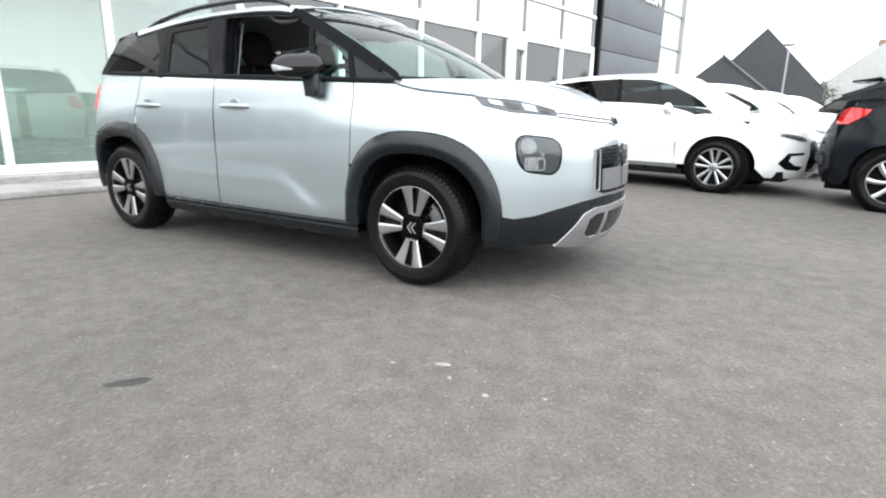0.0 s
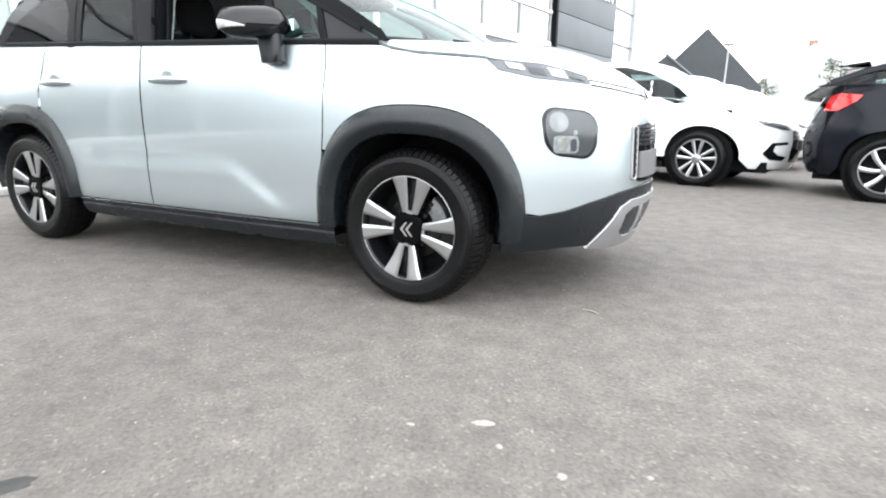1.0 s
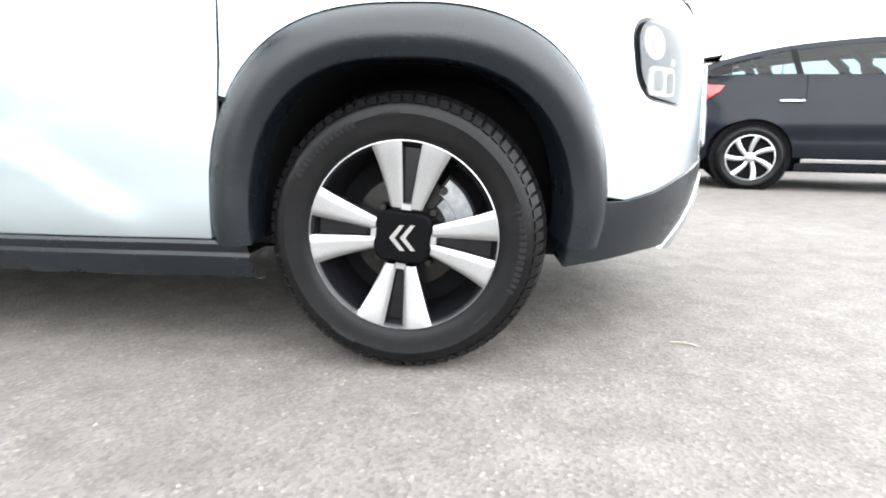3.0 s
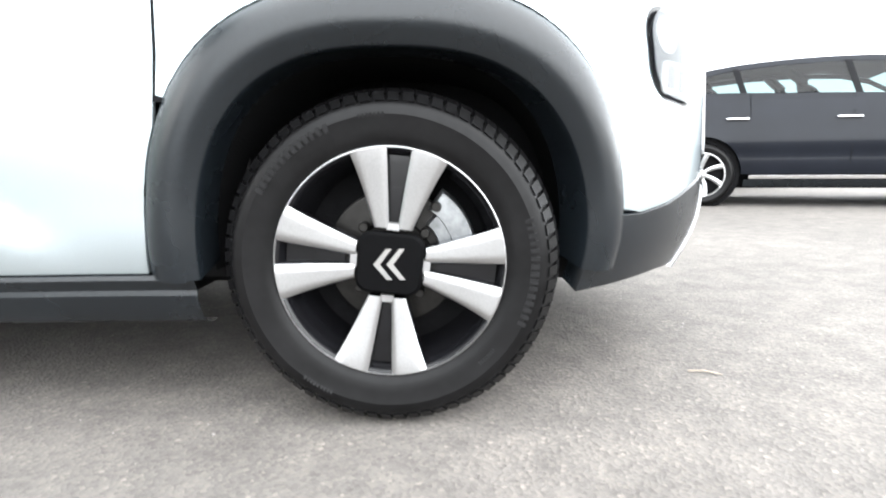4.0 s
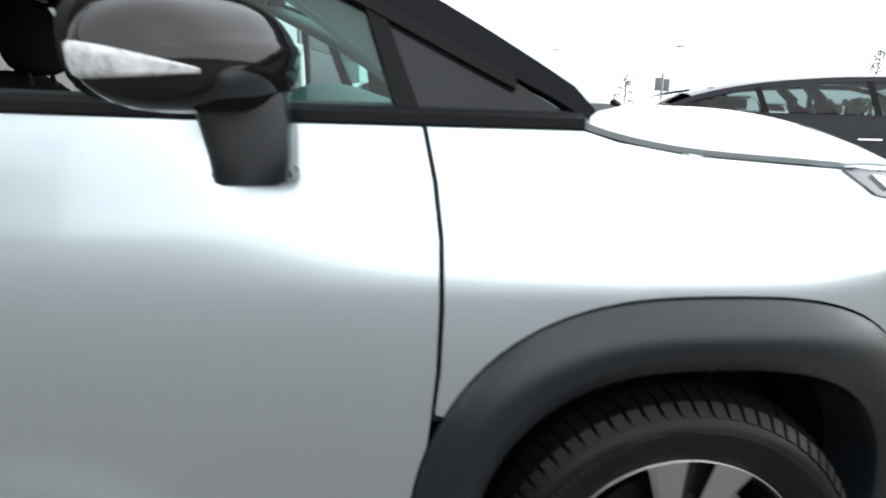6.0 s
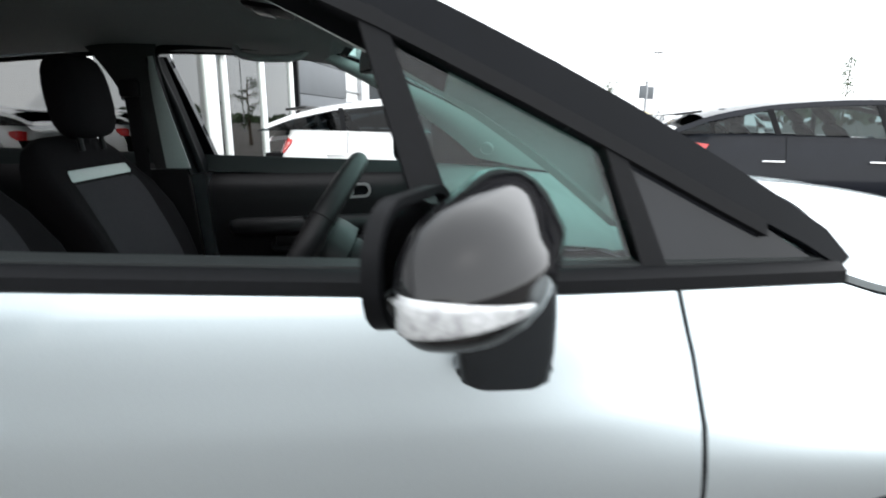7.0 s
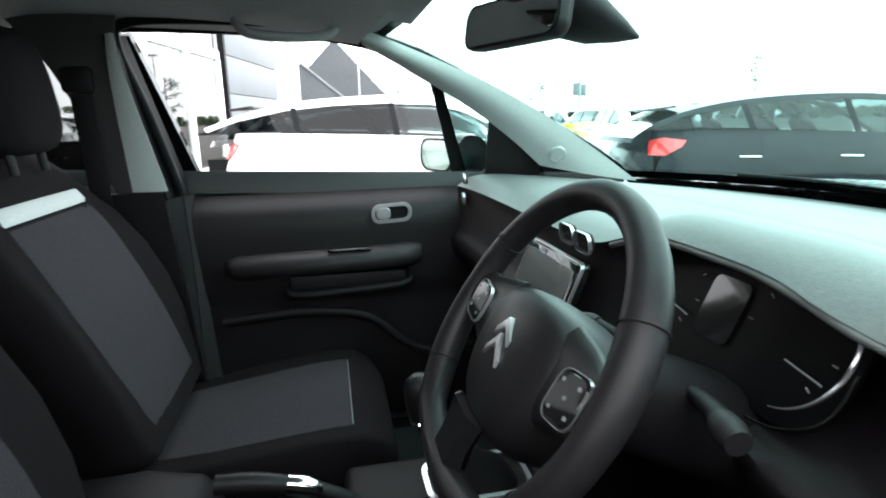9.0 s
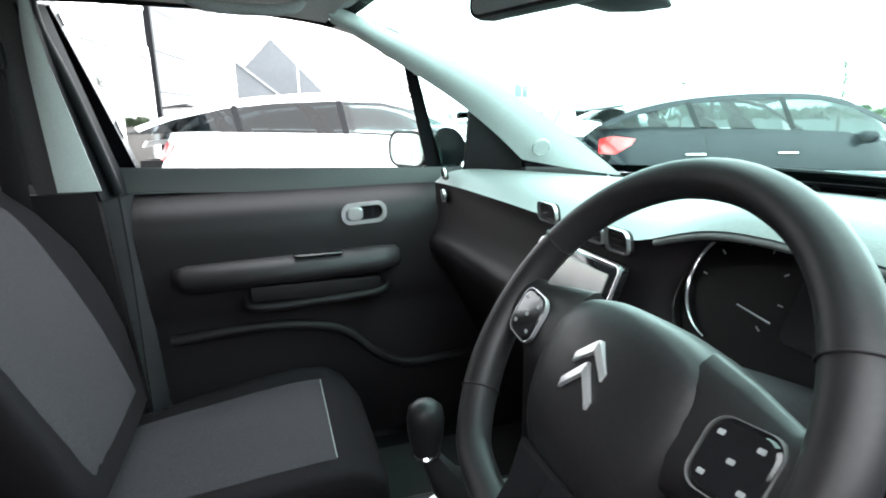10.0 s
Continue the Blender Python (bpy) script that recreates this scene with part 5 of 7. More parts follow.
    # screen pillar trim with speaker
    def pillar_face(a, b):
        o = Vector((curve([(0, -0.47), (0.25, -0.575), (0.5, -0.70), (0.75, -0.86), (1, -1.0)], b), curve([(0, 0.700), (0.25, 0.685), (0.5, 0.665), (0.75, 0.635), (1, 0.600)], b),
                    curve([(0, 1.118), (0.25, 1.205), (0.5, 1.290), (0.75, 1.378), (1, 1.448)], b)))
        q = screen_face(b, 0.958)
        i = Vector((q.x - 0.014, q.y - 0.004, q.z - 0.014))
        p = o.lerp(i, a)
        return p + Vector((-0.014, -0.016, 0.0)) * math.sin(math.pi * a)
    part("screen_pillar_trim", moved(sheet(pillar_face, 10, 20, thick=0.012), fixed), "pale", car, "pale grey pillar trim", angle=60)
    tw = lathe([(0.0, -0.003), (0.019, -0.003), (0.0195, -0.0015), (0.0215, -0.0015), (0.0225, -0.004), (0.0245, -0.003), (0.026, 0.004), (0.026, 0.02)], 28)
    centre = pillar_face(0.42, 0.14)
    across, along = pillar_face(0.52, 0.14) - pillar_face(0.32, 0.14), pillar_face(0.42, 0.18) - pillar_face(0.42, 0.10)
    nrm = across.cross(along).normalized()
    nrm = nrm if nrm.y < 0 else -nrm
    part("tweeter", moved(moved(tw, Matrix.Translation(centre + nrm * 0.002) @ Vector((0, -1, 0)).rotation_difference(nrm).to_matrix().to_4x4()), fixed), "pale", car, "pale round speaker cover")
    rim_strip = sheet(lambda a, b: pillar_face(0.02, 0.5 + 0.48 * b).lerp(Vector((pillar_face(0.0, 0.5 + 0.5 * b).x + 0.01, glass_width(pillar_face(0.0, 0.5 + 0.5 * b).x, top_line(pillar_face(0.0, 0.5 + 0.5 * b).x)) - 0.02, top_line(pillar_face(0.0, 0.5 + 0.5 * b).x) - 0.004)), a), 3, 12)
    if flip:
        filler = sheet(lambda a, b: pillar_face(0.02, 0.06 + 0.44 * b).lerp(Vector((pillar_face(0.0, 0.5 * b).x + 0.01, glass_width(pillar_face(0.0, 0.5 * b).x, top_line(pillar_face(0.0, 0.5 * b).x)) - 0.02, top_line(pillar_face(0.0, 0.5 * b).x) - 0.004)), a), 3, 12)
        part("pillar_filler", moved(filler, fixed), "liner_roof", car, "dark grey pillar filler", angle=60)
    part("pillar_rim", moved(rim_strip, fixed), "seal", car, "black door opening seal", angle=60)
    sail = [(-0.628, 1.085), (-0.640, 1.262), (-0.58, 1.235), (-0.47, 1.165), (-0.45, 1.085)]
    if not flip:
        part("mirror_sail", moved(prism(sail, lambda a, b, d: Vector((a, 0.765 - 0.45 * (b - 1.08) - 0.02 * (a + 0.63) - d, b)), 0.012), fixed), "trim", car, "black mirror sail panel")
    # grab handle and visor
    grab = tube([(-1.16, 0.555, 1.492), (-1.19, 0.535, 1.462), (-1.28, 0.53, 1.455), (-1.37, 0.535, 1.464), (-1.40, 0.555, 1.494)], 0.012, 10, 20)
    part("grab_handle", moved(grab, side), "liner_roof", car)
    visor = block(-0.09, 0.09, -0.19, 0.19, -0.008, 0.008, 0.007, 3)
    part("sun_visor", moved(moved(visor, pose(-1.07, 0.33, 1.508, 0, 10, 0)), side), "liner_roof", car, "dark sun visor")

lining = sheet(lambda a, b: roof(0.005 + 0.97 * a, 0.02 + 0.96 * b) + Vector((-0.02, 0, -0.036)), 20, 20, thick=-0.006)
part("headlining", lining, "liner_roof", car, "grey headlining cloth", angle=80)
part("header_trim", sheet(lambda a, b: screen_face(1.0 - 0.03 * (1 - a), 0.04 + 0.92 * b).lerp(roof(0.02, 0.02 + 0.96 * b) + Vector((-0.04, 0, -0.036)), a) + Vector((-0.01, 0, -0.012 * math.sin(math.pi * a))), 4, 20), "liner_roof", car)
light = block(-0.05, 0.05, -0.075, 0.075, -0.012, 0.012, 0.01, 3)
part("roof_console", moved(light, pose(-1.06, 0.0, 1.517, 0, 6, 0)), "trim", car)
part("reading_light", moved(block(-0.018, 0.018, -0.05, 0.05, -0.006, 0.006, 0.005, 2), pose(-1.07, 0.0, 1.505, 0, 6, 0)), "lens", car)
part("floor_carpet", block(-2.95, -0.35, -0.68, 0.68, 0.262, 0.30), "carpet", car, "black carpet")
part("load_floor", block(-3.10, -2.62, -0.62, 0.62, 0.30, 0.72, 0.02), "carpet", car)

# ---- dashboard ----
dash = thing("dashboard", "dark grey moulded dashboard below a green tinted windscreen", "dashboard")


def dash_hump(x, y):
    return 0.052 * math.exp(-((y + 0.365) / 0.20) ** 4) * (1 - step(-0.66, -0.40, x))


def dash_top(a, b):
    y = -0.715 + 1.43 * b
    s = y / 0.735
    x0 = -0.21 + 0.30 * (1 - s * s)
    z0 = 1.056
    prof = [(0, 0.0), (0.3, 0.018), (0.62, 0.034), (0.82, 0.040), (0.93, 0.032), (1.0, 0.008)]
    xe = -0.702 + 0.017 * math.exp(-((y + 0.365) / 0.20) ** 4) - 0.03 * abs(s) ** 6 + 0.062 * step(0.50, 0.64, -y)
    x = x0 + (xe - x0) * a
    crease = -0.004 * math.exp(-((a - 0.58) / 0.012) ** 2)
    return Vector((x, y, z0 + curve(prof, a) + dash_hump(x, y) * (1 if a < 0.985 else 0.9) + crease))


part("dash_top", sheet(dash_top, 48, 64), "soft", dash, "soft grey dash top", angle=70)


def dash_face(a, b):
    y = -0.715 + 1.43 * b
    t = dash_top(1.0, b)
    bay = math.exp(-((y + 0.365) / 0.185) ** 6)          # the hollow round the instruments
    face = [(0.0, 0.0, 0.0), (0.12, 0.004, -0.030), (0.3, 0.0, -0.09), (0.42, -0.012, -0.13), (0.5, -0.028, -0.155), (0.6, -0.020, -0.20), (0.8, 0.07, -0.34), (1.0, 0.20, -0.62)]
    dx, dz = curve([(f[0], f[1]) for f in face], a), curve([(f[0], f[2]) for f in face], a)
    hollow = 0.115 * bay * math.sin(math.pi * min(1.0, a / 0.52)) ** 0.6 if a < 0.52 else 0.0
    return Vector((t.x + dx + hollow, y, t.z + dz))


part("dash_face", sheet(dash_face, 50, 64), "trim", dash, "black lower dash", angle=70)
hood_line = [dash_top(1.0, (y + 0.715) / 1.43) + Vector((0.004, 0, -0.006)) for y in (-0.16, -0.19, -0.24, -0.30, -0.365, -0.43, -0.49, -0.54, -0.57)]
part("instrument_hood_edge", tube(hood_line, 0.005, 10, 40), "soft", dash)


def in_face(y, z, lift):
    """A frame on the face of the dash near y, z: a to the right as the driver sees it, b up, d towards the driver."""
    best = min((dash_face(k / 200, (y + 0.715) / 1.43) for k in range(110)), key=lambda p: abs(p.z - z))
    return lambda a, b, d: Vector((best.x - lift - d - 0.12 * b, y - a, z + b))


# air vents with satin frames
for y, z, w, h in ((0.09, 1.076, 0.064, 0.034), (-0.050, 1.070, 0.054, 0.034), (-0.108, 1.067, 0.054, 0.034), (-0.640, 1.070, 0.056, 0.044), (-0.634, 1.004, 0.054, 0.042), (0.63, 1.094, 0.030, 0.030), (0.645, 1.035, 0.028, 0.034)):
    f = in_face(y, z, 0.006)
    v = part("air_vent", prism(rounded(w * 1.02, h * 1.04, 0.012, 5), f, 0.004), "trim", dash, "air vent in a satin frame")
    part("vent_frame", ring_frame(rounded(w, h, 0.012, 6), rounded(w - 0.0045, h - 0.0045, 0.010, 6), lambda a, b, d, f=f: f(a, b, d + 0.004), 0.006), "satin", v, "satin frame")
    for k in range(3):
        part("vent_slat", block(0, 0.004, -w / 2 + 0.008, w / 2 - 0.008, -0.001, 0.001), "trim", v).matrix_basis = Matrix.Translation(f(0, (k - 1) * h * 0.25, 0.006))
# centre screen
f = in_face(-0.022, 0.974, 0.030)
tilt = lambda a, b, d: f(a, b, d) + Vector((0.52 * b, 0, 0))
scr = part("touch_screen", prism(rounded(0.224, 0.125, 0.012, 4), tilt, 0.02, 0.004), "gloss", dash, "gloss black touch screen")
part("screen_panel", prism(rounded(0.198, 0.100, 0.004, 3), lambda a, b, d: tilt(a, b, d + 0.0195), 0.002), "screen", scr)
part("screen_trim", ring_frame(rounded(0.2265, 0.1275, 0.013, 5), rounded(0.2235, 0.1245, 0.011, 5), lambda a, b, d: tilt(a, b, d + 0.012), 0.006), "satin", scr, "satin screen edge")
part("centre_panel", block(-0.76, -0.56, -0.17, 0.10, 0.55, 0.925, 0.03, 3), "trim", dash, "black centre stack")

# instruments: a dark plate, two dials with bright arcs, marks and needles
plate_x = -0.652
ip = lambda a, b, d: Vector((plate_x - d + 0.45 * b, -0.365 - a, 1.040 + b))
inst = part("instrument_panel", prism(rounded(0.355, 0.15, 0.06, 6), ip, 0.004), "dial", dash, "unlit black instrument panel")
for sgn in (-1, 1):
    arc = [ip(sgn * 0.098 + 0.072 * math.cos(t), 0.004 + 0.066 * math.sin(t), 0.010) for t in [(0 if sgn > 0 else math.pi) + radians(sgn * 11 * k) for k in range(-7, 8)]]
    part("dial_ring", tube(arc, [0.0006, 0.0016, 0.0022, 0.0022, 0.0016, 0.0006], 8, 40), "satin", inst, "bright dial ring")
    part("dial_needle", tube([ip(sgn * 0.098 + 0.012, -0.014, 0.014), ip(sgn * 0.098 + 0.035, -0.017, 0.014), ip(sgn * 0.098 + 0.058, -0.020, 0.014)], 0.0011, 6, 4), "needle", inst)
    for k in range(7):
        t = radians(-40 + 36 * k)
        part("dial_mark", block(-0.0005, 0.0005, -0.003, 0.003, -0.0008, 0.0008), "needle", inst).matrix_basis = Matrix.Translation(ip(sgn * 0.098 + 0.055 * math.cos(t), 0.05 * math.sin(t), 0.006)) @ pose(0, 0, 0, -math.degrees(t), 0, 0)
part("centre_display", prism(rounded(0.060, 0.070, 0.010, 4), lambda a, b, d: ip(a, b, 0.005 + d), 0.003), "gloss", inst, "unlit centre display")
edge_pts = [ip(a, b, 0.012) for a, b in ((-0.178, 0.0), (-0.17, -0.05), (-0.12, -0.076), (0.0, -0.072), (0.11, -0.078), (0.17, -0.05), (0.18, 0.0))]
part("panel_edge", tube(edge_pts, 0.0014, 8, 40), "disc", inst, "satin panel edge")
part("column_shroud", merged(moved(loft([[Vector((x, w * math.copysign(abs(math.cos(t)) ** 0.7, math.cos(t)), h * math.copysign(abs(math.sin(t)) ** 0.7, math.sin(t)))) for t in [2 * math.pi * k / 20 for k in range(20)]] for x, w, h in ((-0.10, 0.055, 0.05), (0.0, 0.06, 0.055), (0.2, 0.06, 0.06))]), pose(-0.77, -0.41, 0.955, 0, 24, 0))), "trim", dash, "black column shroud")
for y1, x0, mat in ((-0.57, -0.79, "trim"), (-0.25, -0.79, "trim")):
    sgn = -1 if y1 < -0.41 else 1
    st = part("column_stalk", tube([(x0 + 0.03, -0.41 + sgn * 0.05, 0.992), (x0 + 0.018, -0.41 + sgn * 0.09, 1.000), (x0 + 0.008, -0.41 + sgn * 0.128, 1.000)], [0.008, 0.010, 0.013], 10, 10), "trim", dash, "black column stalk")
    part("stalk_end", tube([(x0 + 0.010, -0.41 + sgn * 0.116, 1.000), (x0 + 0.006, -0.41 + sgn * 0.131, 1.000), (x0 + 0.003, -0.41 + sgn * 0.146, 0.999)], [0.014, 0.0155, 0.012], 12, 8), "armrest", st, "grey stalk end")

# ---- steering wheel ----
# columns: x to the driver's right, y up the wheel, z away from the driver is negative
wheel_m = Matrix.Translation((-0.927, -0.401, 1.04)) @ Matrix(((0.0, 0.525, -0.851, 0), (-1.0, 0.0, 0.0, 0), (0.0, 0.851, 0.525, 0), (0, 0, 0, 1)))
sw = thing("steering_wheel", "black leather steering wheel with button pods", "steering wheel")
sw.matrix_basis = wheel_m


def rim_point(t):
    x, y = 0.174 * math.cos(t), 0.173 * math.sin(t)
    if y < -0.135:
        y = -0.135 - (y * -1 - 0.135) * 0.45
    return Vector((x, y, -0.004))


def rim_ring(t, n=16):
    c = rim_point(t)
    out = Vector((math.cos(t), math.sin(t), 0))
    fat = 0.0165 + 0.002 * math.exp(-(((math.degrees(t) % 180) - 25) / 22) ** 2)
    return [c + out * (fat * math.cos(q)) + Vector((0, 0, 1)) * (fat * 1.05 * math.sin(q)) for q in [2 * math.pi * k / n for k in range(n)]]


bm = bmesh.new()
rings = [[bm.verts.new(p) for p in rim_ring(2 * math.pi * k / 72)] for k in range(72)]
for k in range(72):
    a, b = rings[k], rings[(k + 1) % 72]
    for q in range(16):
        bm.faces.new((a[q], a[(q + 1) % 16], b[(q + 1) % 16], b[q]))
bmesh.ops.recalc_face_normals(bm, faces=bm.faces)
part("rim", bm, "leather", sw, "black leather rim", angle=80)
for deg in (28, 152, 212, 328):
    t = radians(deg)
    r = [p + (p - rim_point(t)) * 0.03 for p in rim_ring(t, 24)]
    part("rim_stitch", tube(r + [r[0]], 0.0011, 6, 48), "trim", sw)


def airbag_ring(h, s):
    pts = []
    for k in range(44):
        t = 2 * math.pi * k / 44
        c, q = math.cos(t), math.sin(t)
        wx = 0.098 * (1 - 0.16 * max(0, -q)) * math.copysign(abs(c) ** 0.72, c)
        wy = (0.062 if q > 0 else 0.098) * math.copysign(abs(q) ** 0.72, q)
        pts.append(Vector((wx * s, wy * s - 0.004, h - 0.034 - 0.10 * (wx * s) ** 2 * 8 - 0.9 * (wy * s) ** 2)))
    return pts


hub = part("airbag_cover", loft([airbag_ring(h, s) for h, s in ((-0.03, 1.0), (0.0, 1.02), (0.022, 0.99), (0.036, 0.92), (0.043, 0.80), (0.047, 0.55), (0.0485, 0.25), (0.049, 0.05))]), "leather", sw, "black airbag cover", angle=80)
badge = []
for k in (0, 1):
    dy = 0.016 - 0.026 * k
    for sgn in (-1, 1):
        pts = [(0, dy + 0.012), (0, dy - 0.002), (sgn * 0.034, dy - 0.024 - 0.006 * k), (sgn * 0.036, dy - 0.014 - 0.006 * k)]
        pts = pts if sgn > 0 else pts[::-1]
        badge.append(loft([[Vector((a * 0.56, b * 0.74, 0.0115)) for a, b in pts], [Vector((a * 0.56, b * 0.74, 0.0165)) for a, b in pts], [Vector((a * 0.52 + 0.0006 * sgn, dy * 0.74 + (b - dy) * 0.66, 0.0188 - 0.05 * abs(a))) for a, b in pts]]))
part("hub_badge", merged(*badge), "badge", hub, "bright metal angled bars")
for sgn in (-1, 1):
    arm = loft([[Vector((sgn * x, y + hy * math.copysign(abs(math.sin(t)) ** 0.7, math.sin(t)), z + 0.014 * math.cos(t))) for t in [2 * math.pi * k / 16 for k in range(16)]]
                for x, y, hy, z in ((0.07, 0.004, 0.050, -0.014), (0.11, 0.004, 0.043, -0.015), (0.145, 0.008, 0.030, -0.012), (0.172, 0.012, 0.034, -0.006))])
    sp = part("spoke", arm, "leather", sw, "black spoke", angle=60)
    pod = lambda a, b, d, sgn=sgn: Vector((sgn * 0.128 + a, 0.002 + b + sgn * 0.12 * a, -0.003 + d))
    pd = part("button_pod", prism(rounded(0.048, 0.047, 0.013, 5), pod, 0.008, 0.003), "gloss", sp, "gloss black button pod")
    part("pod_frame", ring_frame(rounded(0.0492, 0.0482, 0.0135, 6), rounded(0.0479, 0.0469, 0.0129, 6), lambda a, b, d: pod(a, b, d + 0.003), 0.0045), "satin", pd, "satin pod frame")
    for a, b in ((-0.014, 0.013), (0.0, 0.0), (0.014, -0.013), (0.012, 0.013), (-0.013, -0.013)):
        part("button_mark", prism(rounded(0.005, 0.0035, 0.001, 2), lambda x, y, d, a=a, b=b: pod(a + x, b + y, d + 0.0078), 0.0006), "needle", pd)
low = loft([[Vector((wx * x, y, z + 0.012 * q)) for x, q in ((-1, 0), (-0.6, 1), (0.6, 1), (1, 0), (0.6, -1), (-0.6, -1))] for y, wx, z in ((-0.085, 0.042, 0.004), (-0.115, 0.034, 0.0), (-0.150, 0.042, -0.004))])
part("lower_spoke", low, "gloss", sw, "gloss black lower spoke")

# ---- centre console ----
con = thing("centre_console", "black centre console with gear lever and handbrake", "console", at=(0.05, -0.02, 0.045))
part("tunnel", block(-1.80, -0.62, -0.115, 0.115, 0.24, 0.50, 0.03, 3), "trim", con)
part("tray", merged(block(-1.16, -0.72, -0.10, 0.10, 0.48, 0.555, 0.02, 3)), "trim", con)
part("gear_surround", ring_frame(rounded(0.20, 0.135, 0.04, 6), rounded(0.18, 0.115, 0.035, 6), lambda a, b, d: Vector((-0.915 + a, b, 0.556 + d)), 0.008), "satin", con, "chrome gear surround")
gear = part("gear_gaiter", loft([[Vector((-1.0 + dx + w * math.copysign(abs(math.cos(t)) ** 0.6, math.cos(t)), w * 0.75 * math.copysign(abs(math.sin(t)) ** 0.6, math.sin(t)), z)) for t in [2 * math.pi * k / 24 for k in range(24)]] for z, w, dx in ((0.556, 0.075, 0.085), (0.58, 0.066, 0.075), (0.60, 0.048, 0.055), (0.625, 0.045, 0.035), (0.65, 0.026, 0.010), (0.69, 0.016, -0.014))]), "leather", con, "black gaiter", angle=60)
part("gear_knob", loft([[Vector((-1.018 + w * math.cos(t), w * 0.92 * math.sin(t), z)) for t in [2 * math.pi * k / 24 for k in range(24)]] for z, w in ((0.685, 0.017), (0.70, 0.022), (0.725, 0.027), (0.75, 0.029), (0.768, 0.026), (0.778, 0.015), (0.78, 0.003))]), "leather", con, "black gear knob", angle=80)
part("knob_ring", lathe([(0.0185, -0.004), (0.0215, 0.0), (0.0185, 0.004)], 24), "chrome", con).matrix_basis = pose(-1.017, 0, 0.692, 90, 0, 0)
box = part("console_box", loft([[Vector((-1.53 + 0.15 * x, w * math.copysign(abs(math.cos(t)) ** 0.5, math.cos(t)), 0.53 + (h if math.sin(t) > 0 else 0.06) * math.copysign(abs(math.sin(t)) ** 0.5, math.sin(t)))) for t in [2 * math.pi * k / 28 for k in range(28)]] for x, w, h in ((-1.0, 0.085, 0.07), (-0.7, 0.09, 0.09), (0.2, 0.09, 0.095), (0.8, 0.085, 0.075), (1.0, 0.075, 0.045))]), "trim", con, "black console box", angle=50)
part("box_rim", tube([(-1.37, -0.07, 0.598), (-1.40, -0.088, 0.612), (-1.55, -0.092, 0.626), (-1.67, -0.088, 0.615)], 0.005, 8, 20), "satin", box, "satin edge")
hb = part("handbrake", tube([(-1.14, -0.02, 0.56), (-1.22, -0.02, 0.60), (-1.30, -0.02, 0.622), (-1.37, -0.02, 0.63)], [0.013, 0.014, 0.018, 0.016], 12, 20), "leather", con, "black handbrake lever")
part("handbrake_button", tube([(-1.255, -0.02, 0.612), (-1.225, -0.02, 0.604), (-1.20, -0.02, 0.592)], [0.017, 0.0175, 0.015], 12, 8), "chrome", hb, "chrome lever band")
bk = thing("belt_buckle", "black seat belt buckle with a red button", "buckle")
part("buckle_body", block(-1.44, -1.37, -0.165, -0.13, 0.56, 0.66, 0.008), "trim", bk)
part("buckle_button", block(-1.436, -1.374, -0.160, -0.135, 0.658, 0.668, 0.003), "red_plastic", bk, "red release button")
part("buckle_stem", tube([(-1.45, -0.145, 0.42), (-1.43, -0.147, 0.50), (-1.41, -0.148, 0.58)], 0.012, 8, 8), "trim", bk)

# ---- rear-view mirror ----
rv = thing("rear_view_mirror", "black rear view mirror hung under the windscreen", "mirror")
rvm = Matrix.Translation((-0.800, -0.02, 1.408)) @ pose(0, 0, 0, 0, 8, 20)
shell_m = lambda a, b, d: rvm @ Vector((-0.018 + d, -a, b))
part("mirror_housing", loft([[shell_m(a * s, b * s, d) for a, b in rounded(0.235, 0.072, 0.024, 6)] for s, d in ((1.0, 0.0), (1.02, 0.012), (0.96, 0.028), (0.7, 0.040))]), "trim", rv, "black mirror housing", angle=60)
part("mirror_face", prism(rounded(0.222, 0.062, 0.020, 6), lambda a, b, d: rvm @ Vector((-0.0185 - d, -a, b)), 0.001), "mirror", rv, "mirror glass")
pod_rings = []
for k, (w, h, x, z) in enumerate(((0.035, 0.020, -0.83, 1.468), (0.070, 0.042, -0.78, 1.452), (0.082, 0.046, -0.73, 1.432), (0.066, 0.036, -0.68, 1.412), (0.040, 0.020, -0.635, 1.398), (0.006, 0.004, -0.595, 1.388))):
    pod_rings.append([Vector((x, -0.03 + w * math.cos(t), z + h * math.sin(t))) for t in [2 * math.pi * q / 20 for q in range(20)]])
part("sensor_pod", loft(pod_rings), "trim", rv, "black sensor pod", angle=60)
# ---- the forecourt ----
ground_bm = bmesh.new()
bmesh.ops.create_grid(ground_bm, x_segments=2, y_segments=2, size=400)
ground = tagged(part("ground", ground_bm, "asphalt", None), "dark grey tarmac of a dealer's forecourt", "tarmac", kind="structure")


def blot(name, label, category, x, y, w, h, turn, mat, seed, rise=0.0035):
    rnd = random.Random(seed)
    n = 22
    rr = [1 + 0.35 * (rnd.random() - 0.5) for _ in range(n)]
    o = new(name)
    bm = loft([[Vector((w * s * rr[k] * math.cos(2 * math.pi * k / n), h * s * rr[k] * math.sin(2 * math.pi * k / n), z)) for k in range(n)] for s, z in ((1.0, 0.0), (0.9, rise), (0.4, rise * 1.1))])
    bpy.data.objects.remove(o)
    ob = part(name, bm, mat, None, angle=80)
    ob.matrix_basis = pose(x, y, 0.0, 0, 0, turn)
    return tagged(ob, label, category)


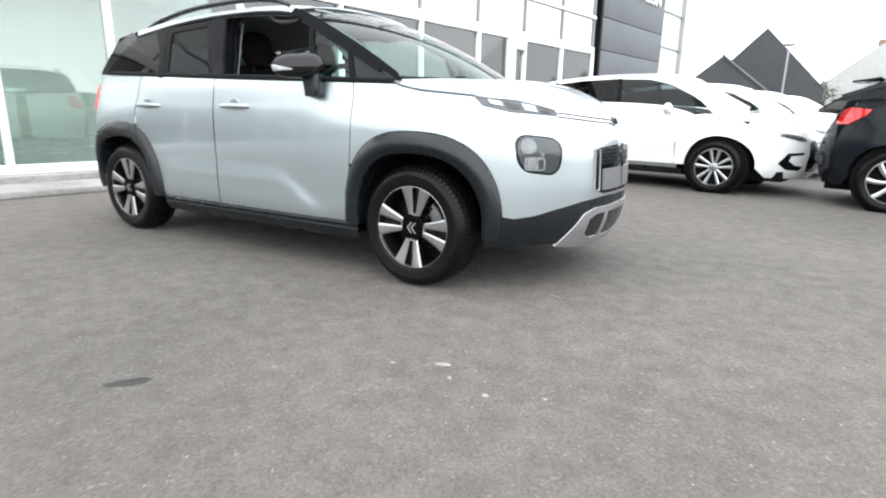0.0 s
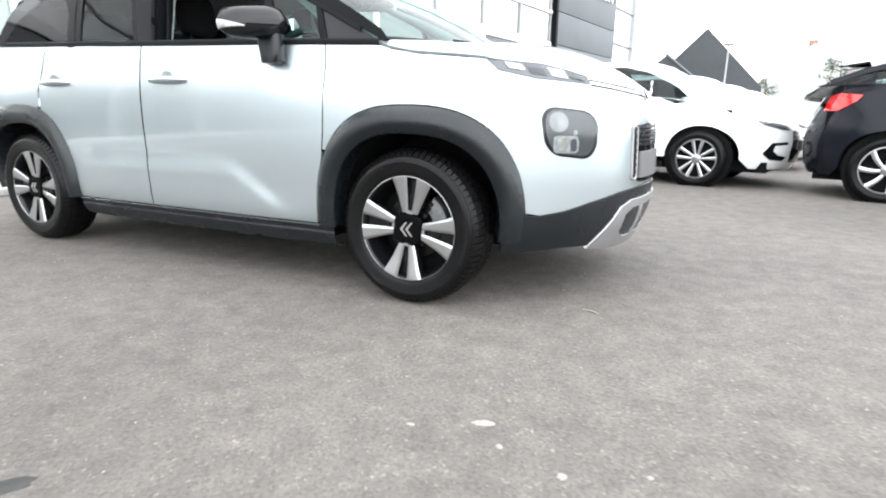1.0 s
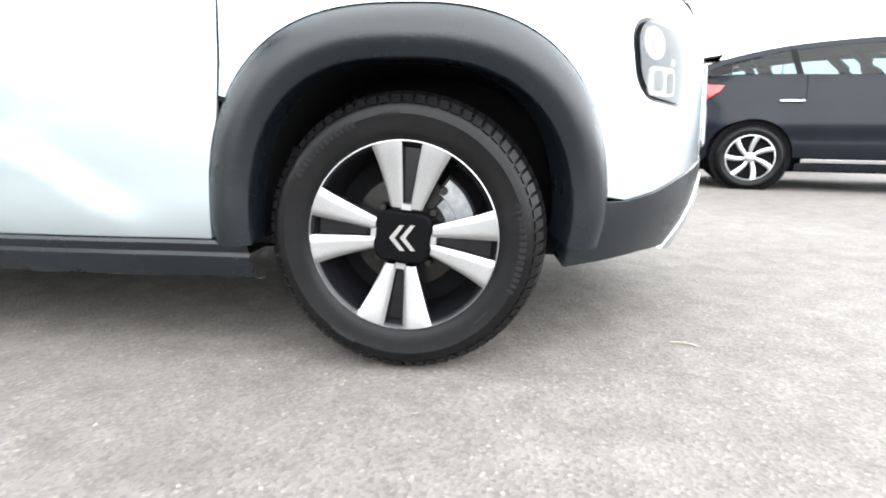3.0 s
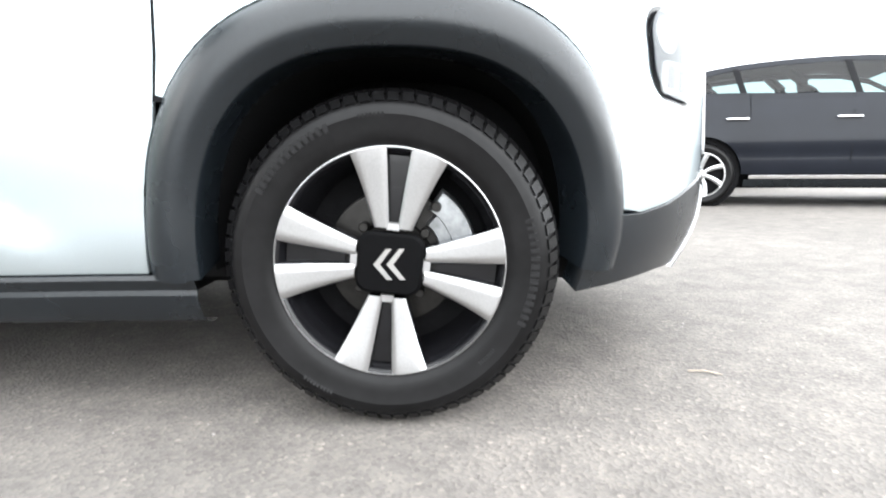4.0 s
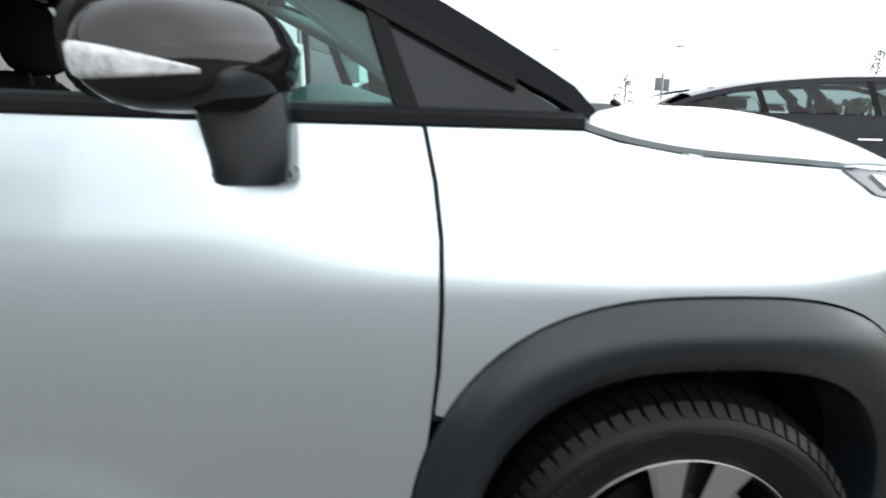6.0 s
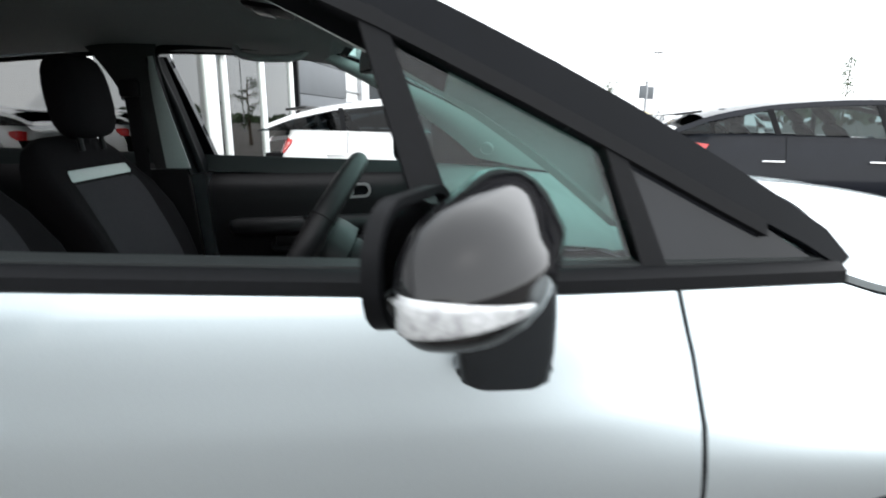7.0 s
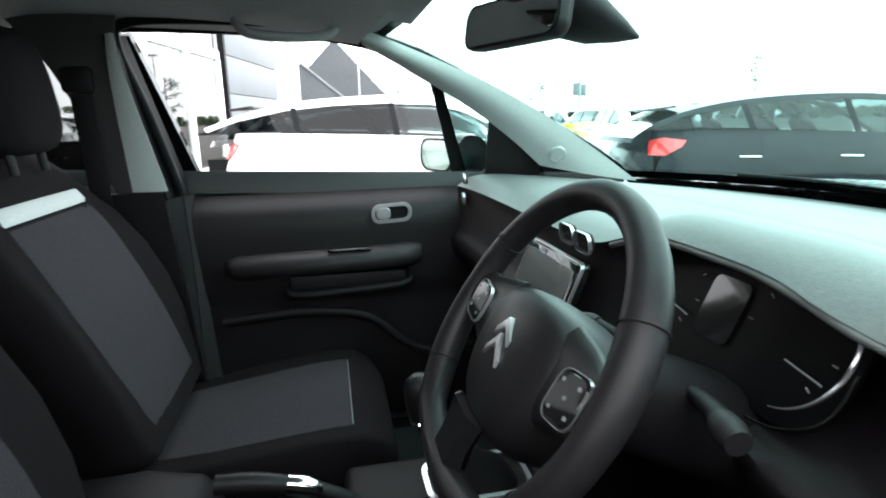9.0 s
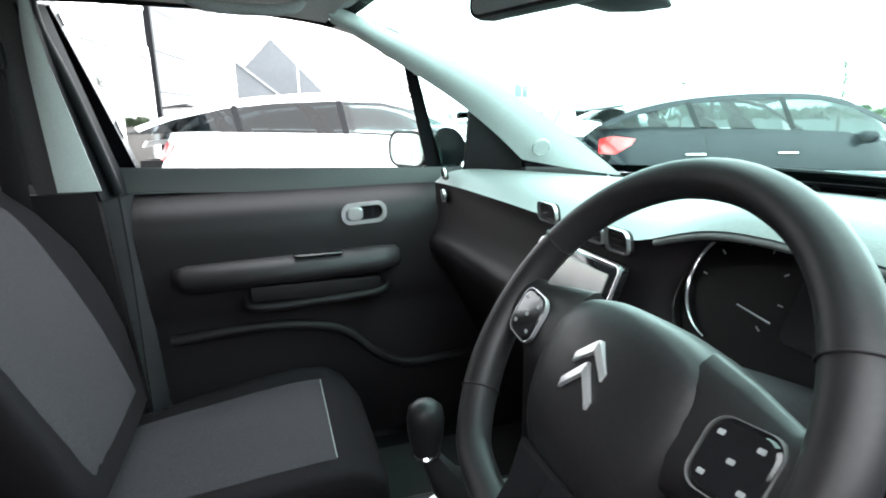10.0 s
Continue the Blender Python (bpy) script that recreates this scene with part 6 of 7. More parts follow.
blot("oil_stain", "dark dried oil stain on the tarmac", "stain", -0.185, -2.284, 0.075, 0.030, 50, "oil", 3, 0.001)
for k, (x, y, w, h, turn) in enumerate(((0.637, -1.579, 0.030, 0.013, 20), (0.873, -1.704, 0.012, 0.011, 0), (0.71, -1.66, 0.008, 0.010, 40), (0.47, -1.67, 0.012, 0.006, 10), (1.05, -1.62, 0.008, 0.006, 20))):
    blot("pale_fleck", "pale flattened fleck stuck on the tarmac", "fleck", x, y, w, h, turn, "fleck", 10 + k, 0.0025)
for k, (x, y, ln, turn) in enumerate(((0.715, -0.60, 0.075, -20),)):
    t = part("dry_twig", tube([(-ln / 2, 0, 0.003), (0, 0.006, 0.005), (ln / 2, 0, 0.003)], [0.0015, 0.0022, 0.001], 6, 8), "twig", None)
    t.matrix_basis = pose(x, y, 0.0, 0, 0, turn)
    tagged(t, "thin dry twig lying on the tarmac", "twig")
rnd = random.Random(7)
grit_bm = bmesh.new()
for _ in range(700):
    x, y = rnd.uniform(-3.5, 4), rnd.uniform(-3.4, 0.2)
    r = rnd.choice((0.002, 0.003, 0.003, 0.005))
    top = [grit_bm.verts.new((x + r * math.cos(a) * rnd.uniform(0.6, 1.3), y + r * math.sin(a) * rnd.uniform(0.6, 1.3), -0.0005)) for a in (0, 1.26, 2.5, 3.8, 5.0)]
    tip = grit_bm.verts.new((x, y, r * rnd.uniform(0.5, 0.9)))
    for i in range(5):
        grit_bm.faces.new((top[i], top[(i + 1) % 5], tip))
tagged(part("loose_grit", grit_bm, "fleck", None), "fine pale grit scattered over the tarmac", "grit", kind="stuff")

# ---- the showroom ----
FD = Vector((math.cos(radians(80)), math.sin(radians(80)), 0))
FO = Vector((FD.y, -FD.x, 0))
F0 = Vector((-5.95, 0, 0))


def on_front(s, z, d=0.0):
    return F0 + FD * s + FO * d + Vector((0, 0, z))


def slab(s0, s1, z0, z1, d0, d1, bevel=0.0):
    """A block in the front's own measure: along it, up, and out towards the forecourt."""
    bm = block(s0, s1, d0, d1, z0, z1, bevel)
    return moved(bm, Matrix(((FD.x, FO.x, 0, F0.x), (FD.y, FO.y, 0, F0.y), (0, 0, 1, 0), (0, 0, 0, 1))))


shop = thing("showroom", "glazed car showroom with white frames and a grey panelled tower", "building")
part("plinth", slab(-12, 24, 0.0, 0.14, -0.3, 0.35, 0.01), "concrete", shop, "pale concrete plinth")
part("sill", slab(-12, 14.1, 0.14, 0.24, -0.10, 0.10, 0.01), "frame", shop, "white sill")
part("pavement_edge", slab(-12, 24, 0.0, 0.07, 0.35, 1.15, 0.015), "concrete", shop, "concrete apron")
uprights = [-9.6, -7.8, -6.0, -4.2, -2.35, -0.31, 0.90, 2.7, 4.55, 6.55, 8.40, 10.25, 12.05, 13.85]
for s in uprights:
    part("mullion", slab(s - 0.035, s + 0.035, 0.20, 2.68, -0.10, 0.06, 0.006), "frame", shop, "white mullion")
    part("mullion", slab(s - 0.020, s + 0.020, 2.88, 6.43, -0.10, 0.03, 0.006), "post", shop, "slim grey upper mullion")
for z, h in ((2.78, 0.10), (3.68, 0.04), (4.58, 0.04), (5.5, 0.04), (6.55, 0.12)):
    part("transom", slab(-12, 13.9, z - h, z + h, -0.09, 0.045, 0.006), "frame", shop, "white transom")
for a, b in zip([-12] + uprights, uprights + [14.1]):
    for z0, z1 in ((0.24, 2.68), (2.88, 3.64), (3.72, 4.54), (4.62, 5.46), (5.54, 6.43)):
        part("pane", slab(a + 0.03, b - 0.03, z0, z1, -0.03, -0.018), "shop_glass" if z0 < 2 else "upper_glass", shop).visible_shadow = False
# entrance portal
part("door_frame", merged(slab(9.55, 9.75, 0.14, 2.70, -0.1, 0.12, 0.01), slab(9.75, 10.2, 2.45, 2.70, -0.1, 0.12, 0.01)), "frame", shop, "white door frame")
part("floor_inside", slab(-12, 14, 0.0, 0.13, -11, -0.3), "floor", shop, "pale showroom floor")
part("rear_wall", slab(-12, 24, 0.0, 6.6, -11.3, -11.0), "wall", shop, "pale showroom wall")
part("end_wall", slab(-12.3, -12.0, 0.0, 6.6, -11.3, 0.1), "wall", shop)
part("ceiling_inside", slab(-12, 14, 3.9, 4.05, -11, -0.5), "wall", shop)
part("roof_deck", slab(-12.2, 24.2, 6.68, 6.95, -11.4, 0.3), "cladding", shop, "flat roof edge")
for i in range(6):
    for j in range(3):
        part("ceiling_light", slab(-9 + 4 * i, -8.4 + 4 * i, 3.885, 3.899, -2.5 - 3 * j, -1.9 - 3 * j), "light_panel", shop)
# grey panelled tower
part("tower_core", slab(14.1, 19.0, 0.0, 7.4, -4, -0.02), "cladding", shop)
part("tower_edge", slab(14.02, 14.14, 0.0, 7.4, -0.1, 0.12), "seal", shop, "black edge strip")
for r in range(8):
    part("cassette", slab(14.16, 18.99, 0.1 + 0.92 * r, 0.1 + 0.92 * r + 0.90, -0.02, 0.05, 0.006), "cladding", shop, "grey cassette panel")
part("side_wing", slab(19.0, 21.0, 0.0, 7.0, -5, -0.05), "frame", shop, "white wing wall")
part("wing_post", slab(20.95, 21.1, 0.0, 6.5, -0.1, 0.1), "post", shop)
for z in (1.0, 2.2, 3.4, 4.6, 5.8):
    part("wing_rail", slab(19.0, 21.0, z, z + 0.05, -0.05, 0.03), "post", shop)
part("low_wing", slab(21.1, 24.0, 0.0, 3.6, -6, -0.3), "frame", shop, "low white wall")
word = bpy.data.curves.new("sign_letters", "FONT")
word.body, word.size, word.extrude, word.align_x = "SALON", 0.62, 0.02, "CENTER"
word_ob = new("tmp_word", word)
word_mesh = bpy.data.meshes.new_from_object(word_ob)
bpy.data.objects.remove(word_ob)
sign = thing("sign_letters", "white raised letters fixed to grey panels", "sign")
lb = bmesh.new()
lb.from_mesh(word_mesh)
moved(lb, Matrix(((FD.x, 0, FO.x, 0), (FD.y, 0, FO.y, 0), (0, 1, 0, 0), (0, 0, 0, 1))))
moved(lb, Matrix.Translation(on_front(17.55, 4.62, 0.08)))
part("letters", lb, "letters", sign)


# ---- parked cars ----
def parked_car(name, label, paint, at, turn, wheels, estate=0.0, group="parked cars", cut=0.0, rear="cabin_glass", size=1.0):
    c = thing(name, label, "car", group, (*at, 0), turn)
    c.matrix_basis = c.matrix_basis @ Matrix.Scale(size, 4)
    base = 2.727

    def wide(x, z):
        return curve([(0.15, 0.80), (0.25, 0.86), (0.45, 0.90), (0.62, 0.915), (0.78, 0.905), (0.90, 0.885), (1.0, 0.855), (1.1, 0.82)], z) - 0.10 * step(-0.6, 0.3, x) * step(0.66, 0.95, z) - 0.012 * math.exp(-((z - 0.52) / 0.07) ** 2)

    def nose(z):
        return curve([(0.15, 0.80), (0.25, 0.90), (0.42, 0.945), (0.6, 0.93), (0.75, 0.86), (0.88, 0.72), (1.0, 0.55)], z)

    def tail(z):
        return curve([(0.15, 0.52), (0.25, 0.62), (0.5, 0.68), (0.75, 0.66), (0.95, 0.58), (1.1, 0.50)], z)

    def shape(u, z):
        if u > 0:
            f = min(u / 1.3, 1) * math.pi / 2
            return Vector((nose(z) * math.sin(f) ** 0.92, -wide(min(u, 0.3), z) * max(math.cos(f), 0) ** 0.9, z))
        if u < -2.85:
            f = min((-2.85 - u) / 1.05, 1) * math.pi / 2
            return Vector((-2.85 - (tail(z) - cut) * math.sin(f) ** 0.85, -wide(-2.85, z) * max(math.cos(f), 0) ** 0.66, z))
        return Vector((u, -wide(u, z), z))

    def waist(x):
        return curve([(-3.9, 1.11), (-3.0, 1.14), (-2.0, 1.12), (-1.0, 1.085), (-0.6, 1.045), (-0.45, 1.0), (-0.1, 0.95)], x)
    edge_line = [(-0.3, 0.945), (0.0, 0.925), (0.3, 0.885), (0.55, 0.835), (0.75, 0.79), (1.0, 0.745), (1.3, 0.725)]

    def hoop(cx, r=0.375, n=20):
        return [(cx + r * math.cos(a), 0.33 + r * math.sin(a)) for a in [math.pi * (1 - k / n) for k in range(n + 1)] if 0.33 + r * math.sin(a) > 0.225]

    def gw(x, z):
        t = (z - 0.95) / 0.5
        return 0.865 - 0.22 * t - 0.10 * step(-0.6, 0.3, x) * max(0.2, 1 - t) - 0.05 * (1 - step(-3.4, -2.0, x))

    def gh(x, z):
        return Vector((x, -gw(x, z), z))

    def topl(x):
        return curve([(-3.35, 1.14 + 0.17 * estate), (-3.0, 1.27 + 0.10 * estate), (-2.5, 1.37 + 0.05 * estate), (-2.0, 1.415), (-1.5, 1.43), (-1.0, 1.41), (-0.7, 1.34), (-0.4, 1.20), (-0.1, 1.03)], x)
    for flip in (False, True):
        outline = ([(-3.9, 0.24), (-3.2, 0.235)] + hoop(-base) + hoop(0.0) + [(0.5, 0.225), (0.9, 0.21), (1.3, 0.20)] + [(u, z) for u, z in edge_line[::-1]]
                   + [(x, waist(x)) for x in (-0.45, -0.8, -1.2, -1.6, -2.0, -2.4, -2.85, -3.3, -3.9)])
        panel("body_side", outline, shape, paint, c, flip=flip, grid=0.08, rim=0.03)
        glf = [(x, waist(x) + 0.01) for x in (-1.38, -1.1, -0.6, -0.3)] + [(x, topl(x) - 0.01) for x in (-0.42, -0.7, -1.0, -1.2, -1.44)]
        panel("side_window", glf, gh, "cabin_glass", c, "tinted side window", flip=flip, grid=0.15, rim=0.01)
        glr = [(x, waist(x) + 0.01) for x in (-3.0, -2.4, -1.8, -1.384)] + [(x, topl(x) - 0.01) for x in (-1.444, -1.7, -2.0, -2.5)] + [(-2.95, max(topl(-2.95) - 0.03, waist(-3) + 0.06))]
        panel("side_window", glr, gh, rear, c, "dark rear side window" if rear == "dark_glass" else "tinted side window", flip=flip, grid=0.15, rim=0.01)
        for xa in (-1.35, -2.35):
            panel("pillar", [(xa - 0.035, waist(xa)), (xa + 0.025, waist(xa)), (xa - 0.045, topl(xa) - 0.005), (xa - 0.105, topl(xa) - 0.005)], proud(gh, 0.004), "seal", c, flip=flip, grid=0.2, rim=0.006)
        arcp = [(x, topl(x) - 0.012) for x in (-3.3, -3.0, -2.5, -2.0, -1.5, -1.0, -0.7, -0.4, -0.12)] + [(x, topl(x) + 0.04) for x in (-0.09, -0.4, -0.7, -1.0, -1.5, -2.0, -2.5, -3.0, -3.33)]
        panel("roof_arch", arcp, proud(gh, 0.004), paint, c, flip=flip, grid=0.12, rim=0.02)
        rearq = [(-2.95, waist(-3) + 0.0), (-2.95, topl(-2.95) - 0.02), (-3.3, topl(-3.3)), (-3.42, waist(-3.4))]
        panel("rear_pillar", rearq, proud(gh, 0.002), "dark_glass", c, "dark rear quarter window", flip=flip, grid=0.12, rim=0.02)
        hlp = [(0.50, 0.80), (0.62, 0.775), (0.95, 0.705), (1.0, 0.66), (0.86, 0.665), (0.62, 0.715)]
        hd = panel("headlamp", hlp, proud(shape, 0.006), "reflector", c, "slim headlamp", flip=flip, grid=0.08)
        panel("headlamp_lens", hlp, proud(shape, 0.012), "lens", hd, flip=flip, grid=0.08, rim=0.0)
        panel("lower_grille", [(1.02, 0.30), (0.99, 0.40), (1.05, 0.66), (1.3, 0.67), (1.3, 0.28)], proud(shape, 0.006), "gloss", c, "black grille", flip=flip, grid=0.1)
        for k in range(3):
            panel("grille_bar", [(1.05, 0.56 + 0.04 * k), (1.3, 0.56 + 0.04 * k), (1.3, 0.575 + 0.04 * k), (1.05, 0.575 + 0.04 * k)], proud(shape, 0.014), "chrome", c, "chrome bar", flip=flip, grid=0.1, rim=0.008)
        panel("bumper_vent", [(0.60, 0.40), (0.70, 0.33), (0.88, 0.315), (0.93, 0.36), (0.80, 0.38), (0.72, 0.43), (0.74, 0.49), (0.92, 0.50), (0.92, 0.53), (0.70, 0.52)], proud(shape, 0.005), "gloss", c, "black bumper vent", flip=flip, grid=0.08)
        panel("number_plate", [(1.12, 0.44), (1.3, 0.44), (1.3, 0.54), (1.12, 0.54)], proud(shape, 0.02), "plate", c, "blank number plate", flip=flip, grid=0.2, rim=0.01)
        tlp = [(-3.02, 1.03), (-3.06, 0.97), (-3.22, 0.88), (-3.42, 0.88), (-3.48, 1.02), (-3.30, 1.055)]
        panel("tail_lamp", tlp, proud(shape, 0.012), "red", c, "red tail lamp", flip=flip, grid=0.06)
        panel("rear_plate", [(-3.72, 0.46), (-3.9, 0.46), (-3.9, 0.56), (-3.72, 0.56)], proud(shape, 0.01), "plate", c, "blank number plate", flip=flip, grid=0.2, rim=0.01)
        panel("sill_strip", [(-2.28, 0.285), (-0.46, 0.285), (-0.46, 0.318), (-2.28, 0.318)], proud(shape, 0.012), "chrome" if paint == "navy" else "satin", c, "bright sill strip", flip=flip, grid=0.2, rim=0.012)
        panel("sill_skirt", [(-2.32, 0.20), (-0.40, 0.20), (-0.40, 0.27), (-2.32, 0.27)], proud(shape, 0.004), "clad", c, flip=flip, grid=0.2)
        for xh in (-1.45, -2.42):
            y = shape(xh, 0.86).y
            hm = tube([(xh - 0.10, y + 0.002, 0.872), (xh - 0.08, y - 0.02, 0.874), (xh + 0.08, y - 0.022, 0.872), (xh + 0.10, y + 0.002, 0.870)], 0.012, 8, 12)
            part("door_handle", moved(hm, MIRROR) if flip else hm, "chrome" if paint == "navy" else paint, c)
        for xs in (-0.50, -1.41, -2.30):
            panel("door_gap", [(xs - 0.004, 0.33 if xs > -2 else 0.60), (xs + 0.004, 0.33 if xs > -2 else 0.60), (xs + 0.004, waist(xs) - 0.01), (xs - 0.004, waist(xs) - 0.01)], proud(shape, 0.0015), "seal", c, flip=flip, grid=0.3, rim=0.0)
        mm = loft([[Vector((-0.66 + 0.05 * t + rx * math.cos(q), -0.80 - 0.22 * t, 1.02 + 0.01 * t + rz * math.sin(q))) for q in [2 * math.pi * k / 16 for k in range(16)]] for t, rx, rz in ((0, 0.03, 0.025), (0.25, 0.06, 0.06), (0.6, 0.065, 0.07), (0.9, 0.05, 0.055), (1.0, 0.015, 0.02))])
        part("door_mirror", moved(mm, MIRROR) if flip else mm, paint, c, angle=70)
        for cx in (0.0, -base):
            bm = loft([[Vector((cx + 0.37 * math.cos(a), (1 if flip else -1) * y, 0.33 + 0.37 * math.sin(a))) for a in [2 * math.pi * k / 24 for k in range(24)]] for y in (0.62, 0.86)])
            part("arch_liner", bm, "liner", c)
            w = road_wheel(cx, 0.915 if flip else -0.915, 1 if flip else -1, c, wheels)

    def hood(a, b):
        s = 2 * b - 1
        q = 1 - abs(s)
        side = shape(-0.3 + 0.85 * a, curve(edge_line, -0.3 + 0.85 * a))
        front = shape(0.55 + 0.75 * q, curve(edge_line, 0.55 + 0.75 * q))
        bl = 1 - (1 - q) ** 2.2
        m0, m1 = Vector((0.05, 0, 0.985)), shape(1.3, 0.725)
        mid = m0.lerp(m1, a) + Vector((0, 0, 0.06 * math.sin(math.pi * a)))
        lin = side.lerp(mid, q)
        lin.z = side.z + (mid.z - side.z) * bl
        c1 = shape(0.55, curve(edge_line, 0.55)).lerp(m1, q)
        c1.z = shape(0.55, curve(edge_line, 0.55)).z + (m1.z - shape(0.55, curve(edge_line, 0.55)).z) * bl
        p = lin + (front - c1) * a
        return Vector((p.x, p.y if s < 0 else -p.y, p.z))
    part("bonnet", sheet(hood, 14, 20, thick=-0.008), paint, c, angle=60)

    def crown(a, b):
        s = 2 * b - 1
        x = -0.72 + (-2.33 + 0.6 * cut) * a
        zt = topl(x) + 0.035
        return Vector((x + 0.10 * (1 - s * s) * (1 - a), s * (gw(x, zt) - 0.0), zt + 0.05 * (1 - abs(s) ** 2.4)))
    part("roof", sheet(crown, 16, 12, thick=0.006), paint, c, angle=70)

    def front_glass(a, b):
        s = 2 * b - 1
        t = crown(0, b)
        l = Vector((-0.12 + 0.22 * (1 - s * s), s * 0.70, 0.955 + 0.03 * (1 - s * s)))
        return l.lerp(t, a) + Vector((0.02, 0, 0.02)) * math.sin(math.pi * a)
    part("windscreen", sheet(front_glass, 8, 14), "cabin_glass", c, "tinted windscreen", angle=180)

    def rear_glass(a, b):
        s = 2 * b - 1
        t = crown(1, b)
        l = Vector((-3.50 + cut - 0.06 * (1 - s * s), s * 0.66, 1.055))
        return t.lerp(l, a) + Vector((-0.02, 0, 0.02)) * math.sin(math.pi * a)
    part("rear_window", sheet(rear_glass, 8, 14), "dark_glass", c, "dark rear window", angle=180)
    sp = crown(1, 0.5)
    part("roof_spoiler", moved(block(-0.16, 0.10, -0.52, 0.52, -0.012, 0.012, 0.008), pose(sp.x - 0.08, 0, sp.z + 0.012, 0, -8, 0)), "gloss", c, "black roof spoiler")
    part("boot_lid", sheet(lambda a, b: Vector((-3.50 + cut - 0.06 * (1 - (2 * b - 1) ** 2) + (-0.02) * a, (2 * b - 1) * (0.66 + 0.04 * a), 1.055 - 0.05 * a)), 3, 12, thick=0.01), paint, c)
    part("underbody", block(-3.35, 0.70, -0.66, 0.66, 0.18, 0.30), "liner", c)
    part("cabin_floor", block(-3.30, 0.30, -0.78, 0.78, 0.30, 0.88), "liner", c)
    for xs, ys in ((-1.42, -0.36), (-1.42, 0.36), (-2.35, -0.36), (-2.35, 0.36)):
        back = loft([[Vector((xs - 0.28 * k + dx, ys + hw * math.copysign(abs(math.cos(q)) ** 0.6, math.cos(q)), 0.86 + 0.36 * k)) + Vector((0.05 * math.sin(q), 0, 0)) for q in [2 * math.pi * n / 14 for n in range(14)]] for k, hw, dx in ((0, 0.23, 0), (0.5, 0.24, 0), (0.9, 0.20, 0), (1.0, 0.12, 0), (1.02, 0.06, 0), (1.12, 0.06, 0.01), (1.15, 0.12, 0.02), (1.35, 0.12, 0.0), (1.48, 0.09, -0.01))])
        part("cabin_seat", back, "cloth", c, "dark seat back", angle=60)
    dash_bm = sheet(lambda a, b: Vector((-0.15 - 0.55 * a, -0.70 + 1.40 * b, 0.93 + 0.05 * math.sin(math.pi * min(a * 1.3, 1)))), 6, 8, thick=-0.03)
    part("cabin_dash", dash_bm, "trim", c, "dark dash top", angle=60)
    return c


dark_car = parked_car("dark_hatchback", "dark blue-black hatchback parked on the forecourt", "navy", (5.42, 4.056), -13.7, "blade", size=0.987)
white_car = parked_car("white_hatchback", "white hatchback parked beside the showroom", "white", (1.08, 5.28), -11, "five", cut=0.24, rear="dark_glass")
for k in (1, 2, 3):
    pos = Vector((1.08 + 0.5 * k, 5.28 + 2.75 * k, 0))
    copy_thing(white_car, pose(pos.x, pos.y, 0, 0, 0, -11))
far = parked_car("silver_estate", "pale silver hatchback parked with its tail to the forecourt", "white", (5.6, 18.2), 76, "five", estate=0.8)
for x, y, turn, paint, label in ((7.6, 19.2, 80, "blue_paint", "small blue hatchback in the parked row"), (6.6, 14.6, 82, "yellow_paint", "yellow hatchback parked in the row"), (9.2, 16.5, 84, "grey_paint", "grey hatchback parked in the row")):
    parked_car("parked_hatchback", label, paint, (x, y), turn, "five", estate=0.6)
copy_thing(white_car, pose(5.3, 10.2, 0, 0, 0, 70))

# ---- distance ----
house = thing("gabled_house", "dark slate gabled house beyond the car park", "house")


def gable(x0, x1, y, depth, eave, ridge, xr):
    bm = bmesh.new()
    f = [bm.verts.new((x, y, z)) for x, z in ((x0, 0), (x1, 0), (x1, eave), (xr, ridge), (x0, eave))]
    b = [bm.verts.new((v.co.x, y + depth, v.co.z)) for v in f]
    bm.faces.new(f)
    bm.faces.new(b[::-1])
    for i in range(5):
        j = (i + 1) % 5
        bm.faces.new((f[j], f[i], b[i], b[j]))
    bmesh.ops.recalc_face_normals(bm, faces=bm.faces)
    return bm


part("gable_wall", gable(-4.0, 3.4, 40.6, 9, 2.9, 6.75, -0.25), "roof_tile", house, "dark slate gable")
part("low_gable", gable(-6.2, 1.2, 39.6, 6, 2.0, 5.0, -2.6), "roof_tile", house, "lower dark gable")
part("verge", merged(tube([(-2.6, 39.55, 5.05), (-0.7, 39.55, 3.5), (1.25, 39.55, 1.95)], 0.09, 6, 4)), "cladding", house)
house2 = thing("rendered_house", "pale rendered house with a light grey roof", "house")
part("wall", block(3.6, 8.6, 41.5, 48, 0, 3.2), "render_wall", house2, "pale pink rendered wall")
part("roof", gable(3.2, 9.0, 41.2, 7, 3.2, 5.6, 6.1), "pale_roof", house2, "grey tiled roof")
part("chimney", block(6.0, 6.5, 43, 43.6, 5.0, 6.0), "brick", house2)
lamp = thing("street_lamp", "tall galvanised street lamp beyond the parked cars", "street lamp")
part("pole", tube([(1.15, 36.6, 0), (1.15, 36.6, 2.6), (1.15, 36.6, 5.2)], [0.07, 0.055, 0.045], 10, 10), "post", lamp)
part("lantern", block(0.85, 1.45, 36.4, 36.8, 5.15, 5.3, 0.04), "post", lamp)
sp = thing("car_park_sign", "small dark sign boards on a galvanised post", "sign")
part("post", tube([(9.38, 21.4, 0), (9.38, 21.4, 1.4), (9.38, 21.4, 2.8)], 0.06, 10, 8), "post", sp)
part("board", merged(block(9.05, 9.36, 21.32, 21.36, 2.10, 2.62, 0.01), block(9.41, 9.72, 21.44, 21.48, 2.08, 2.58, 0.01)), "cladding", sp, "dark sign board")
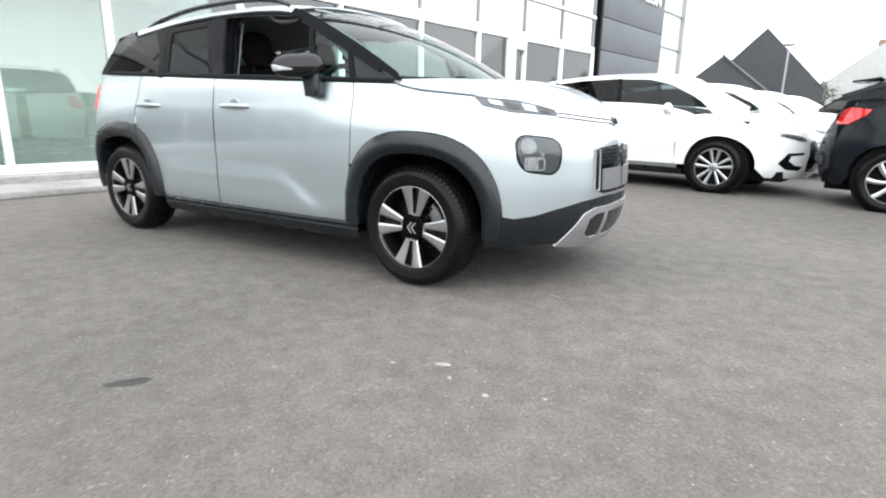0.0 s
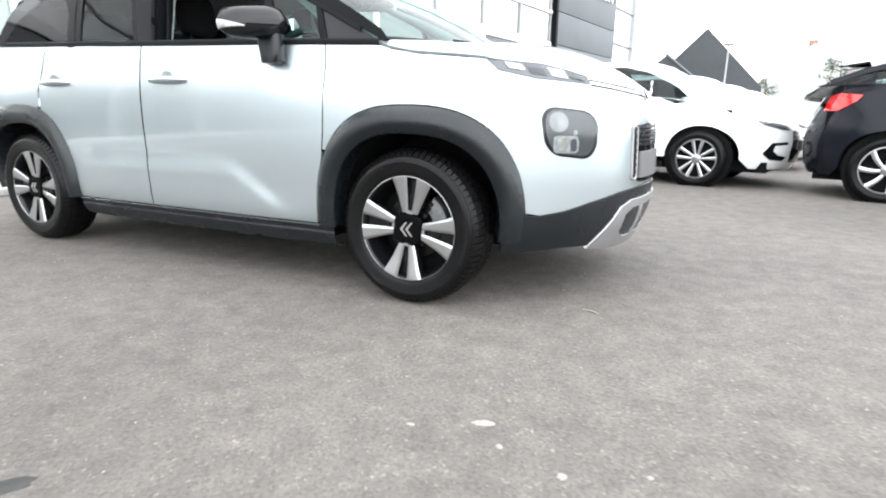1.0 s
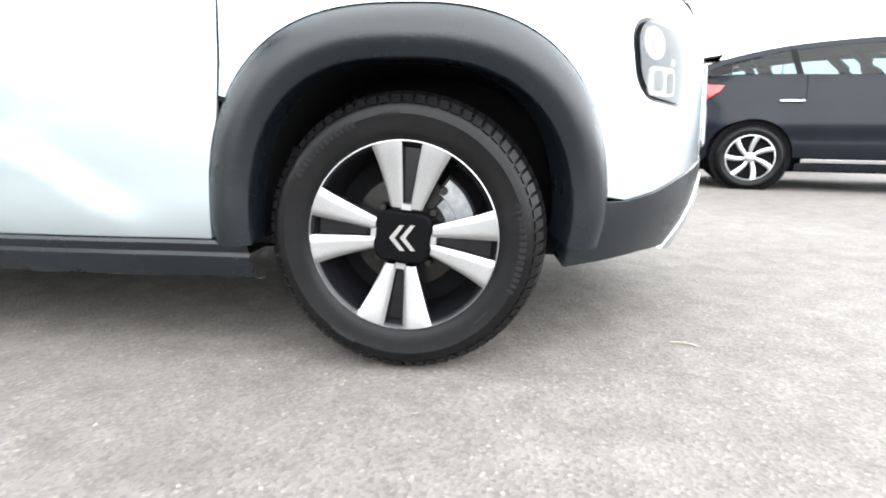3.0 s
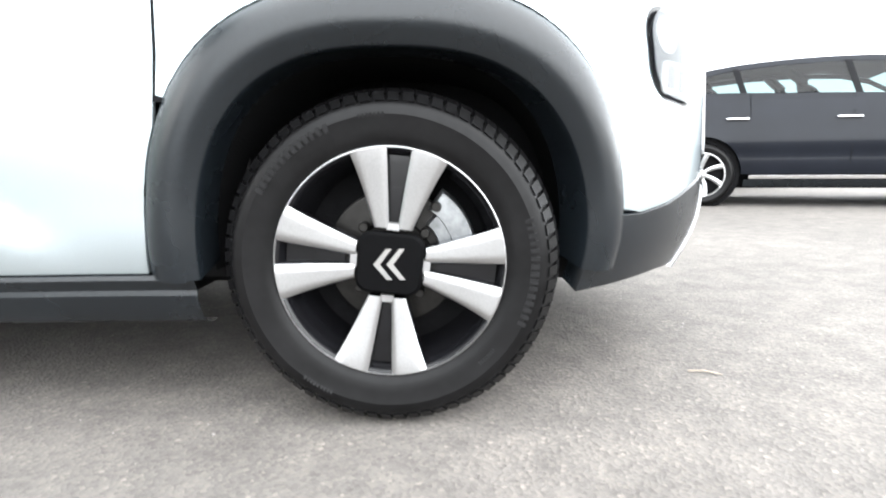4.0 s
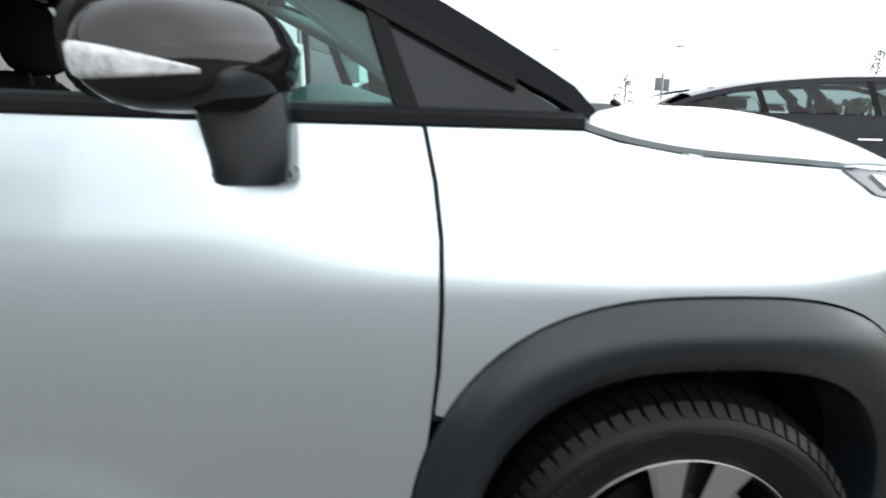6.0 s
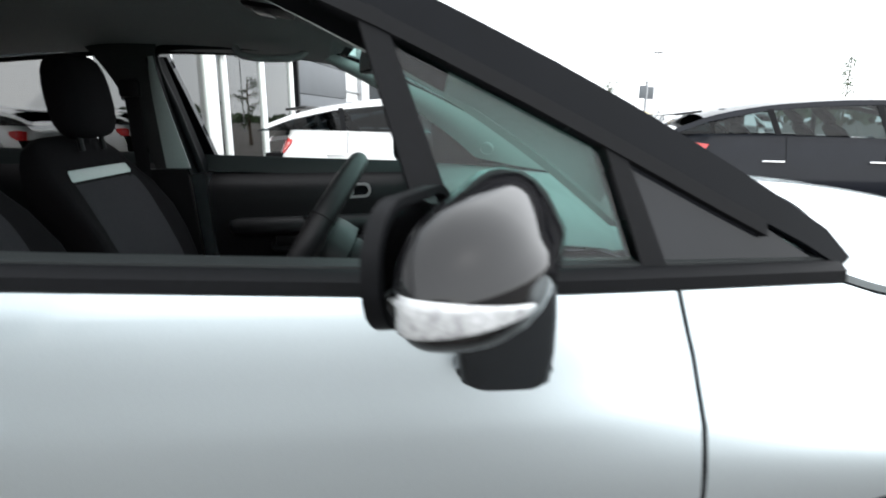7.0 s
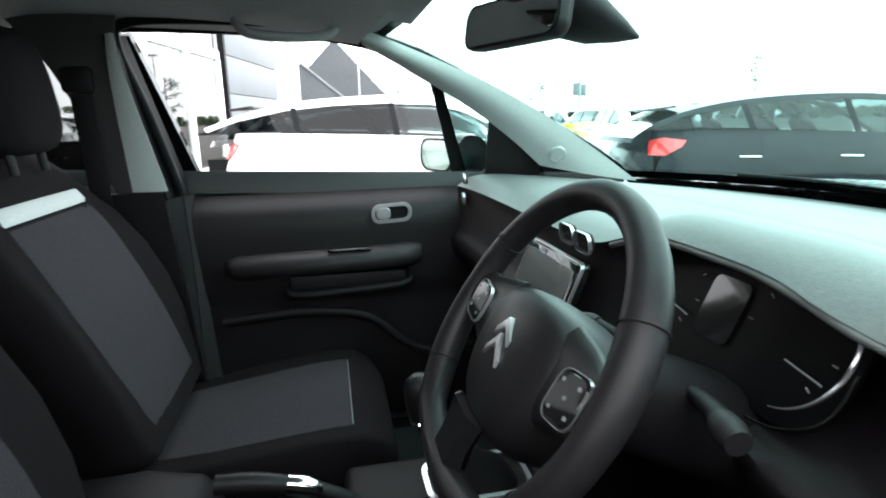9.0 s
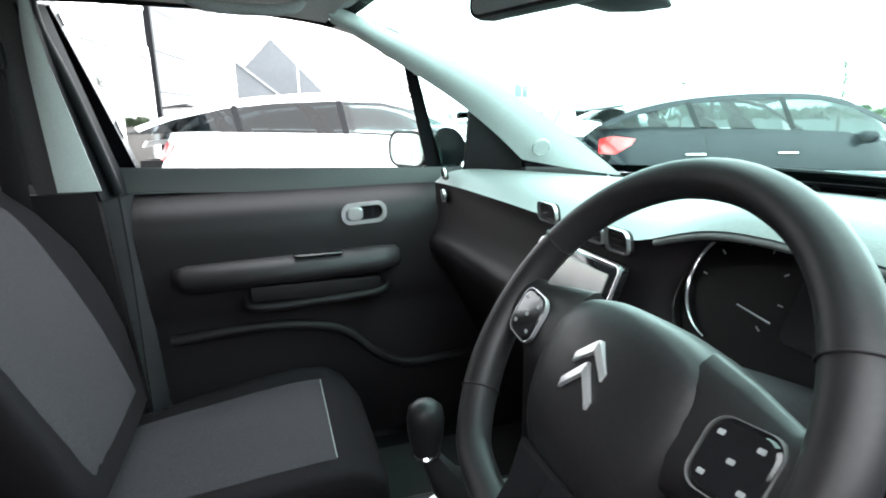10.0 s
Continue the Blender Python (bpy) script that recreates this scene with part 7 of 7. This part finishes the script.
for x, y, h in ((-9, 52, 9), (14, 60, 8), (22, 48, 7)):
    lm = thing("street_lamp", "slim far street lamp", "street lamp")
    part("pole", tube([(x, y, 0), (x, y, h / 2), (x, y, h)], [0.08, 0.06, 0.05], 8, 6), "post", lm)
    part("lantern", block(x - 0.4, x + 0.4, y - 0.2, y + 0.2, h - 0.05, h + 0.1, 0.04), "post", lm)


def tree(x, y, height, spread, seed, narrow=False, leaves=700):
    rnd = random.Random(seed)
    t = thing("tree", "slender tree with a thin crown" if not narrow else "tall narrow tree with a sparse crown", "tree", "trees", (x, y, 0))
    limbs = [tube([(0, 0, 0), (0.05, 0.02, height * 0.45), (0, 0, height * 0.95)], [0.06 + height * 0.012, 0.05, 0.012], 8, 10)]
    tips = []
    for k in range(14):
        z = height * (0.25 + 0.68 * k / 14)
        a = rnd.uniform(0, 6.28)
        r = spread * (0.5 + 0.5 * rnd.random()) * ((1.05 - z / height) if narrow else math.sin(math.pi * min(1, (z / height - 0.1) / 0.95)))
        tip = Vector((r * math.cos(a), r * math.sin(a), z + 0.25 * r))
        tips.append((Vector((0, 0, z)), tip))
        limbs.append(tube([(0, 0, z), tuple(Vector((0, 0, z)).lerp(tip, 0.5) + Vector((0, 0, 0.05))), tuple(tip)], [0.03, 0.018, 0.006], 6, 5))
    part("trunk", merged(*limbs), "bark", t)
    bm = bmesh.new()
    for _ in range(leaves):
        o, tip = rnd.choice(tips)
        p = o.lerp(tip, rnd.uniform(0.35, 1.05)) + Vector((rnd.gauss(0, 0.13), rnd.gauss(0, 0.13), rnd.gauss(0, 0.12))) * (height / 5)
        s = rnd.uniform(0.04, 0.10) * (height / 5)
        n = Vector((rnd.gauss(0, 1), rnd.gauss(0, 1), rnd.gauss(0, 1))).normalized()
        u = n.orthogonal().normalized()
        v = n.cross(u)
        bm.faces.new([bm.verts.new(p + s * q) for q in (u, v * 0.55, -u, -v * 0.55)])
    part("crown", bm, "leaf", t, kind="stuff")


tree(5.2, 24.5, 3.4, 0.9, 2)
tree(10.6, 29, 3.6, 0.9, 5)
tree(31, 37, 6.2, 1.3, 9, narrow=True, leaves=420)
tree(26, 20, 4.5, 1.0, 11, narrow=True, leaves=420)
tree(3.0, 30, 3.0, 0.8, 15)
rnd = random.Random(21)
woods = bmesh.new()
for k in range(2600):
    a = radians(rnd.uniform(-10, 130))
    d = rnd.uniform(170, 190)
    p = Vector((d * math.cos(a), d * math.sin(a), rnd.uniform(0, 1) ** 0.7 * (2.6 + 1.6 * math.sin(9 * a) + 1.0 * math.sin(23 * a))))
    n = Vector((rnd.gauss(0, 1), rnd.gauss(0, 1), rnd.gauss(0, 0.6))).normalized()
    u = n.orthogonal().normalized()
    v = n.cross(u)
    s = rnd.uniform(0.8, 1.8)
    woods.faces.new([woods.verts.new(p + s * (u * math.cos(q) + v * math.sin(q) * 0.7)) for q in (0, 1.1, 2.2, 3.3, 4.4, 5.4)])
tagged(part("far_woods", woods, "leaf", None), "low line of far trees on the horizon", "trees", kind="stuff")
# what stands across the forecourt and shows only as a reflection in the glass
hedge = bmesh.new()
for k in range(2600):
    p = Vector((rnd.uniform(20, 34), rnd.uniform(-14, 4), rnd.uniform(0.05, 1) ** 0.8 * 1.7))
    n = Vector((rnd.gauss(0, 1), rnd.gauss(0, 1), rnd.gauss(0, 1))).normalized()
    u = n.orthogonal().normalized()
    v = n.cross(u)
    s = rnd.uniform(0.10, 0.28)
    hedge.faces.new([hedge.verts.new(p + s * q) for q in (u, v * 0.6, -u, -v * 0.6)])
tagged(part("golden_hedge", hedge, "shrub", None), "golden shrubs across the forecourt", "hedge", kind="stuff")
